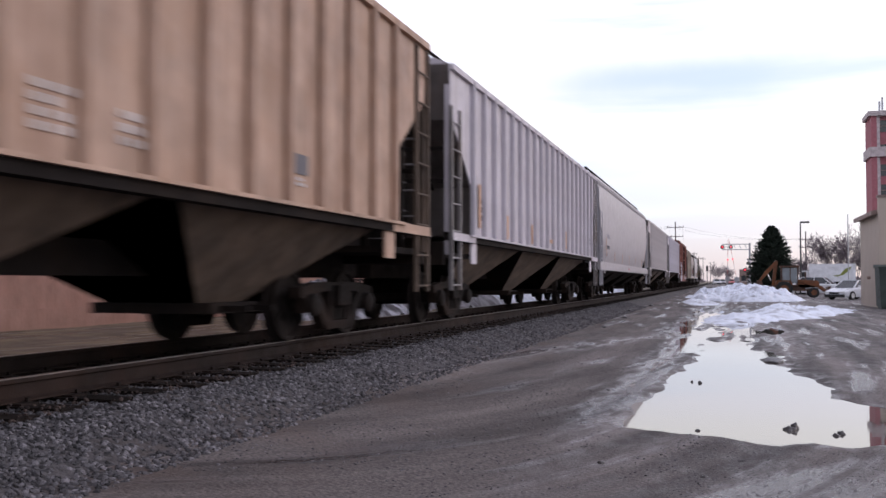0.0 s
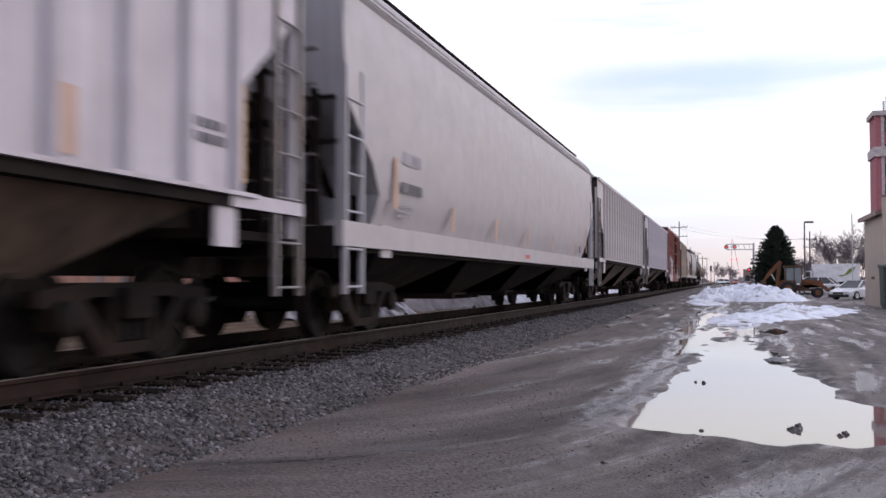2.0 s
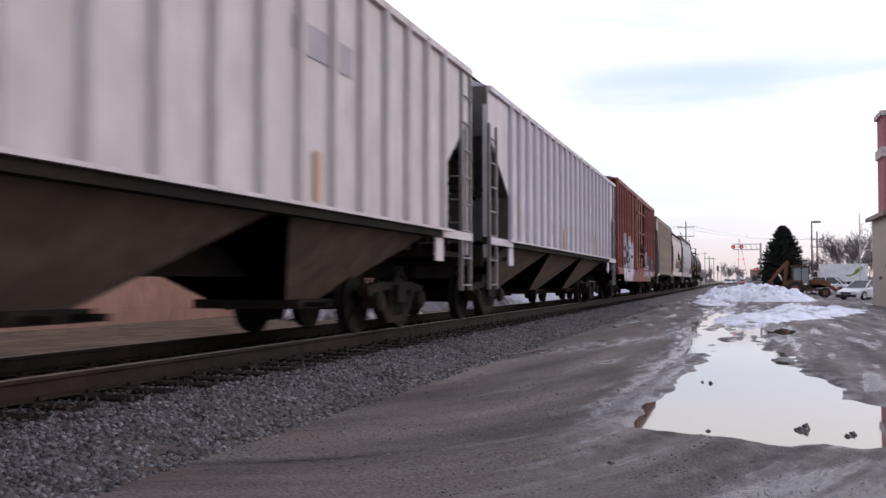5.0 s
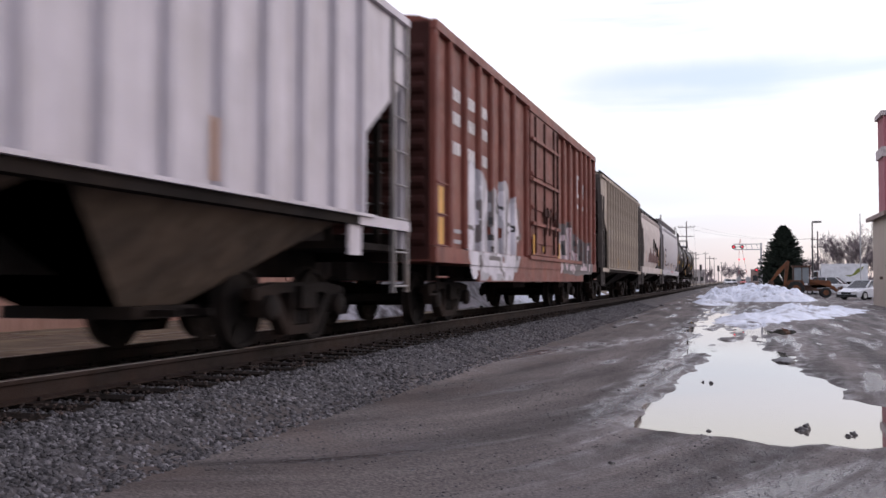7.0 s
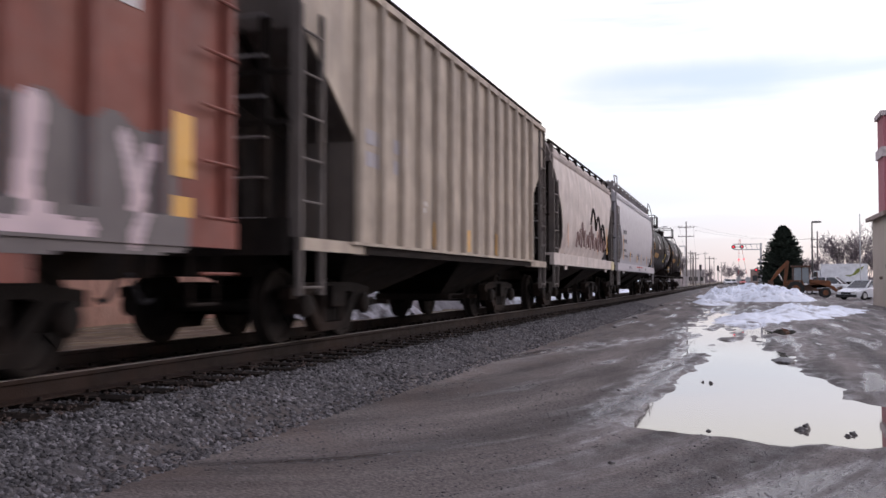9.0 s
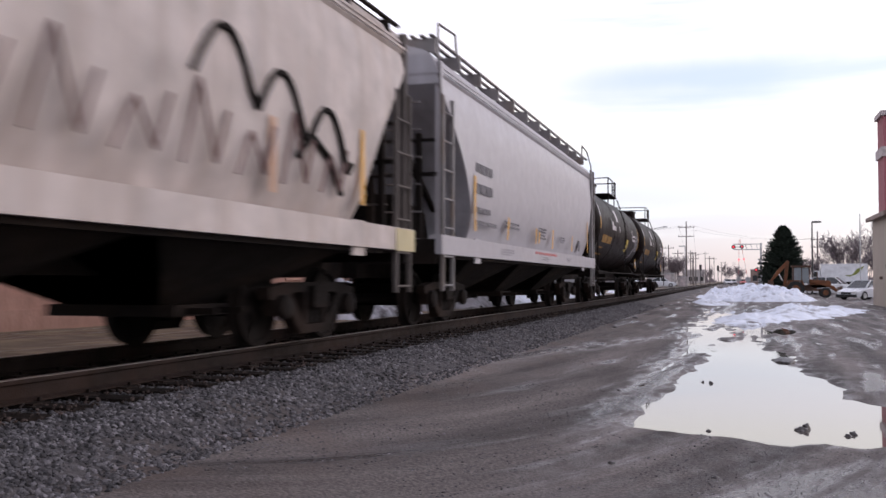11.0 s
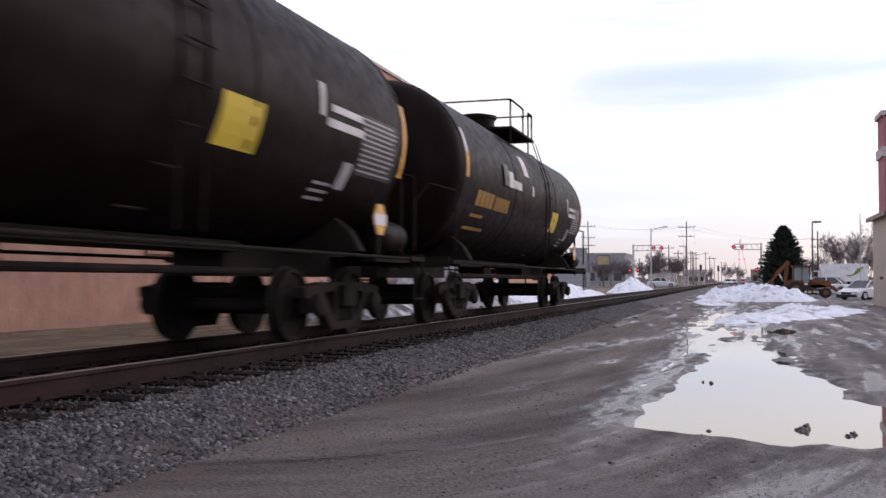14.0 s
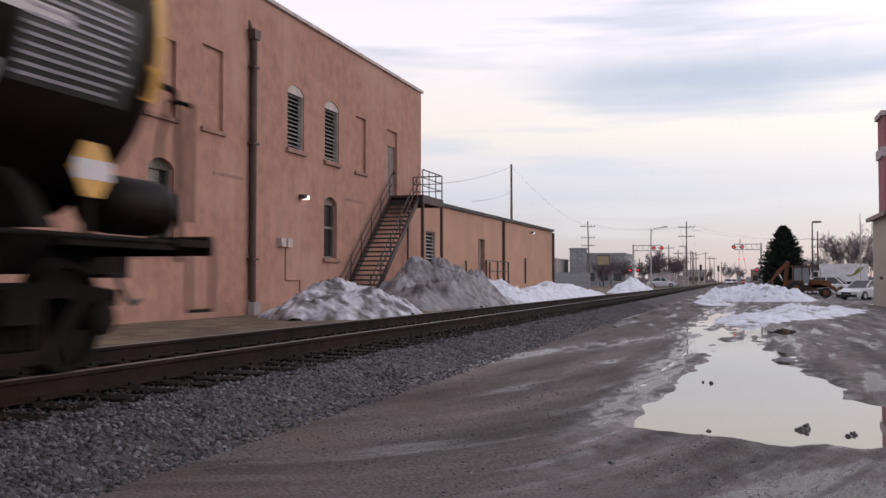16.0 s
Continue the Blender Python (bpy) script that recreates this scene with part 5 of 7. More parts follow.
M_WALL2 = material("peach_painted_masonry", (0.47, 0.275, 0.19), 0.85, vary=0.1, scale=0.6, streak=(0.36, 0.22, 0.16), streak_amt=0.2, bump=0.3, bump_scale=14)
M_SILLS = material("salmon_sill", (0.33, 0.19, 0.15), 0.85)
M_COPING = material("pale_coping_metal", (0.50, 0.43, 0.40), 0.6)
M_ROOF = material("dark_roof_edge", (0.06, 0.055, 0.055), 0.8)
M_PIPE = material("brown_downpipe", (0.085, 0.05, 0.04), 0.6, stain=(0.05, 0.03, 0.025))
M_LOUVER = material("pale_louver_slat", (0.40, 0.37, 0.36), 0.6)
M_LOUVER_DARK = material("dark_louver_back", (0.015, 0.013, 0.013), 0.9)
M_DARKGLASS = material("dark_window_glass", (0.03, 0.033, 0.036), 0.12, vary=0.3, bump=0.02, spec=0.6)
M_DOORG = material("grey_brown_door", (0.19, 0.16, 0.14), 0.7)
M_IRON = material("dark_painted_iron", (0.055, 0.042, 0.04), 0.65, stain=(0.12, 0.06, 0.045), stain_amt=0.6)
M_WOOD = material("weathered_utility_pole", (0.16, 0.135, 0.125), 0.9, streak=(0.08, 0.07, 0.065))
M_LAMPMETAL = plain("dark_bronze_metal", (0.06, 0.055, 0.055), 0.5)
M_ALU = material("dull_aluminium", (0.42, 0.42, 0.44), 0.45, metal=0.5)
M_REDGLOW = plain("lit_red_signal", (0.9, 0.03, 0.05), 0.4, glow=2.2)
M_LITWHITE = plain("lit_wall_lamp", (1.0, 0.95, 0.85), 0.4, glow=3.0)
M_CONC = material("pale_concrete", (0.40, 0.37, 0.36), 0.85)
M_BEIGE = material("beige_stucco", (0.44, 0.375, 0.315), 0.85, vary=0.05, scale=0.8, streak=(0.36, 0.30, 0.25), streak_amt=0.35, bump=0.15, bump_scale=40)
M_TRIM = material("brown_eave_trim", (0.24, 0.175, 0.15), 0.7)
M_BRICKP = material("pink_red_brick", (0.36, 0.13, 0.15), 0.85, vary=0.15, scale=3)
M_BAND = material("pale_stone_band", (0.47, 0.41, 0.41), 0.8)
M_DUMP = material("dark_green_steel", (0.03, 0.045, 0.038), 0.6)
M_GREYB = material("grey_block_wall", (0.30, 0.305, 0.33), 0.85, streak=(0.22, 0.22, 0.24))
M_BRANCH = material("bare_branches", (0.21, 0.175, 0.19), 0.9)
M_NEEDLE = material("spruce_needles", (0.030, 0.043, 0.032), 0.85, vary=0.5, scale=3)
M_TRUNK = material("tree_bark", (0.09, 0.07, 0.06), 0.95, streak=(0.05, 0.04, 0.035))
M_CARW = plain("white_car_paint", (0.66, 0.67, 0.70), 0.28, coat=0.6)
M_TYRE = plain("black_rubber", (0.02, 0.02, 0.02), 0.85)
M_CHROME = plain("bright_wheel_metal", (0.42, 0.42, 0.43), 0.35, metal=0.8)
M_BACKO = material("faded_orange_paint", (0.15, 0.052, 0.017), 0.65, stain=(0.06, 0.03, 0.016), stain_amt=0.6)
M_BACKD = material("dark_brown_machine", (0.075, 0.04, 0.028), 0.7, stain=(0.16, 0.08, 0.04))
M_GREENL = plain("olive_green_panel", (0.20, 0.23, 0.05), 0.6)
M_GLASS2 = plain("pale_cab_glass", (0.20, 0.23, 0.25), 0.15, spec=0.6)
M_LIGHTS = plain("headlamp_glass", (0.6, 0.6, 0.58), 0.2)
M_ASPH = material("worn_asphalt", (0.06, 0.057, 0.058), 0.8, stain=(0.10, 0.095, 0.095))


def wall_x(x0, x1, y0, y1, z0, z1, holes):
    """A wall along y between x0 and x1 with openings (y0, y1, z0, z1) through it."""
    bm = bmesh.new()
    ys = sorted({y0, y1, *[h[0] for h in holes], *[h[1] for h in holes]})
    for a, b in zip(ys, ys[1:]):
        m = (a + b) / 2
        z = z0
        for h in sorted((h for h in holes if h[0] < m < h[1]), key=lambda h: h[2]):
            if h[2] > z + 0.01:
                box(bm, x0, x1, a, b, z, h[2])
            z = h[3]
        if z < z1:
            box(bm, x0, x1, a, b, z, z1)
    bmesh.ops.remove_doubles(bm, verts=bm.verts, dist=0.001)
    return bm


def arch_fill(bm, x0, x1, y0, y1, z0, z1, rise):
    """The masonry over a shallow arched head, inside a square opening."""
    n = 8
    for k in range(n):
        a, b = y0 + (y1 - y0) * k / n, y0 + (y1 - y0) * (k + 1) / n
        za, zb = (z1 - rise + rise * math.sin(math.pi * q / n) ** 0.7 - 0.004 for q in (k, k + 1))
        prism(bm, [(a, za), (b, zb), (b, z1), (a, z1)], "x", x0, x1)


WX = -14.5


def louver(parent, y0, y1, z0, z1, n, arched=True):
    w = part("louvered_window", boxes((WX - 0.28, WX - 0.24, y0, y1, z0, z1)), M_LOUVER_DARK, parent, "louvered window with pale slats")
    f = 0.06
    part("frame", boxes((WX - 0.2, WX - 0.05, y0, y0 + f, z0, z1), (WX - 0.2, WX - 0.05, y1 - f, y1, z0, z1), (WX - 0.2, WX - 0.05, y0 + f, y1 - f, z0, z0 + f)), M_LOUVER, w)
    top = z1
    if arched:
        top = z1 - 0.32
        bm = bmesh.new()
        m = 10
        pts = [(y0, top)] + [(y0 + (y1 - y0) * k / m, z1 - 0.24 + 0.24 * math.sin(math.pi * k / m) ** 0.7) for k in range(m + 1)] + [(y1, top)]
        prism(bm, pts, "x", WX - 0.14, WX - 0.03)
        part("arched_head", bm, M_COPING, w, "pale arched head panel")
    sl = mesh_of("slat", made(prism, [(0.0, 0.04), (0.10, -0.02), (0.105, -0.01), (0.01, 0.05)], "y", y0 + f, y1 - f), M_LOUVER)
    for k in range(n):
        part("slat", sl, None, w, at=(WX - 0.2, 0, z0 + 0.14 + (top - z0 - 0.2) * k / (n - 1)))
    part("sill", boxes((WX - 0.05, WX + 0.1, y0 - 0.12, y1 + 0.12, z0 - 0.14, z0)), M_SILLS, w)


def sash_window(parent, y0, y1, z0, z1):
    w = part("window", boxes((WX - 0.26, WX - 0.24, y0, y1, z0, z1)), M_DARKGLASS, parent, "dark sash window")
    bm = bmesh.new()
    for a in ((y0, y0 + 0.07, z0, z1), (y1 - 0.07, y1, z0, z1), (y0 + 0.07, y1 - 0.07, z0, z0 + 0.08), (y0 + 0.07, y1 - 0.07, (z0 + z1) / 2 - 0.04, (z0 + z1) / 2 + 0.04), (y0 + 0.07, y1 - 0.07, z1 - 0.3, z1)):
        box(bm, WX - 0.24, WX - 0.15, *a)
    part("frame", bm, M_DOORG, w)
    part("sill", boxes((WX - 0.05, WX + 0.1, y0 - 0.12, y1 + 0.12, z0 - 0.14, z0)), M_SILLS, w)


def build_mill():
    b = thing("masonry_building", "two-storey salmon-painted masonry building with louvered windows", "building")
    top = 10.42
    louvers = [(29.42, 30.7, 5.87, 8.1), (32.5, 33.8, 5.82, 8.1)]
    sashes = [(32.45, 33.65, 2.2, 4.5), (21.4, 22.6, 2.2, 4.62)]
    blind = [(35.5, 36.6, 5.75, 7.98), (24.0, 25.15, 5.75, 8.15), (21.2, 22.65, 5.75, 7.85), (18.0, 19.2, 5.75, 8.0)]
    door = (39.1, 40.42, 5.14, 7.98)
    holes = louvers + sashes + blind + [door]
    bm = wall_x(WX - 0.4, WX, 6, 43.8, 0.2, top, holes)
    for h in louvers + sashes:
        arch_fill(bm, WX - 0.22, WX - 0.002, *h, 0.24)
    part("front_wall", bm, M_WALL, b, "salmon-painted masonry wall with weather stains")
    part("rear_walls", boxes((-34, WX - 0.4, 43.4, 43.8, 0.2, top), (-34, WX - 0.4, 6, 6.4, 0.2, top), (-34, -33.6, 6.4, 43.4, 0.2, top)), M_WALL, b)
    part("roof", boxes((-33.6, WX - 0.4, 6.4, 43.4, top - 0.5, top - 0.3)), M_ROOF, b)
    part("coping", boxes((WX - 0.5, WX + 0.1, 5.9, 43.9, top, top + 0.12), (-34.1, WX - 0.5, 43.3, 43.9, top, top + 0.12)), M_COPING, b, "pale metal coping")
    for h in blind:
        p = part("blocked_window", boxes((WX - 0.2, WX - 0.1, *h)), M_WALL, b, "walled-up window niche")
        part("sill", boxes((WX - 0.05, WX + 0.08, h[0] - 0.1, h[1] + 0.1, h[2] - 0.12, h[2])), M_SILLS, p)
    for h in louvers:
        louver(b, *h, 13)
    for h in sashes:
        sash_window(b, *h)
    d = part("door", boxes((WX - 0.2, WX - 0.14, door[0], door[1], door[2], 7.3)), M_DOORG, b, "grey-brown fire escape door")
    part("transom", boxes((WX - 0.2, WX - 0.1, door[0], door[1], 7.3, door[3])), M_WALL, d)
    part("jamb", boxes((WX - 0.14, WX - 0.03, door[0], door[0] + 0.12, door[2], 7.3)), M_COPING, d)
    part("handle", boxes((WX - 0.14, WX - 0.06, door[1] - 0.2, door[1] - 0.1, 6.1, 6.25)), M_IRON, d)
    # downpipe with a hopper head
    bm = bmesh.new()
    pipe(bm, [(WX + 0.12, 26.8, 0.55), (WX + 0.12, 26.8, 8.9)], 0.11, 10)
    pipe(bm, [(WX + 0.1, 26.8, 9.0), (WX - 0.05, 26.7, 9.5)], 0.08)
    prism(bm, [(26.65, 8.9), (26.95, 8.9), (27.02, 9.2), (26.58, 9.2)], "x", WX + 0.01, WX + 0.26)
    dp = part("downpipe", bm, M_PIPE, b, "brown metal downpipe")
    for z in (2.0, 5.6, 8.0):
        part("bracket", boxes((WX, WX + 0.24, 26.62, 26.98, z, z + 0.06)), M_PIPE, dp)
    part("boot", boxes((WX, WX + 0.3, 26.6, 27.0, 0.2, 0.7)), M_CONC, dp)
    lamp = part("wall_lamp", boxes((WX, WX + 0.22, 30.3, 30.55, 4.22, 4.36)), M_IRON, b)
    part("lens", boxes((WX + 0.06, WX + 0.225, 30.55, 30.7, 4.20, 4.33)), M_LITWHITE, lamp, "lit lamp lens")
    for y in (28.72, 29.2):
        part("meter_box", boxes((WX, WX + 0.16, y, y + 0.34, 2.5, 2.78)), M_COPING, b)
    part("conduit", made(pipe, [(WX + 0.03, 29.3, 2.5), (WX + 0.03, 29.3, 1.4), (WX + 0.03, 30.4, 1.4), (WX + 0.03, 30.4, 0.4)], 0.03), M_WALL, b)
    for y0, y1, z in ((24.6, 26.4, 4.45), (20.0, 21.2, 1.9), (34.6, 36.4, 4.5)):
        part("patch", boxes((WX, WX + 0.012, y0, y1, z, z + 0.09)), M_SILLS, b)
    part("plinth", boxes((WX, WX + 0.07, 6, 43.8, 0.2, 0.75)), M_WALL, b)

    # --- low annex ---
    a = thing("annex_building", "long low peach-painted masonry annex with a dark roof edge", "building")
    dr = (54.6, 56.1, 1.4, 3.85)
    lv = (44.65, 46.2, 2.15, 3.82)
    bm = wall_x(WX - 0.35, WX - 0.03, 43.8, 78.4, 0.2, 5.0, [dr, lv])
    part("front_wall", bm, M_WALL2, a)
    bm = bmesh.new()
    prism(bm, [(43.8, 5.0), (78.4, 5.0), (78.4, 5.42), (43.8, 5.16)], "x", WX - 0.35, WX - 0.03)
    part("parapet", bm, M_WALL2, a)
    bm = bmesh.new()
    prism(bm, [(43.8, 5.16), (78.55, 5.42), (78.55, 5.6), (43.8, 5.34)], "x", WX - 0.5, WX + 0.12)
    part("roof_edge", bm, M_ROOF, a, "dark metal roof edge")
    bm = bmesh.new()
    prism(bm, [(43.8, 5.1), (78.4, 5.38), (78.4, 5.5), (43.8, 5.25)], "x", -26, WX - 0.5)
    part("roof", bm, M_ROOF, a)
    part("rear_walls", boxes((-26, WX - 0.35, 78.05, 78.4, 0.2, 5.3), (-26, -25.7, 43.8, 78.05, 0.2, 5.0)), M_WALL2, a)
    louver(a, *lv, 9, False)
    d = part("door", boxes((WX - 0.25, WX - 0.2, *dr)), M_DOORG, a, "brown side door")
    part("frame", boxes((WX - 0.2, WX, dr[0], dr[0] + 0.1, dr[2], dr[3]), (WX - 0.2, WX, dr[1] - 0.1, dr[1], dr[2], dr[3])), M_SILLS, d)
    for y in (60.7, 78.3):
        part("downpipe", made(pipe, [(WX + 0.08, y, 0.3), (WX + 0.08, y, 5.3)], 0.09, 8), M_PIPE, a)
    part("vent_pipe", made(pipe, [(WX + 0.05, 67.5, 1.2), (WX + 0.05, 67.5, 3.0)], 0.06), M_PIPE, a)
    lamp = part("wall_lamp", boxes((WX, WX + 0.2, 69.6, 69.9, 4.85, 5.0)), M_IRON, a)
    part("lens", boxes((WX + 0.05, WX + 0.2, 69.9, 70.05, 4.84, 4.97)), M_LITWHITE, lamp, "lit lamp lens")
    part("roof_vent", made(lathe, [(0.3, 5.2), (0.3, 5.75), (0.42, 5.78), (0.42, 5.95), (0.1, 6.05)], Matrix.Translation((-17.5, 57, 0)), 12), M_ALU, a)
    part("roof_unit", boxes((-18, -16, 74.5, 77.8, 5.4, 6.0)), M_ROOF, a)
    pc = thing("porch", "small raised porch with dark iron rails", "porch")
    part("deck", boxes((WX, -13.2, 51.4, 57.0, 1.25, 1.38)), M_IRON, pc)
    for x, y in ((-13.25, 51.5), (-13.25, 54.2), (-13.25, 56.9), (-14.4, 51.5), (-14.4, 56.9)):
        part("post", boxes((x - 0.04, x + 0.04, y - 0.04, y + 0.04, 0.25, 2.5)), M_IRON, pc)
    for z in (1.9, 2.47):
        part("rail", boxes((-13.28, -13.22, 51.5, 56.9, z, z + 0.05)), M_IRON, pc)


def build_fire_escape():
    f = thing("fire_escape", "dark iron fire escape stair with landing and rails", "fire escape")
    z0, z1, y0, y1 = 0.35, 5.1, 33.4, 39.5
    xs = (-14.4, -13.15)
    for x in xs:
        bm = bmesh.new()
        prism(bm, [(y0 - 0.15, z0 - 0.1), (y0 + 0.25, z0 - 0.1), (y1, z1 - 0.25), (y1, z1 + 0.02)], "x", x - 0.03, x + 0.03)
        part("stringer", bm, M_IRON, f)
        for h in (0.55, 0.95):
            part("handrail", made(pipe, [(x, y0 + 0.2, z0 + h), (x, y1, z1 + h)], 0.026), M_IRON, f)
        for k in range(6):
            t = (k + 0.3) / 5.6
            part("baluster", made(tube, (x, y0 + (y1 - y0) * t, z0 + (z1 - z0) * t), (x, y0 + (y1 - y0) * t, z0 + (z1 - z0) * t + 0.95), 0.022, 6), M_IRON, f)
    tr = mesh_of("tread", boxes((xs[0] + 0.03, xs[1] - 0.03, -0.13, 0.13, -0.03, 0.03)), M_IRON)
    n = 25
    for k in range(n):
        t = (k + 0.5) / n
        part("tread", tr, None, f, at=(0, y0 + (y1 - y0) * t, z0 + (z1 - z0) * t))
    part("landing", boxes((WX + 0.01, -12.95, 39.5, 42.4, z1 - 0.05, z1), (-13.05, -12.95, 39.4, 42.4, z1 - 0.35, z1 - 0.05), (WX + 0.01, -13.05, 42.3, 42.4, z1 - 0.35, z1 - 0.05), (WX + 0.01, -13.05, 39.5, 39.6, z1 - 0.35, z1 - 0.05)), M_IRON, f)
    for y in (39.5, 42.3):
        part("column", boxes((-13.06, -12.94, y - 0.06, y + 0.06, 0.2, z1 - 0.35)), M_PIPE, f)
    part("standpipe", made(pipe, [(-14.3, 41.3, 0.3), (-14.3, 41.3, 4.2)], 0.05), M_PIPE, f)
    for pts in ([(-13.0, 39.5, z1), (-13.0, 39.5, z1 + 1.1), (-13.0, 42.35, z1 + 1.1), (-13.0, 42.35, z1)], [(-13.0, 42.35, z1 + 1.1), (-14.4, 42.35, z1 + 1.1), (-14.4, 42.35, z1)]):
        part("landing_rail", made(pipe, pts, 0.028), M_IRON, f)
    for z in (0.4, 0.75):
        part("landing_rail", made(pipe, [(-13.0, 39.5, z1 + z), (-13.0, 42.35, z1 + z), (-14.4, 42.35, z1 + z)], 0.022), M_IRON, f)
    for y in (40.4, 41.4):
        part("baluster", made(tube, (-13.0, y, z1), (-13.0, y, z1 + 1.1), 0.022, 6), M_IRON, f)


# --- snow ---
def snow_pile(label, at, hx, hy, h, turn=0, rough=0.35, mat=None, seed=0, power=1.4, n=110):
    bm = bmesh.new()
    rows = []
    for j in range(n + 1):
        row = []
        for i in range(n + 1):
            u, v = -1 + 2 * i / n, -1 + 2 * j / n
            q = Vector((u * hx, v * hy, seed * 9.1))
            edge = 1 - math.hypot(u, v) + 0.25 * noise.noise(q * 0.55) + 0.1 * noise.noise(q * 1.7)
            z = h * max(0.0, edge) ** (1 / power) if edge > 0 else 0
            z *= 1 + rough * noise.noise(q * 0.9) + 0.4 * rough * abs(noise.noise(q * 2.2)) + 0.5 * rough * (0.3 - abs(noise.noise(q * 3.6))) + 0.22 * rough * noise.noise(q * 7.0)
            row.append(bm.verts.new((q.x, q.y, z - 0.1 - (0.25 if edge <= 0 else 0))))
        rows.append(row)
    for a, b in zip(rows, rows[1:]):
        for i in range(n):
            if max(a[i].co.z, a[i + 1].co.z, b[i].co.z, b[i + 1].co.z) > -0.3:
                bm.faces.new((a[i], a[i + 1], b[i + 1], b[i]))
    bmesh.ops.delete(bm, geom=[v for v in bm.verts if not v.link_faces], context="VERTS")
    ob = part("snow_pile", bm, mat or M_SNOW)
    ob.location, ob.rotation_euler = at, (0, 0, radians(turn))
    return tagged(ob, label, "snow pile")


M_SNOW1 = material("gritty_snow", (0.66, 0.67, 0.73), 0.7, vary=0.2, scale=2.5, stain=(0.07, 0.06, 0.06), stain_amt=0.9, stain_scale=1.7, stain_lo=0.40, bump=1.0, bump_scale=8)
build_mill()
build_fire_escape()
snow_pile("ploughed heap of dirty snow below the fire escape", (-11.3, 26.9, 0.3), 2.2, 3.6, 1.0, 0, 0.5, M_SNOW1, seed=1, power=1.9)
snow_pile("large sooty grey heap of old snow against the annex", (-11.9, 38.6, 0.3), 2.6, 7.2, 1.85, 0, 0.45, M_SNOWD, seed=2)
snow_pile("grey shoulder of old snow beside the annex", (-11.6, 46.5, 0.3), 2.3, 5.5, 1.25, 0, 0.4, M_SNOW, seed=7)
snow_pile("clean low bank of snow beside the annex", (-11.0, 60, 0.3), 2.4, 15, 1.0, 0, 0.25, M_SNOW, seed=3)
snow_pile("pointed heap of snow near the crossing", (-9.9, 96, 0.3), 1.9, 13, 1.45, 0, 0.3, M_SNOW, seed=4, power=1.0)
snow_pile("broad heap of dirty snow at the end of the lot", (1.2, 72, 0), 4.4, 6.5, 1.15, 0, 0.6, M_SNOW, seed=5)
snow_pile("thin melting patch of snow on the lot", (2.3, 40.5, 0), 2.0, 9.5, 0.42, -17, 0.6, M_SNOW, seed=6)
snow_pile("small melting lump of snow in the mud", (-1.6, 58, 0), 1.6, 4, 0.35, 0, 0.5, M_SNOW, seed=8)


# --- stones in the puddle and on the lot ---
def rock(at, s, seed, label="dark wet rock lying in the puddle"):
    bm = bmesh.new()
    bmesh.ops.create_icosphere(bm, subdivisions=3, radius=1)
    for v in bm.verts:
        v.co *= 1 + 0.5 * noise.noise(v.co * 1.1 + Vector((seed, 0, 0))) + 0.15 * noise.noise(v.co * 4 + Vector((seed, 0, 0)))
        v.co = Vector((v.co.x * s[0], v.co.y * s[1], v.co.z * s[2]))
    ob = part("rock", bm, M_ROCK, None, "", True)
    ob.location = at
    return tagged(ob, label, "rock")


M_ROCK = material("wet_dark_rock", (0.055, 0.05, 0.05), 0.45, vary=0.4, scale=9, bump=0.6, bump_scale=20)
rock((0.555, 9.5, -0.03), (0.058, 0.07, 0.038), 1)
rock((0.60, 9.57, -0.02), (0.038, 0.042, 0.046), 5)
rock((0.93, 9.25, -0.03), (0.034, 0.04, 0.027), 2)
rock((0.99, 9.36, -0.025), (0.032, 0.032, 0.03), 3)
rock((-0.26, 9.2, -0.025), (0.022, 0.02, 0.014), 4)
rock((-0.34, 13.5, -0.03), (0.03, 0.03, 0.03), 6)
rock((-0.45, 13.6, -0.03), (0.022, 0.025, 0.025), 7)
rock((0.75, 17.6, -0.02), (0.16, 0.5, 0.05), 8)
for k, (x, y, s) in enumerate(((-0.15, 6.9, 0.025), (0.1, 7.6, 0.02), (-0.9, 7.2, 0.025), (-1.4, 12.0, 0.03), (-3.0, 30, 0.09), (-3.4, 36, 0.1), (-2.9, 24, 0.06), (-3.2, 44, 0.12))):
    rock((x, y, ground_z(x, y)), (s, s * 1.2, s * 0.7), 10 + k, "loose stone lying on the dirt lot")


# --- vehicles ---
def wheel_part(car, x, y, r, w=0.2, front=1):
    bm = bmesh.new()
    s = 1 if x > 0 else -1
    lathe(bm, [(r * 0.6, -w / 2), (r * 0.95, -w / 2), (r, -w / 3), (r, w / 3), (r * 0.95, w / 2), (r * 0.6, w / 2)], pose(x, y, r, 0, 90, 0), 20)
    t = part("wheel", bm, M_TYRE, car, smooth=40)
    bm = bmesh.new()
    lathe(bm, [(r * 0.62, 0), (r * 0.58, 0.03), (r * 0.2, 0.015), (r * 0.12, 0.04)], pose(x + s * w / 2 - s * 0.01, y, r, 0, 90 * s, 0), 14)
    part("rim", bm, M_CHROME, t, smooth=40)


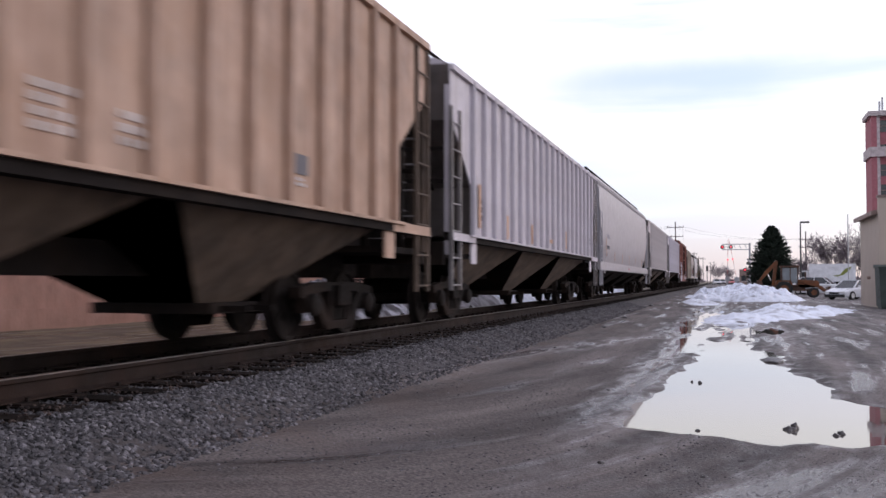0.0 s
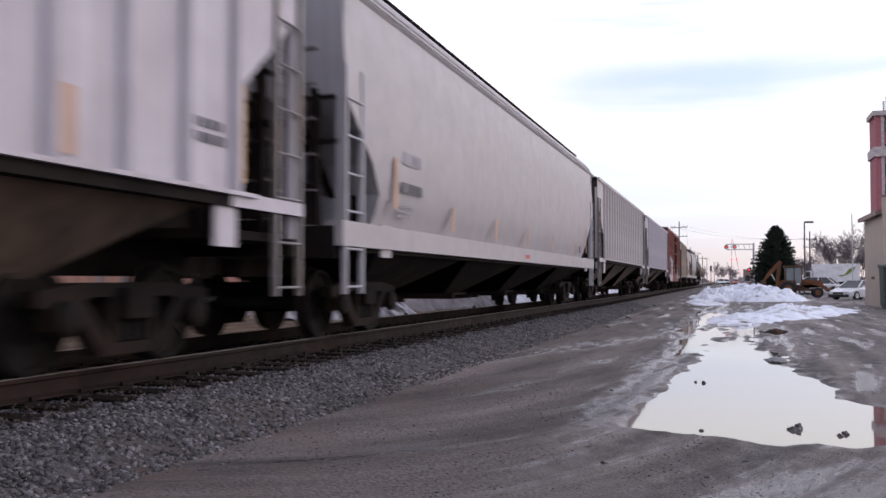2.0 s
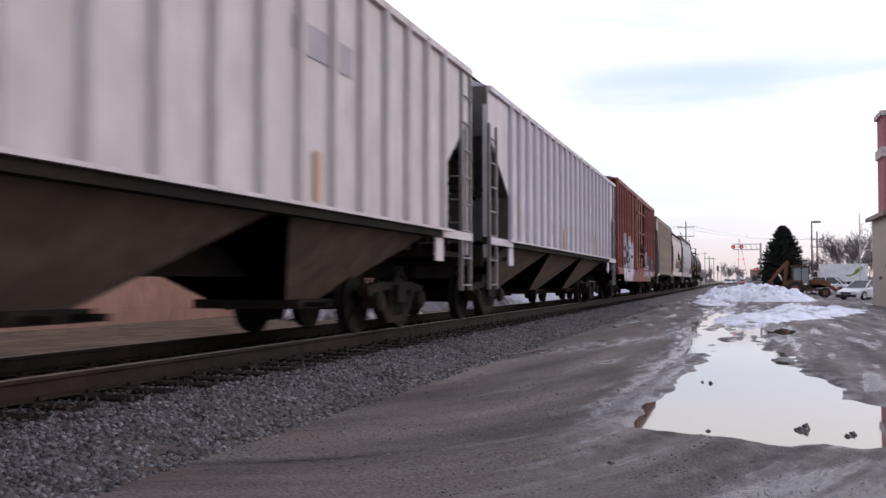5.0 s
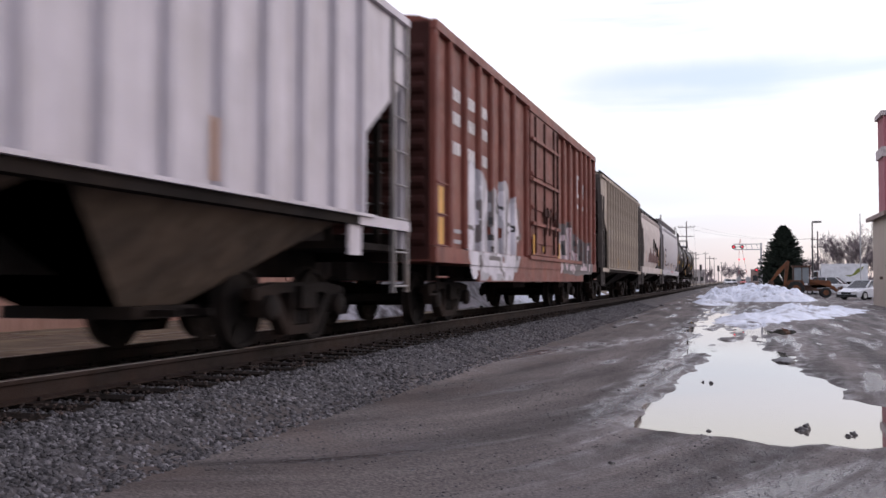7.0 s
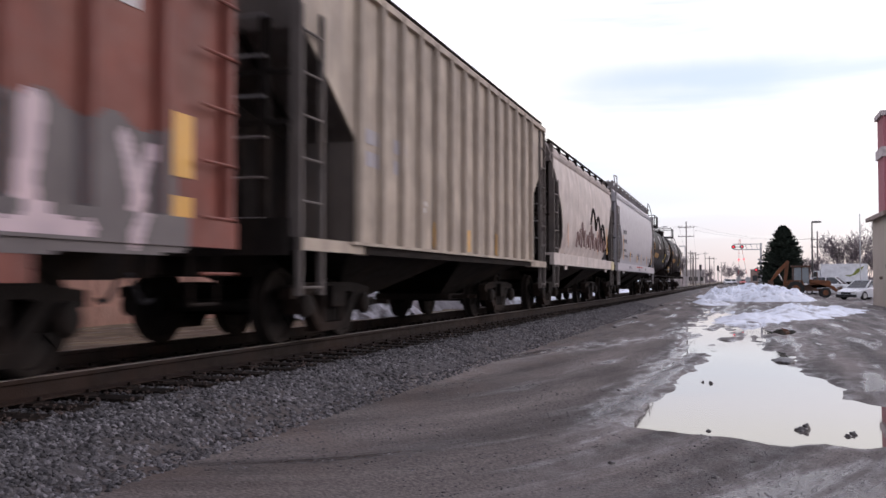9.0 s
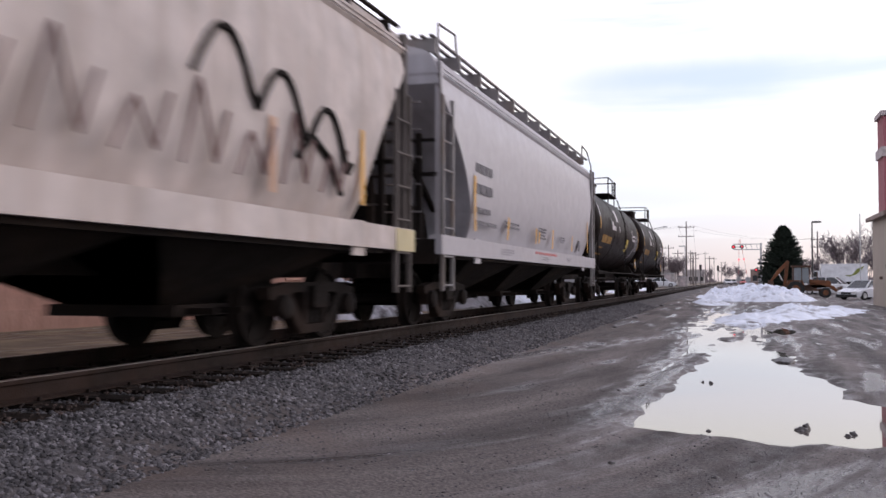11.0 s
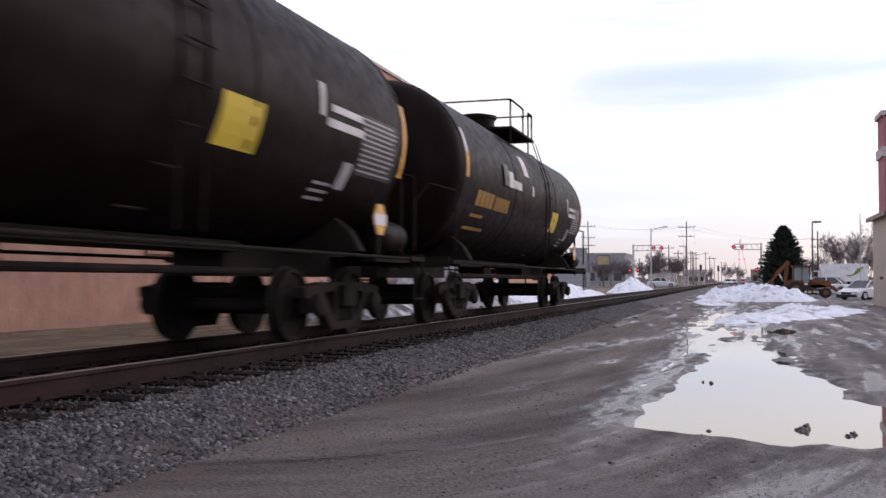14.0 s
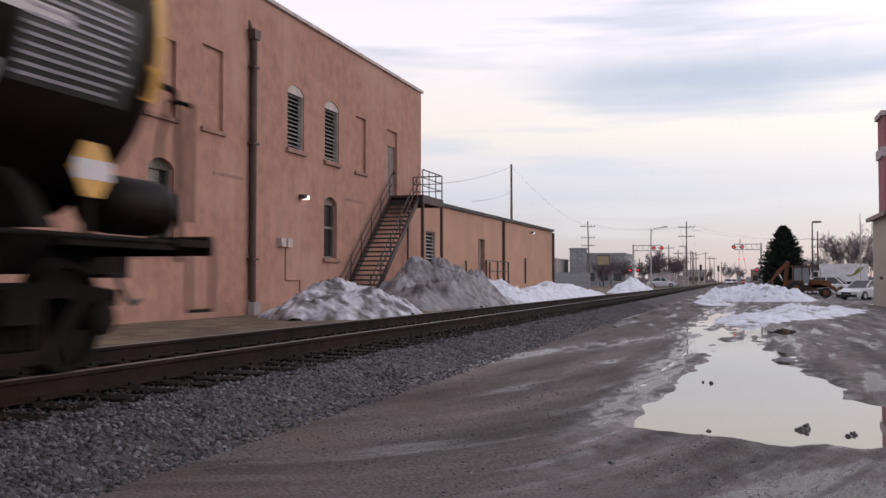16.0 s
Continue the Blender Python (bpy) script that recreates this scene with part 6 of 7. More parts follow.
def car_thing(name, label, at, turn, length=4.7, height=1.45, paint=None, group="parked cars"):
    """A car that points along its own -y."""
    c = thing(name, label, "car", group, at, turn)
    hl, hw = length / 2, 0.9
    zb = 0.62 * height
    bm = bmesh.new()
    secs = [(-hl, 0.72, 0.30, 0.58), (-hl + 0.12, 0.84, 0.22, 0.66), (-hl + 0.9, hw, 0.2, zb - 0.08), (-hl + 1.35, hw, 0.2, zb), (hl - 1.0, hw, 0.2, zb + 0.03), (hl - 0.2, 0.86, 0.22, zb), (hl, 0.76, 0.32, zb - 0.16)]
    rings = []
    for y, w, a, b in secs:
        rings.append([bm.verts.new(p) for p in ((-w * 0.93, y, a), (w * 0.93, y, a), (w, y, a + 0.2), (w, y, b - 0.1), (w * 0.9, y, b), (-w * 0.9, y, b), (-w, y, b - 0.1), (-w, y, a + 0.2))])
    for a, b in zip(rings, rings[1:]):
        for k in range(8):
            bm.faces.new((a[k], a[(k + 1) % 8], b[(k + 1) % 8], b[k]))
    bm.faces.new(rings[0])
    bm.faces.new(rings[-1][::-1])
    part("body", bm, paint or M_CARW, c, smooth=35)
    bm = bmesh.new()
    base = [(-hl + 1.15, 0.82), (hl - 0.55, 0.82)]
    topr = [(-hl + 1.95, 0.62), (hl - 1.3, 0.62)]
    lo = [bm.verts.new(p) for p in ((-0.82, base[0][0], zb - 0.02), (0.82, base[0][0], zb - 0.02), (0.82, base[1][0], zb), (-0.82, base[1][0], zb))]
    hi = [bm.verts.new(p) for p in ((-0.63, topr[0][0], height - 0.05), (0.63, topr[0][0], height - 0.05), (0.63, topr[1][0], height - 0.05), (-0.63, topr[1][0], height - 0.05))]
    for k in range(4):
        bm.faces.new((lo[k], lo[(k + 1) % 4], hi[(k + 1) % 4], hi[k]))
    bm.faces.new(hi)
    part("window_glass", bm, M_DARKGLASS, c)
    bm = boxes((-0.66, 0.66, topr[0][0] - 0.03, topr[1][0] + 0.03, height - 0.055, height))
    for sx in (-1, 1):
        for (y0, _), (y1, _) in zip(base, topr):
            part("pillar", made(bar, (sx * 0.82, y0, zb - 0.02), (sx * 0.64, y1, height - 0.03), 0.07), paint or M_CARW, c)
        part("pillar", made(bar, (sx * 0.83, 0.15, zb), (sx * 0.64, 0.15, height - 0.03), 0.08), paint or M_CARW, c)
    part("roof", bm, paint or M_CARW, c)
    part("grille", boxes((-0.42, 0.42, -hl - 0.015, -hl + 0.1, 0.42, 0.56), (-0.8, 0.8, -hl - 0.03, -hl + 0.12, 0.2, 0.4)), M_TYRE, c)
    for sx in (-1, 1):
        part("headlight", boxes((*sorted((sx * 0.45, sx * 0.78)), -hl - 0.01, -hl + 0.2, 0.47, 0.6)), M_LIGHTS, c)
        part("tail_light", boxes((*sorted((sx * 0.5, sx * 0.76)), hl - 0.08, hl + 0.012, 0.55, 0.68)), M_MARKR, c)
        part("mirror", boxes((*sorted((sx * 0.9, sx * 1.05)), -hl + 1.5, -hl + 1.6, zb, zb + 0.14)), paint or M_CARW, c)
        for y in (-hl + 0.9, hl - 0.95):
            wheel_part(c, sx * 0.82, y, 0.32)
    return c


car_thing("sedan", "white sedan parked beside the beige building", (9.1, 76.5, ground_z(9, 76)), -42)
car_thing("pickup_car", "white car parked behind the backhoe", (8.7, 101, ground_z(8.7, 101)), 70, 5.2, 1.75)
car_thing("sedan", "white sedan waiting on the crossing road", (-10.9, 150, 0.44), 90, 4.5, 1.45)


def box_truck():
    t = thing("box_truck", "white box truck with an olive green panel", "truck", "", (12.3, 125, ground_z(12, 125)), 0)
    part("cargo_box", boxes((-2.6, 2.6, -1.2, 1.2, 0.9, 3.05)), M_CARW, t)
    bm = bmesh.new()
    prism(bm, [(0.0, 1.6), (0.9, 1.75), (1.4, 2.4), (2.2, 2.75), (1.9, 2.2), (1.2, 1.7), (0.6, 1.5)], "y", -1.215, -1.205)
    part("panel", bm, M_GREENL, t, "olive green swoosh panel")
    part("chassis", boxes((-2.6, 2.6, -0.5, 0.5, 0.55, 0.9)), M_UNDER, t)
    part("cab", made(prism, [(-4.2, 0.5), (-4.25, 1.2), (-3.7, 1.4), (-3.3, 2.2), (-2.7, 2.25), (-2.65, 0.5)], "y", -1.0, 1.0), M_CARW, t)
    part("windscreen", made(prism, [(-3.69, 1.42), (-3.33, 2.1), (-2.95, 2.1), (-2.95, 1.42)], "y", -1.008, 1.008), M_DARKGLASS, t)
    for x in (-3.4, 1.5):
        for y in (-0.9, 0.9):
            w = bmesh.new()
            lathe(w, [(0.25, -0.12), (0.45, -0.12), (0.45, 0.12), (0.25, 0.12)], pose(x, y, 0.45, 90, 0, 0), 16)
            part("wheel", w, M_TYRE, t)


def backhoe():
    """Seen from its side: the digging arm to its -x end, the loader bucket to its +x end."""
    t = thing("backhoe_loader", "old orange backhoe loader parked by the snow heap", "backhoe", "", (5.4, 85, ground_z(5.4, 85)), 0)
    part("chassis", boxes((-1.6, 1.7, -0.45, 0.45, 0.55, 1.05)), M_BACKD, t)
    part("hood", made(prism, [(0.35, 0.95), (0.35, 1.5), (1.9, 1.4), (2.0, 1.2), (2.0, 0.7), (0.9, 0.7)], "y", -0.45, 0.45), M_BACKO, t, "faded orange engine hood")
    cab = part("cab", boxes((-0.95, -0.88, -0.7, 0.7, 1.05, 2.5), (0.28, 0.35, -0.7, -0.62, 1.05, 2.5), (0.28, 0.35, 0.62, 0.7, 1.05, 2.5), (-0.3, -0.23, -0.7, -0.64, 1.05, 2.5), (-0.95, 0.35, -0.7, 0.7, 0.95, 1.05)), M_BACKD, t, "boxy cab with pale windows")
    part("cab_roof", boxes((-1.05, 0.45, -0.78, 0.78, 2.5, 2.64)), M_BACKD, cab)
    split_part("cab_glass", boxes((-0.86, 0.27, -0.66, -0.64, 1.2, 2.45), (-0.86, 0.27, 0.64, 0.66, 1.2, 2.45)), M_GLASS2, cab)
    for x, r, w in ((-0.75, 0.68, 0.4), (1.55, 0.42, 0.26)):
        for y in (-0.85, 0.85):
            bm = bmesh.new()
            lathe(bm, [(r * 0.5, -w / 2), (r * 0.92, -w / 2), (r, -w / 3), (r, w / 3), (r * 0.92, w / 2), (r * 0.5, w / 2)], pose(x, y, r, 90, 0, 0), 20)
            wh = part("wheel", bm, M_TYRE, t, smooth=40)
            bm = bmesh.new()
            lathe(bm, [(r * 0.52, -w / 2 - 0.01), (r * 0.3, -w / 2 + 0.06), (r * 0.3, w / 2 - 0.06), (r * 0.52, w / 2 + 0.01)], pose(x, y, r, 90, 0, 0), 14)
            part("rim", bm, M_BACKO, wh)
    for y in (-0.55, 0.55):
        part("fender", made(prism, [(-1.45, 1.0), (-1.3, 1.42), (-0.2, 1.42), (-0.05, 1.0), (-0.2, 1.05), (-0.4, 1.32), (-1.15, 1.32), (-1.3, 1.0)], "y", y - 0.15, y + 0.15), M_BACKO, t)
        part("loader_arm", made(prism, [(0.3, 1.35), (0.5, 1.5), (2.2, 0.95), (2.75, 0.4), (2.6, 0.3), (2.0, 0.8)], "y", y - 0.06, y + 0.06), M_BACKO, t)
        part("loader_ram", made(tube, (0.9, y, 0.75), (2.1, y, 0.85), 0.05), M_CHROME, t)
    part("loader_bucket", made(prism, [(2.55, 0.15), (2.6, 0.85), (2.85, 0.95), (2.75, 0.6), (2.85, 0.3), (3.35, 0.1), (3.35, 0.05), (2.65, 0.05)], "y", -1.05, 1.05), M_BACKD, t)
    part("dipper_boom", made(prism, [(-1.7, 0.8), (-1.45, 0.85), (-1.2, 2.9), (-1.3, 3.05), (-1.5, 2.95)], "y", -0.16, 0.16), M_BACKO, t, "orange digging boom")
    part("dipper_arm", made(prism, [(-1.15, 2.95), (-1.35, 3.1), (-2.2, 2.2), (-2.75, 1.35), (-2.6, 1.3), (-2.0, 1.95)], "y", -0.13, 0.13), M_BACKO, t, "orange digging arm")
    part("boom_ram", made(tube, (-1.75, 0, 1.4), (-2.15, 0, 2.2), 0.06), M_CHROME, t)
    part("digging_bucket", made(prism, [(-2.8, 1.45), (-2.45, 1.35), (-2.4, 0.95), (-2.65, 0.65), (-3.0, 0.6), (-2.75, 0.85), (-2.95, 1.2)], "y", -0.32, 0.32), M_BACKD, t)
    for y in (-0.75, 0.75):
        part("stabiliser", made(prism, [(-1.6, 0.9), (-1.45, 0.9), (-1.4, 0.05), (-1.75, 0.05)], "y", y - 0.1, y + 0.1), M_BACKD, t)
    part("exhaust", made(pipe, [(1.0, 0.2, 1.4), (1.0, 0.2, 2.1)], 0.05), M_BACKD, t)


box_truck()
backhoe()


# --- beige building, bin and the tall brick block ---
def build_right():
    b = thing("beige_building", "low beige stucco building with brown eaves", "building")
    z = 0.0
    bm = bmesh.new()
    part("side_wall", boxes((7.45, 7.75, 52.7, 59.6, -0.3, 4.75), (7.75, 16, 59.3, 59.6, -0.3, 4.75)), M_BEIGE, b)
    prism(bm, [(7.12, 4.70), (7.12, 4.92), (12, 6.0), (12, 5.8)], "y", 52.75, 59.8)
    part("roof", bm, M_TRIM, b, "brown roof with a deep eave")
    part("front_block", boxes((7.4, 16, 52.3, 52.7, -0.3, 5.55)), M_BEIGE, b)
    part("coping", boxes((7.35, 16.05, 52.25, 52.75, 5.55, 5.68)), M_TRIM, b)
    part("wall_lamp", boxes((7.3, 7.45, 55.8, 56.0, 1.45, 1.6)), M_TRIM, b)
    d = thing("waste_bin", "dark green steel waste bin beside the beige building", "waste bin")
    part("body", made(prism, [(7.2, 0.12), (8.7, 0.12), (8.75, 2.0), (7.15, 2.0)], "y", 50.6, 52.1), M_DUMP, d)
    part("lid", made(prism, [(50.5, 2.0), (52.15, 2.0), (52.15, 2.18), (50.5, 2.06)], "x", 7.1, 8.8), M_DUMP, d)
    for x in (7.55, 7.95, 8.35):
        part("stiffener", boxes((x - 0.04, x + 0.04, 50.54, 50.6, 0.15, 1.95)), M_DUMP, d)
    part("skid", boxes((7.25, 8.65, 50.7, 52.0, -0.05, 0.12)), M_DUMP, d)
    # tall block
    t = thing("brick_tower_block", "tall pink-red brick block with pale bands and dark windows", "building")
    x0, y0, top = 20.4, 150.0, 25.2
    part("core", boxes((x0 + 0.6, 45, y0 + 0.5, 156, 0, top)), M_BRICKP, t)
    part("corner_pier", boxes((x0, x0 + 0.75, y0, 156, 0, top)), M_BRICKP, t)
    part("pale_pier", boxes((x0 + 0.75, x0 + 1.15, y0 - 0.05, y0 + 0.5, 0, top)), M_BAND, t)
    part("pale_pier", boxes((x0 + 3.6, x0 + 4.0, y0 - 0.05, y0 + 0.5, 0, top)), M_BAND, t)
    part("cornice", boxes((x0 - 0.4, 45.2, y0 - 0.4, 156.2, top, top + 0.7)), M_BAND, t, "pale stone cornice")
    part("band", boxes((x0 - 0.3, 45.2, y0 - 0.3, 156.2, 19.3, 20.7)), M_BAND, t, "pale stone band")
    wm = mesh_of("window", boxes((0, 2.45, -0.03, 0.02, 0, 1.7)), M_DARKGLASS)
    fm = mesh_of("window_frame", boxes((0, 0.1, -0.07, -0.03, 0, 1.7), (1.15, 1.25, -0.07, -0.03, 0, 1.7), (2.35, 2.45, -0.07, -0.03, 0, 1.7), (0.1, 1.15, -0.07, -0.03, 0.8, 0.9)), M_TRIM)
    for x in (x0 + 1.15, x0 + 4.0):
        for k in range(8):
            z = 22.9 - 2.9 * k - (0.6 if k else 0)
            w = part("window", wm, None, t, at=(x, y0 + 0.5, z))
            part("window_frame", fm, None, w)
    for x, h in ((x0 + 1.3, 1.6), (x0 + 1.7, 2.2), (x0 + 2.6, 1.4)):
        part("antenna", boxes((x - 0.12, x + 0.12, y0 + 1, y0 + 1.3, top + 0.7, top + 0.7 + h)), M_ALU, t)


build_right()


# --- trees ---
def spruce(at, h, r, seed):
    t = thing("spruce_tree", "dense dark green spruce tree by the crossing", "tree", "", at)
    rs = random.Random(seed)
    part("trunk", made(tube, (0, 0, 0), (0, 0, h * 0.95), 0.22, 8, 0.03), M_TRUNK, t)
    vs, fs = [], []
    n = 1000
    for k in range(n):
        q = (k + rs.random()) / n
        z = h * (0.05 + 0.95 * q)
        ang = rs.uniform(0, 6.283)
        bulge = min(1.0, 0.72 + 1.2 * q) if q < 0.25 else 1.0
        reach = 1.12 * r * (1 - q) ** 0.66 * bulge * rs.uniform(0.72, 1.14) + 0.12
        droop = -0.18 * reach + 0.1
        d = Vector((math.cos(ang), math.sin(ang), 0))
        side = Vector((-d.y, d.x, 0))
        m = 7
        for i in range(m):
            f = 0.25 + 0.75 * (i + rs.random()) / m
            c = d * reach * f + Vector((0, 0, z + droop * f + 0.22 * f * f * reach))
            for sgn in (-1, 1):
                l_ = (0.22 + 0.34 * (1.1 - f) * rs.random()) * (0.7 + 0.25 * reach)
                tip = c + side * sgn * l_ + d * 0.3 * l_ + Vector((0, 0, rs.uniform(-0.25, 0.12) * l_))
                w = d * 0.14 + Vector((0, 0, rs.uniform(0.06, 0.17)))
                b = len(vs)
                vs += [tuple(c - w), tuple(c + w), tuple(tip)]
                fs.append((b, b + 1, b + 2))
    me = bpy.data.meshes.new("crown")
    me.from_pydata(vs, [], fs)
    me.materials.append(M_NEEDLE)
    part("crown", me, None, t)


def bare_tree(label, at, h, seed, spread=0.5, limbs=7, name="bare_tree", category="tree", thick=0.14):
    """A leafless tree or shrub: limbs that fan out, with twigs along their whole length."""
    t = thing(name, label, category, "", at)
    rs = random.Random(seed)
    trunk, vs, fs = bmesh.new(), [], []
    tube(trunk, (0, 0, 0), (0, 0, h * 0.16), thick, 8, thick * 0.8)

    def seg(p, q, r0, r1):
        d = (q - p).normalized()
        s = d.orthogonal().normalized()
        u = d.cross(s)
        b = len(vs)
        for c, k in ((p, r0), (q, r1)):
            vs.extend(tuple(c + k * (math.cos(a) * s + math.sin(a) * u)) for a in (0, 2.094, 4.189))
        for i in range(3):
            fs.append((b + i, b + (i + 1) % 3, b + 3 + (i + 1) % 3, b + 3 + i))

    def limb(p, d, ln, r, lev):
        n = (7, 6, 4, 2)[lev]
        for k in range(n):
            d = (d + Vector((rs.gauss(0, 0.13), rs.gauss(0, 0.13), 0.05))).normalized()
            q = p + d * ln / n
            r1 = max(0.014, r * 0.86)
            seg(p, q, r, r1)
            p, r = q, r1
            if lev < 3 and k > (1 if lev == 0 else 0):
                for _ in range((2, 2, 2)[lev]):
                    nd = (d + Vector((rs.gauss(0, 0.6), rs.gauss(0, 0.6), rs.gauss(0.1, 0.4)))).normalized()
                    limb(p, nd, ln * rs.uniform(0.32, 0.55), max(0.014, r * 0.6), lev + 1)

    for k in range(limbs):
        a = 6.283 * (k + rs.random()) / limbs
        tilt = spread * rs.uniform(0.15, 1.0)
        d = Vector((math.cos(a) * tilt, math.sin(a) * tilt, 1)).normalized()
        limb(Vector((0, 0, h * rs.uniform(0.08, 0.16))), d, h * rs.uniform(0.6, 0.82), thick * 0.55, 0)
    part("trunk", trunk, M_TRUNK, t)
    me = bpy.data.meshes.new("crown")
    me.from_pydata(vs, [], fs)
    me.materials.append(M_BRANCH)
    part("crown", me, None, t)


spruce((5.75, 130, 0.42), 7.9, 3.3, 3)
bare_tree("leafless tree with a wide twiggy crown", (14.4, 140, 0.42), 6.4, 5, 0.7, 8)
bare_tree("leafless tree behind the parked truck", (11.2, 150, 0.42), 3.9, 6, 0.8, 6)
bare_tree("leafless tree beside the tall brick block", (17.8, 146, 0.42), 4.8, 9, 0.7, 6)
for k, (x, y, h) in enumerate(((-20.5, 165, 5.6), (-22.8, 168, 4.8), (-18.3, 166, 5.2), (-14.2, 176, 7.0), (-12.4, 178, 7.4), (-16.2, 177, 5.8), (-10.6, 179, 6.0), (-3.0, 330, 8), (1.5, 360, 7), (-9, 350, 6))):
    bare_tree("leafless brown shrub beside the road", (x, y, 0.42), h * 0.72, 20 + k, 0.9, 5, "bare_shrub", "shrub", 0.08)


# --- poles, lamps, signals ---
def utility_pole(at, h, arms, label="wooden utility pole with crossarms", lean=0.0, slim=1.0, mat=None):
    t = thing("utility_pole", label, "utility pole", "", at)
    part("pole", made(tube, (0, 0, 0), (lean, 0, h), 0.14 * slim, 8, 0.09 * slim), mat or M_WOOD, t)
    for z, w in arms:
        a = part("crossarm", boxes((lean * z / h - w / 2, lean * z / h + w / 2, -0.2, -0.1, z - 0.05, z + 0.05)), M_WOOD, t)
        for k in (-0.48, -0.25, 0.25, 0.48):
            part("insulator", made(lathe, [(0.05, 0), (0.08, 0.06), (0.05, 0.12), (0.06, 0.2)], Matrix.Translation((lean * z / h + k * w, -0.15, z + 0.07)), 6), M_CONC, a)


utility_pole((-19.72, 86, 0.3), 11.8, [])
utility_pole((-24.9, 170, 0.42), 11.5, [(10.6, 2.6), (8.6, 2.4), (7.2, 2.4)], lean=-0.25)
utility_pole((-8.2, 170, 0.42), 11.2, [(10.2, 2.8), (8.6, 2.6)])
utility_pole((12.1, 160, 0.42), 8.7, [(7.4, 2.0), (6.2, 2.0)])
utility_pole((12.54, 110, 0.3), 8.2, [], "plain grey metal pole by the parked cars", slim=0.5, mat=M_ALU)
for x, y, h in ((-11.5, 260, 9), (-12.8, 300, 10), (-9.4, 240, 8), (-10.2, 340, 11), (-9.0, 420, 11), (-7.5, 520, 11), (-13.5, 205, 8.5), (-11.9, 210, 7.5), (-8.9, 215, 6.5), (-7.2, 280, 8), (10.2, 230, 10)):
    utility_pole((x, y, 0.42), h, [(h - 0.7, 2.2)])


def wire(p, q, sag, name="power_line"):
    bm = bmesh.new()
    p, q = Vector(p), Vector(q)
    pts = [p.lerp(q, k / 12) - Vector((0, 0, 4 * sag * (k / 12) * (1 - k / 12))) for k in range(13)]
    pipe(bm, pts, 0.01, 4)
    tagged(part(name, bm, M_LAMPMETAL), "thin sagging overhead wire between poles", "wire", "overhead wires")


for dx in (-1.2, 1.2):
    wire((-24.9 + dx, 170, 11.2), (-8.2 + dx, 170, 10.8), 0.7)
    wire((-8.2 + dx, 170, 10.8), (12.1 + dx * 0.8, 160, 8.0), 0.9)
    wire((-8.2 + dx, 170, 10.8), (-12.8 + dx, 300, 9.8), 1.2)
wire((-19.72, 86, 11.9), (-15.0, 47.6, 6.4), 0.25)
wire((-19.72, 86, 9.6), (-15.0, 54.9, 6.1), 0.2)
wire((-19.72, 86, 11.9), (-24.9, 170, 11.3), 1.2)


def street_lamp(at, h, reach, label, metal):
    t = thing("street_lamp", label, "street lamp", "", at)
    part("pole", made(tube, (0, 0, 0), (0, 0, h), 0.11, 10, 0.07), metal, t)
    if reach > 1.5:
        part("arm", made(pipe, [(0, 0, h - 0.5), (reach * 0.3, 0, h - 0.1), (reach, 0, h + 0.1)], 0.045), metal, t)
        part("lamp_head", made(prism, [(reach - 0.1, h + 0.02), (reach + 0.6, h + 0.05), (reach + 0.55, h + 0.2), (reach, h + 0.2)], "y", -0.15, 0.15), metal, t)
    else:
        part("lamp_head", boxes((0, reach, -0.2, 0.2, h - 0.08, h + 0.12)), metal, t)
    part("base", made(lathe, [(0.3, 0), (0.3, 0.5), (0.15, 0.55)], Matrix.Identity(4), 10), M_CONC, t)


street_lamp((8.5, 120, 0.35), 7.9, 1.0, "dark bronze parking lot lamp with a box head", M_LAMPMETAL)
street_lamp((-10.85, 130, 0.42), 8.0, 1.6, "tall aluminium street lamp with a curved arm", M_ALU)
street_lamp((-9.9, 200, 0.42), 8.0, -1.2, "distant aluminium street lamp", M_ALU)
M_BOARDW = plain("white_signal_board", (0.6, 0.58, 0.58), 0.6)


def lamp_pair(parent, x, y, z):
    part("hood", boxes((x - 0.75, x + 0.75, y, y + 0.06, z - 0.04, z + 0.04)), M_LAMPMETAL, parent)
    for dx in (-0.6, 0.6):
        b = part("signal_lamp", made(lathe, [(0.3, 0), (0.3, 0.05), (0.2, 0.06), (0.2, 0.2)], pose(x + dx, y, z, 90, 0, 0), 14), M_LAMPMETAL, parent)
        part("lens", made(lathe, [(0.13, 0), (0.11, 0.04), (0.02, 0.06)], pose(x + dx, y - 0.18, z, 90, 0, 0), 14), M_REDGLOW, b, "lit red lens")


def crossing_signal(at, side, reach, h):
    """A cantilever crossing signal; side: which way its arm reaches."""
    t = thing("crossing_signal", "aluminium railway crossing signal with lit red lamps", "crossing signal", "crossing signals", at)
    part("mast", made(tube, (0, 0, 0), (0, 0, h), 0.17, 10, 0.14), M_ALU, t)
    for z in (h - 0.15, h - 0.95):
        part("arm", made(tube, (0, 0, z), (side * reach, 0, z), 0.06), M_ALU, t)
    for k in range(5):
        x = side * reach * (k + 0.5) / 5
        part("strut", made(tube, (x, 0, h - 0.95), (x + side * 0.3, 0, h - 0.15), 0.035), M_ALU, t)
    lamp_pair(t, side * (reach - 0.6), -0.15, h - 0.55)
    lamp_pair(t, side * 0.1, -0.25, 2.6)
    bm = bmesh.new()
    for a in (45, -45):
        box(bm, -0.6, 0.6, -0.02, 0.02, -0.11, 0.11, pose(0, -0.22 - (0.05 if a > 0 else 0), 3.8, 0, a, 0))
    part("crossbuck", bm, M_BOARDW, t)
    part("control_box", boxes((-0.4, 0.4, 0.3, 0.8, 0, 1.3)), M_ALU, t)


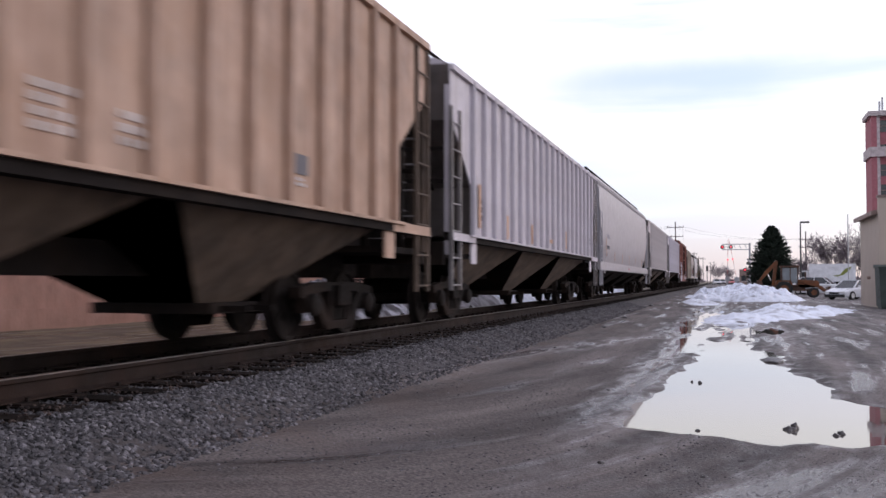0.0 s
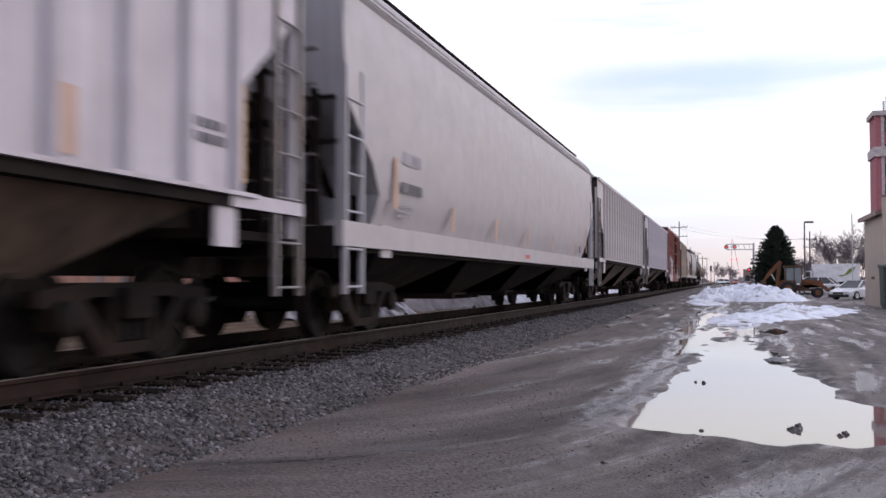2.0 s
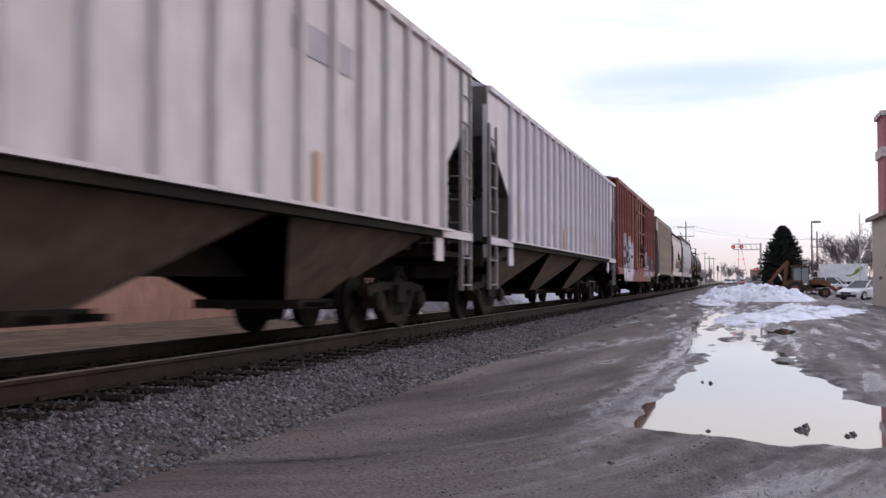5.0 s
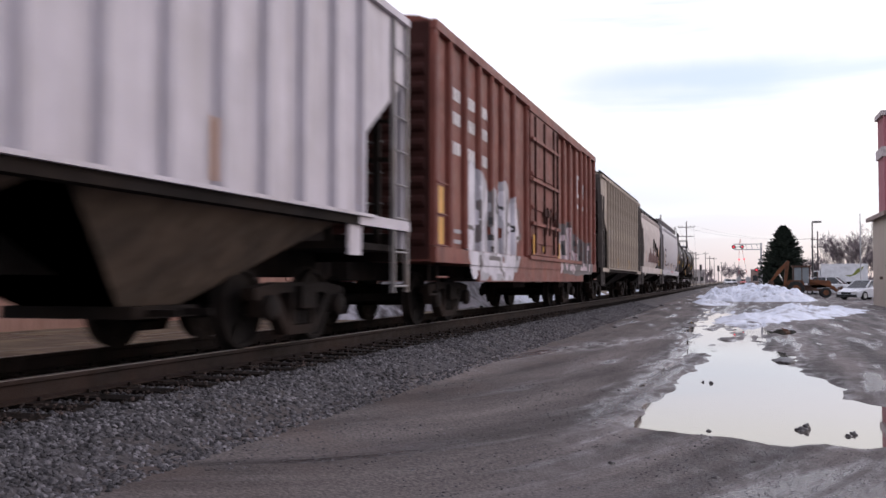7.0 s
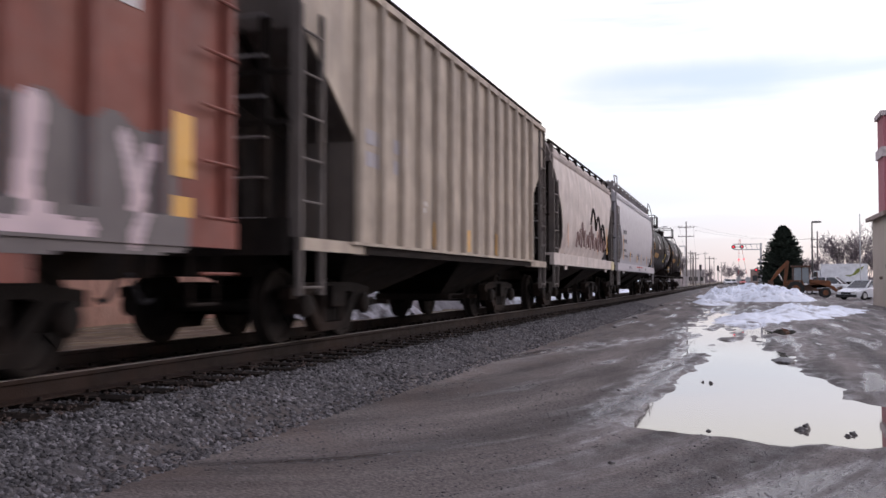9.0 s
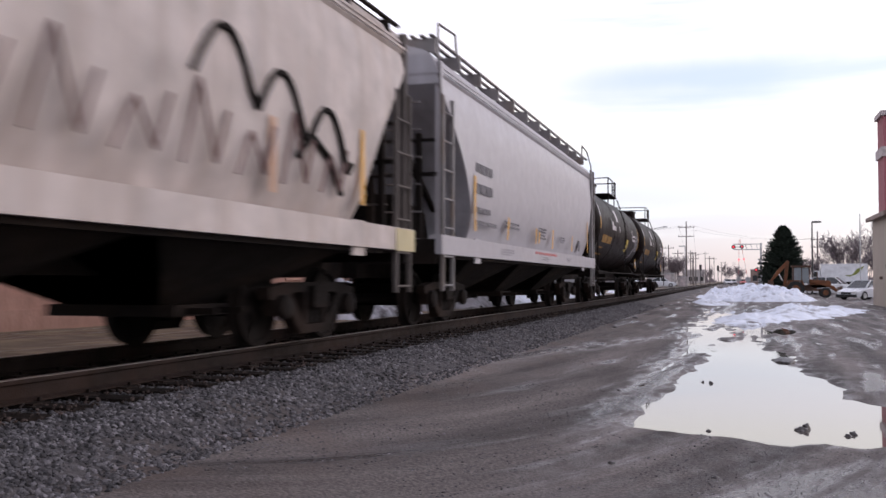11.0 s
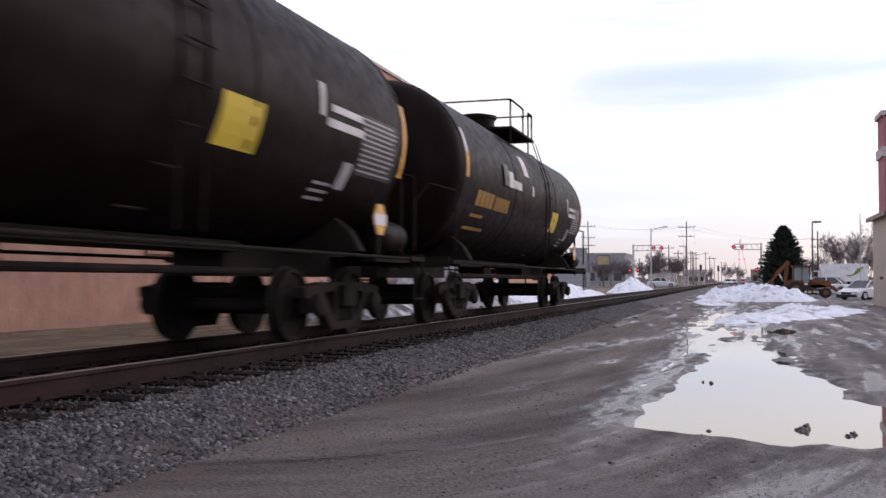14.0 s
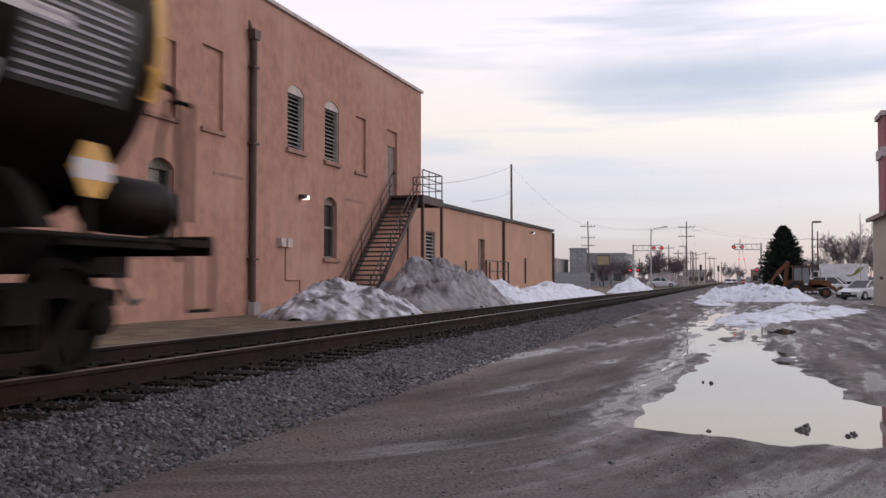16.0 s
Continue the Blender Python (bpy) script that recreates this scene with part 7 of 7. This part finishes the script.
crossing_signal((3.5, 150, 0.42), -1, 3.9, 6.6)
crossing_signal((-15.3, 151, 0.42), 1, 4.3, 6.6)


def crossing_gate(at, lean):
    t = thing("crossing_gate", "raised red and white crossing gate arm", "crossing gate", "crossing gates", at)
    part("mast", boxes((-0.12, 0.12, -0.12, 0.12, 0, 1.6), (-0.35, 0.35, -0.3, 0.3, 0.9, 1.5)), M_ALU, t)
    for k in range(8):
        p, q = (Vector((lean * z, 0, 1.2 + z)) for z in (0.75 * k, 0.75 * k + 0.73))
        part("gate_arm", made(bar, p, q, 0.13, 0.06), M_MARKR if k % 2 else M_BOARDW, t)
    part("gate_lamp", made(lathe, [(0.02, -0.1), (0.12, -0.08), (0.12, 0.08), (0.02, 0.1)], pose(lean * 3, -0.15, 4.2, 90, 0, 0), 10), M_REDGLOW, t, "lit red gate lamp")


crossing_gate((1.6, 149, 0.42), -0.18)
crossing_gate((0.3, 152, 0.42), 0.02)

# --- crossing road and far things ---
structure("road", boxes((-300, 300, 143, 158, 0.2, 0.45)), M_ASPH, "asphalt road that crosses the track", "road")


def far_building(label, x0, x1, y0, y1, z1, mat, windows, roof=None):
    b = thing("distant_building", label, "building", "", (0, 0, 0))
    part("wall", boxes((x0, x1, y0, y1, 0.2, z1)), mat, b)
    part("parapet", boxes((x0 - 0.15, x1 + 0.15, y0 - 0.15, y1 + 0.15, z1, z1 + 0.3)), roof or M_BAND, b)
    for k in range(windows):
        w = (x1 - x0) / windows
        p = part("window", boxes((x0 + w * (k + 0.2), x0 + w * (k + 0.8), y0 - 0.05, y0 - 0.01, 1.4, min(3.2, z1 - 0.6))), M_DARKGLASS, b)
        part("window_frame", boxes((x0 + w * (k + 0.15), x0 + w * (k + 0.85), y0 - 0.09, y0 - 0.05, 1.25, 1.4)), M_BAND, p)


far_building("grey block-walled commercial building", -34.8, -23.2, 210, 230, 7.2, M_GREYB, 4, M_GREYB)
far_building("taller grey stair block of the commercial building", -34.9, -31.2, 208.8, 209.8, 8.3, M_GREYB, 1, M_GREYB)
far_building("pale flat-roofed building beyond the crossing", -44, -36.2, 200, 215, 5.9, M_CONC, 3)
far_building("pale low building beyond the crossing", -16.4, -11.2, 190, 198, 3.3, M_CONC, 2)
far_building("low brown building far down the line", 4.5, 12.0, 330, 340, 5.0, M_TRIM, 3)
far_building("low pale building far down the line", -22, -13, 420, 430, 6.0, M_CONC, 4)
for x, y, w, h in ((-13.2, 165, 1.8, 2.1), (-11.0, 164, 2.2, 2.2), (-8.6, 166, 1.6, 1.6)):
    c = thing("equipment_cabinet", "pale metal equipment cabinet beside the crossing", "cabinet", "crossing cabinets", (x, y, 0.42))
    part("body", boxes((-w / 2, w / 2, -0.6, 0.6, 0, h)), M_CONC, c)
    part("roof", boxes((-w / 2 - 0.08, w / 2 + 0.08, -0.7, 0.7, h, h + 0.1)), M_ALU, c)
    part("door", boxes((-w / 4, w / 4, -0.625, -0.605, 0.15, h - 0.15)), M_BAND, c)
sg = thing("roadside_sign", "dull yellow-tan roadside sign board on a post", "sign", "", (-19.8, 150, 0.42))
part("board", boxes((-1.0, 1.0, -0.15, 0.15, 3.4, 4.95)), M_LAMPMETAL, sg)
part("face", boxes((-0.9, 0.9, -0.16, -0.152, 3.5, 4.85)), plain("tan_sign_face", (0.36, 0.29, 0.18), 0.6), sg)
part("post", boxes((-0.1, 0.1, -0.1, 0.1, 0, 3.4)), M_LAMPMETAL, sg)
fc = thing("board_fence", "weathered grey board fence beyond the annex", "fence", "", (-24.5, 128, 0.42))
pm = mesh_of("board", boxes((-0.2, 0.2, -0.03, 0.03, 0, 2.1)), M_GREYB)
for k in range(24):
    part("board", pm, None, fc, at=(k * 0.42 - 4, 0, 0.02 * math.sin(k * 2.7)))
part("rail", boxes((-4.3, 6.0, 0.03, 0.09, 1.5, 1.6)), M_GREYB, fc)
for x, y, z, c in ((-6.2, 260, 0, M_CARW), (-5.0, 300, 0, M_GREY), (-2.6, 280, 0, M_MARKR)):
    car_thing("distant_car", "small distant parked car on the road along the line", (x + 4, y, 0.42), 10, 4.4, 1.5, c, "distant cars")
for x, y, h in ((-7.6, 220, 4.6), (-4.4, 250, 4.8)):
    tl = thing("traffic_light", "dark traffic light on a pole", "traffic light", "", (x, y, 0.42))
    part("pole", made(tube, (0, 0, 0), (0, 0, h), 0.08), M_LAMPMETAL, tl)
    part("signal_head", boxes((-0.25, 0.25, -0.2, 0.1, h - 1.3, h)), M_LAMPMETAL, tl)


def far_woods():
    """Low far trees on the horizon, a mass of twigs."""
    rs = random.Random(8)
    vs, fs = [], []
    for _ in range(6000):
        y = rs.uniform(480, 900)
        x = rs.uniform(-420, 420)
        if abs(x + 5.6) < 12:
            continue
        h = (3 + 6 * abs(noise.noise((x * 0.02, y * 0.02, 0)))) * rs.uniform(0.5, 1)
        a = rs.uniform(-0.5, 0.5)
        b = len(vs)
        vs += [(x - 1.0, y, 0.3), (x + 1.0, y, 0.3), (x + 2.2 * a + 0.5, y + rs.uniform(-1, 1), h), (x + 2.2 * a - 0.5, y, h * 0.9)]
        fs.append((b, b + 1, b + 2, b + 3))
    me = bpy.data.meshes.new("far_woods")
    me.from_pydata(vs, [], fs)
    me.materials.append(M_BRANCH)
    tagged(new("far_woods", me), "hazy line of leafless far trees on the horizon", "woods", kind="stuff")


far_woods()


# --- what moves: the train slows gently as it passes ---
def run(t):
    return 11.5 * t - 0.04 * t * t


def motions():
    for car in TRAIN:
        x, y, z = car.location
        walk(car, [(k * 0.5, pose(x, y - run(k * 0.5), z)) for k in range(33)])
    for k in (-1, 1):
        first = WHEELS[k][0]
        walk(first, [(f / FPS, pose(0, k * 0.865, WHEEL_R, math.degrees(run(f / FPS) / WHEEL_R) % 360)) for f in range(16 * FPS + 1)])
        for w in WHEELS[k][1:]:
            w.animation_data_create()
            w.animation_data.action = first.animation_data.action
            w.animation_data.action_slot = first.animation_data.action_slot


motions()
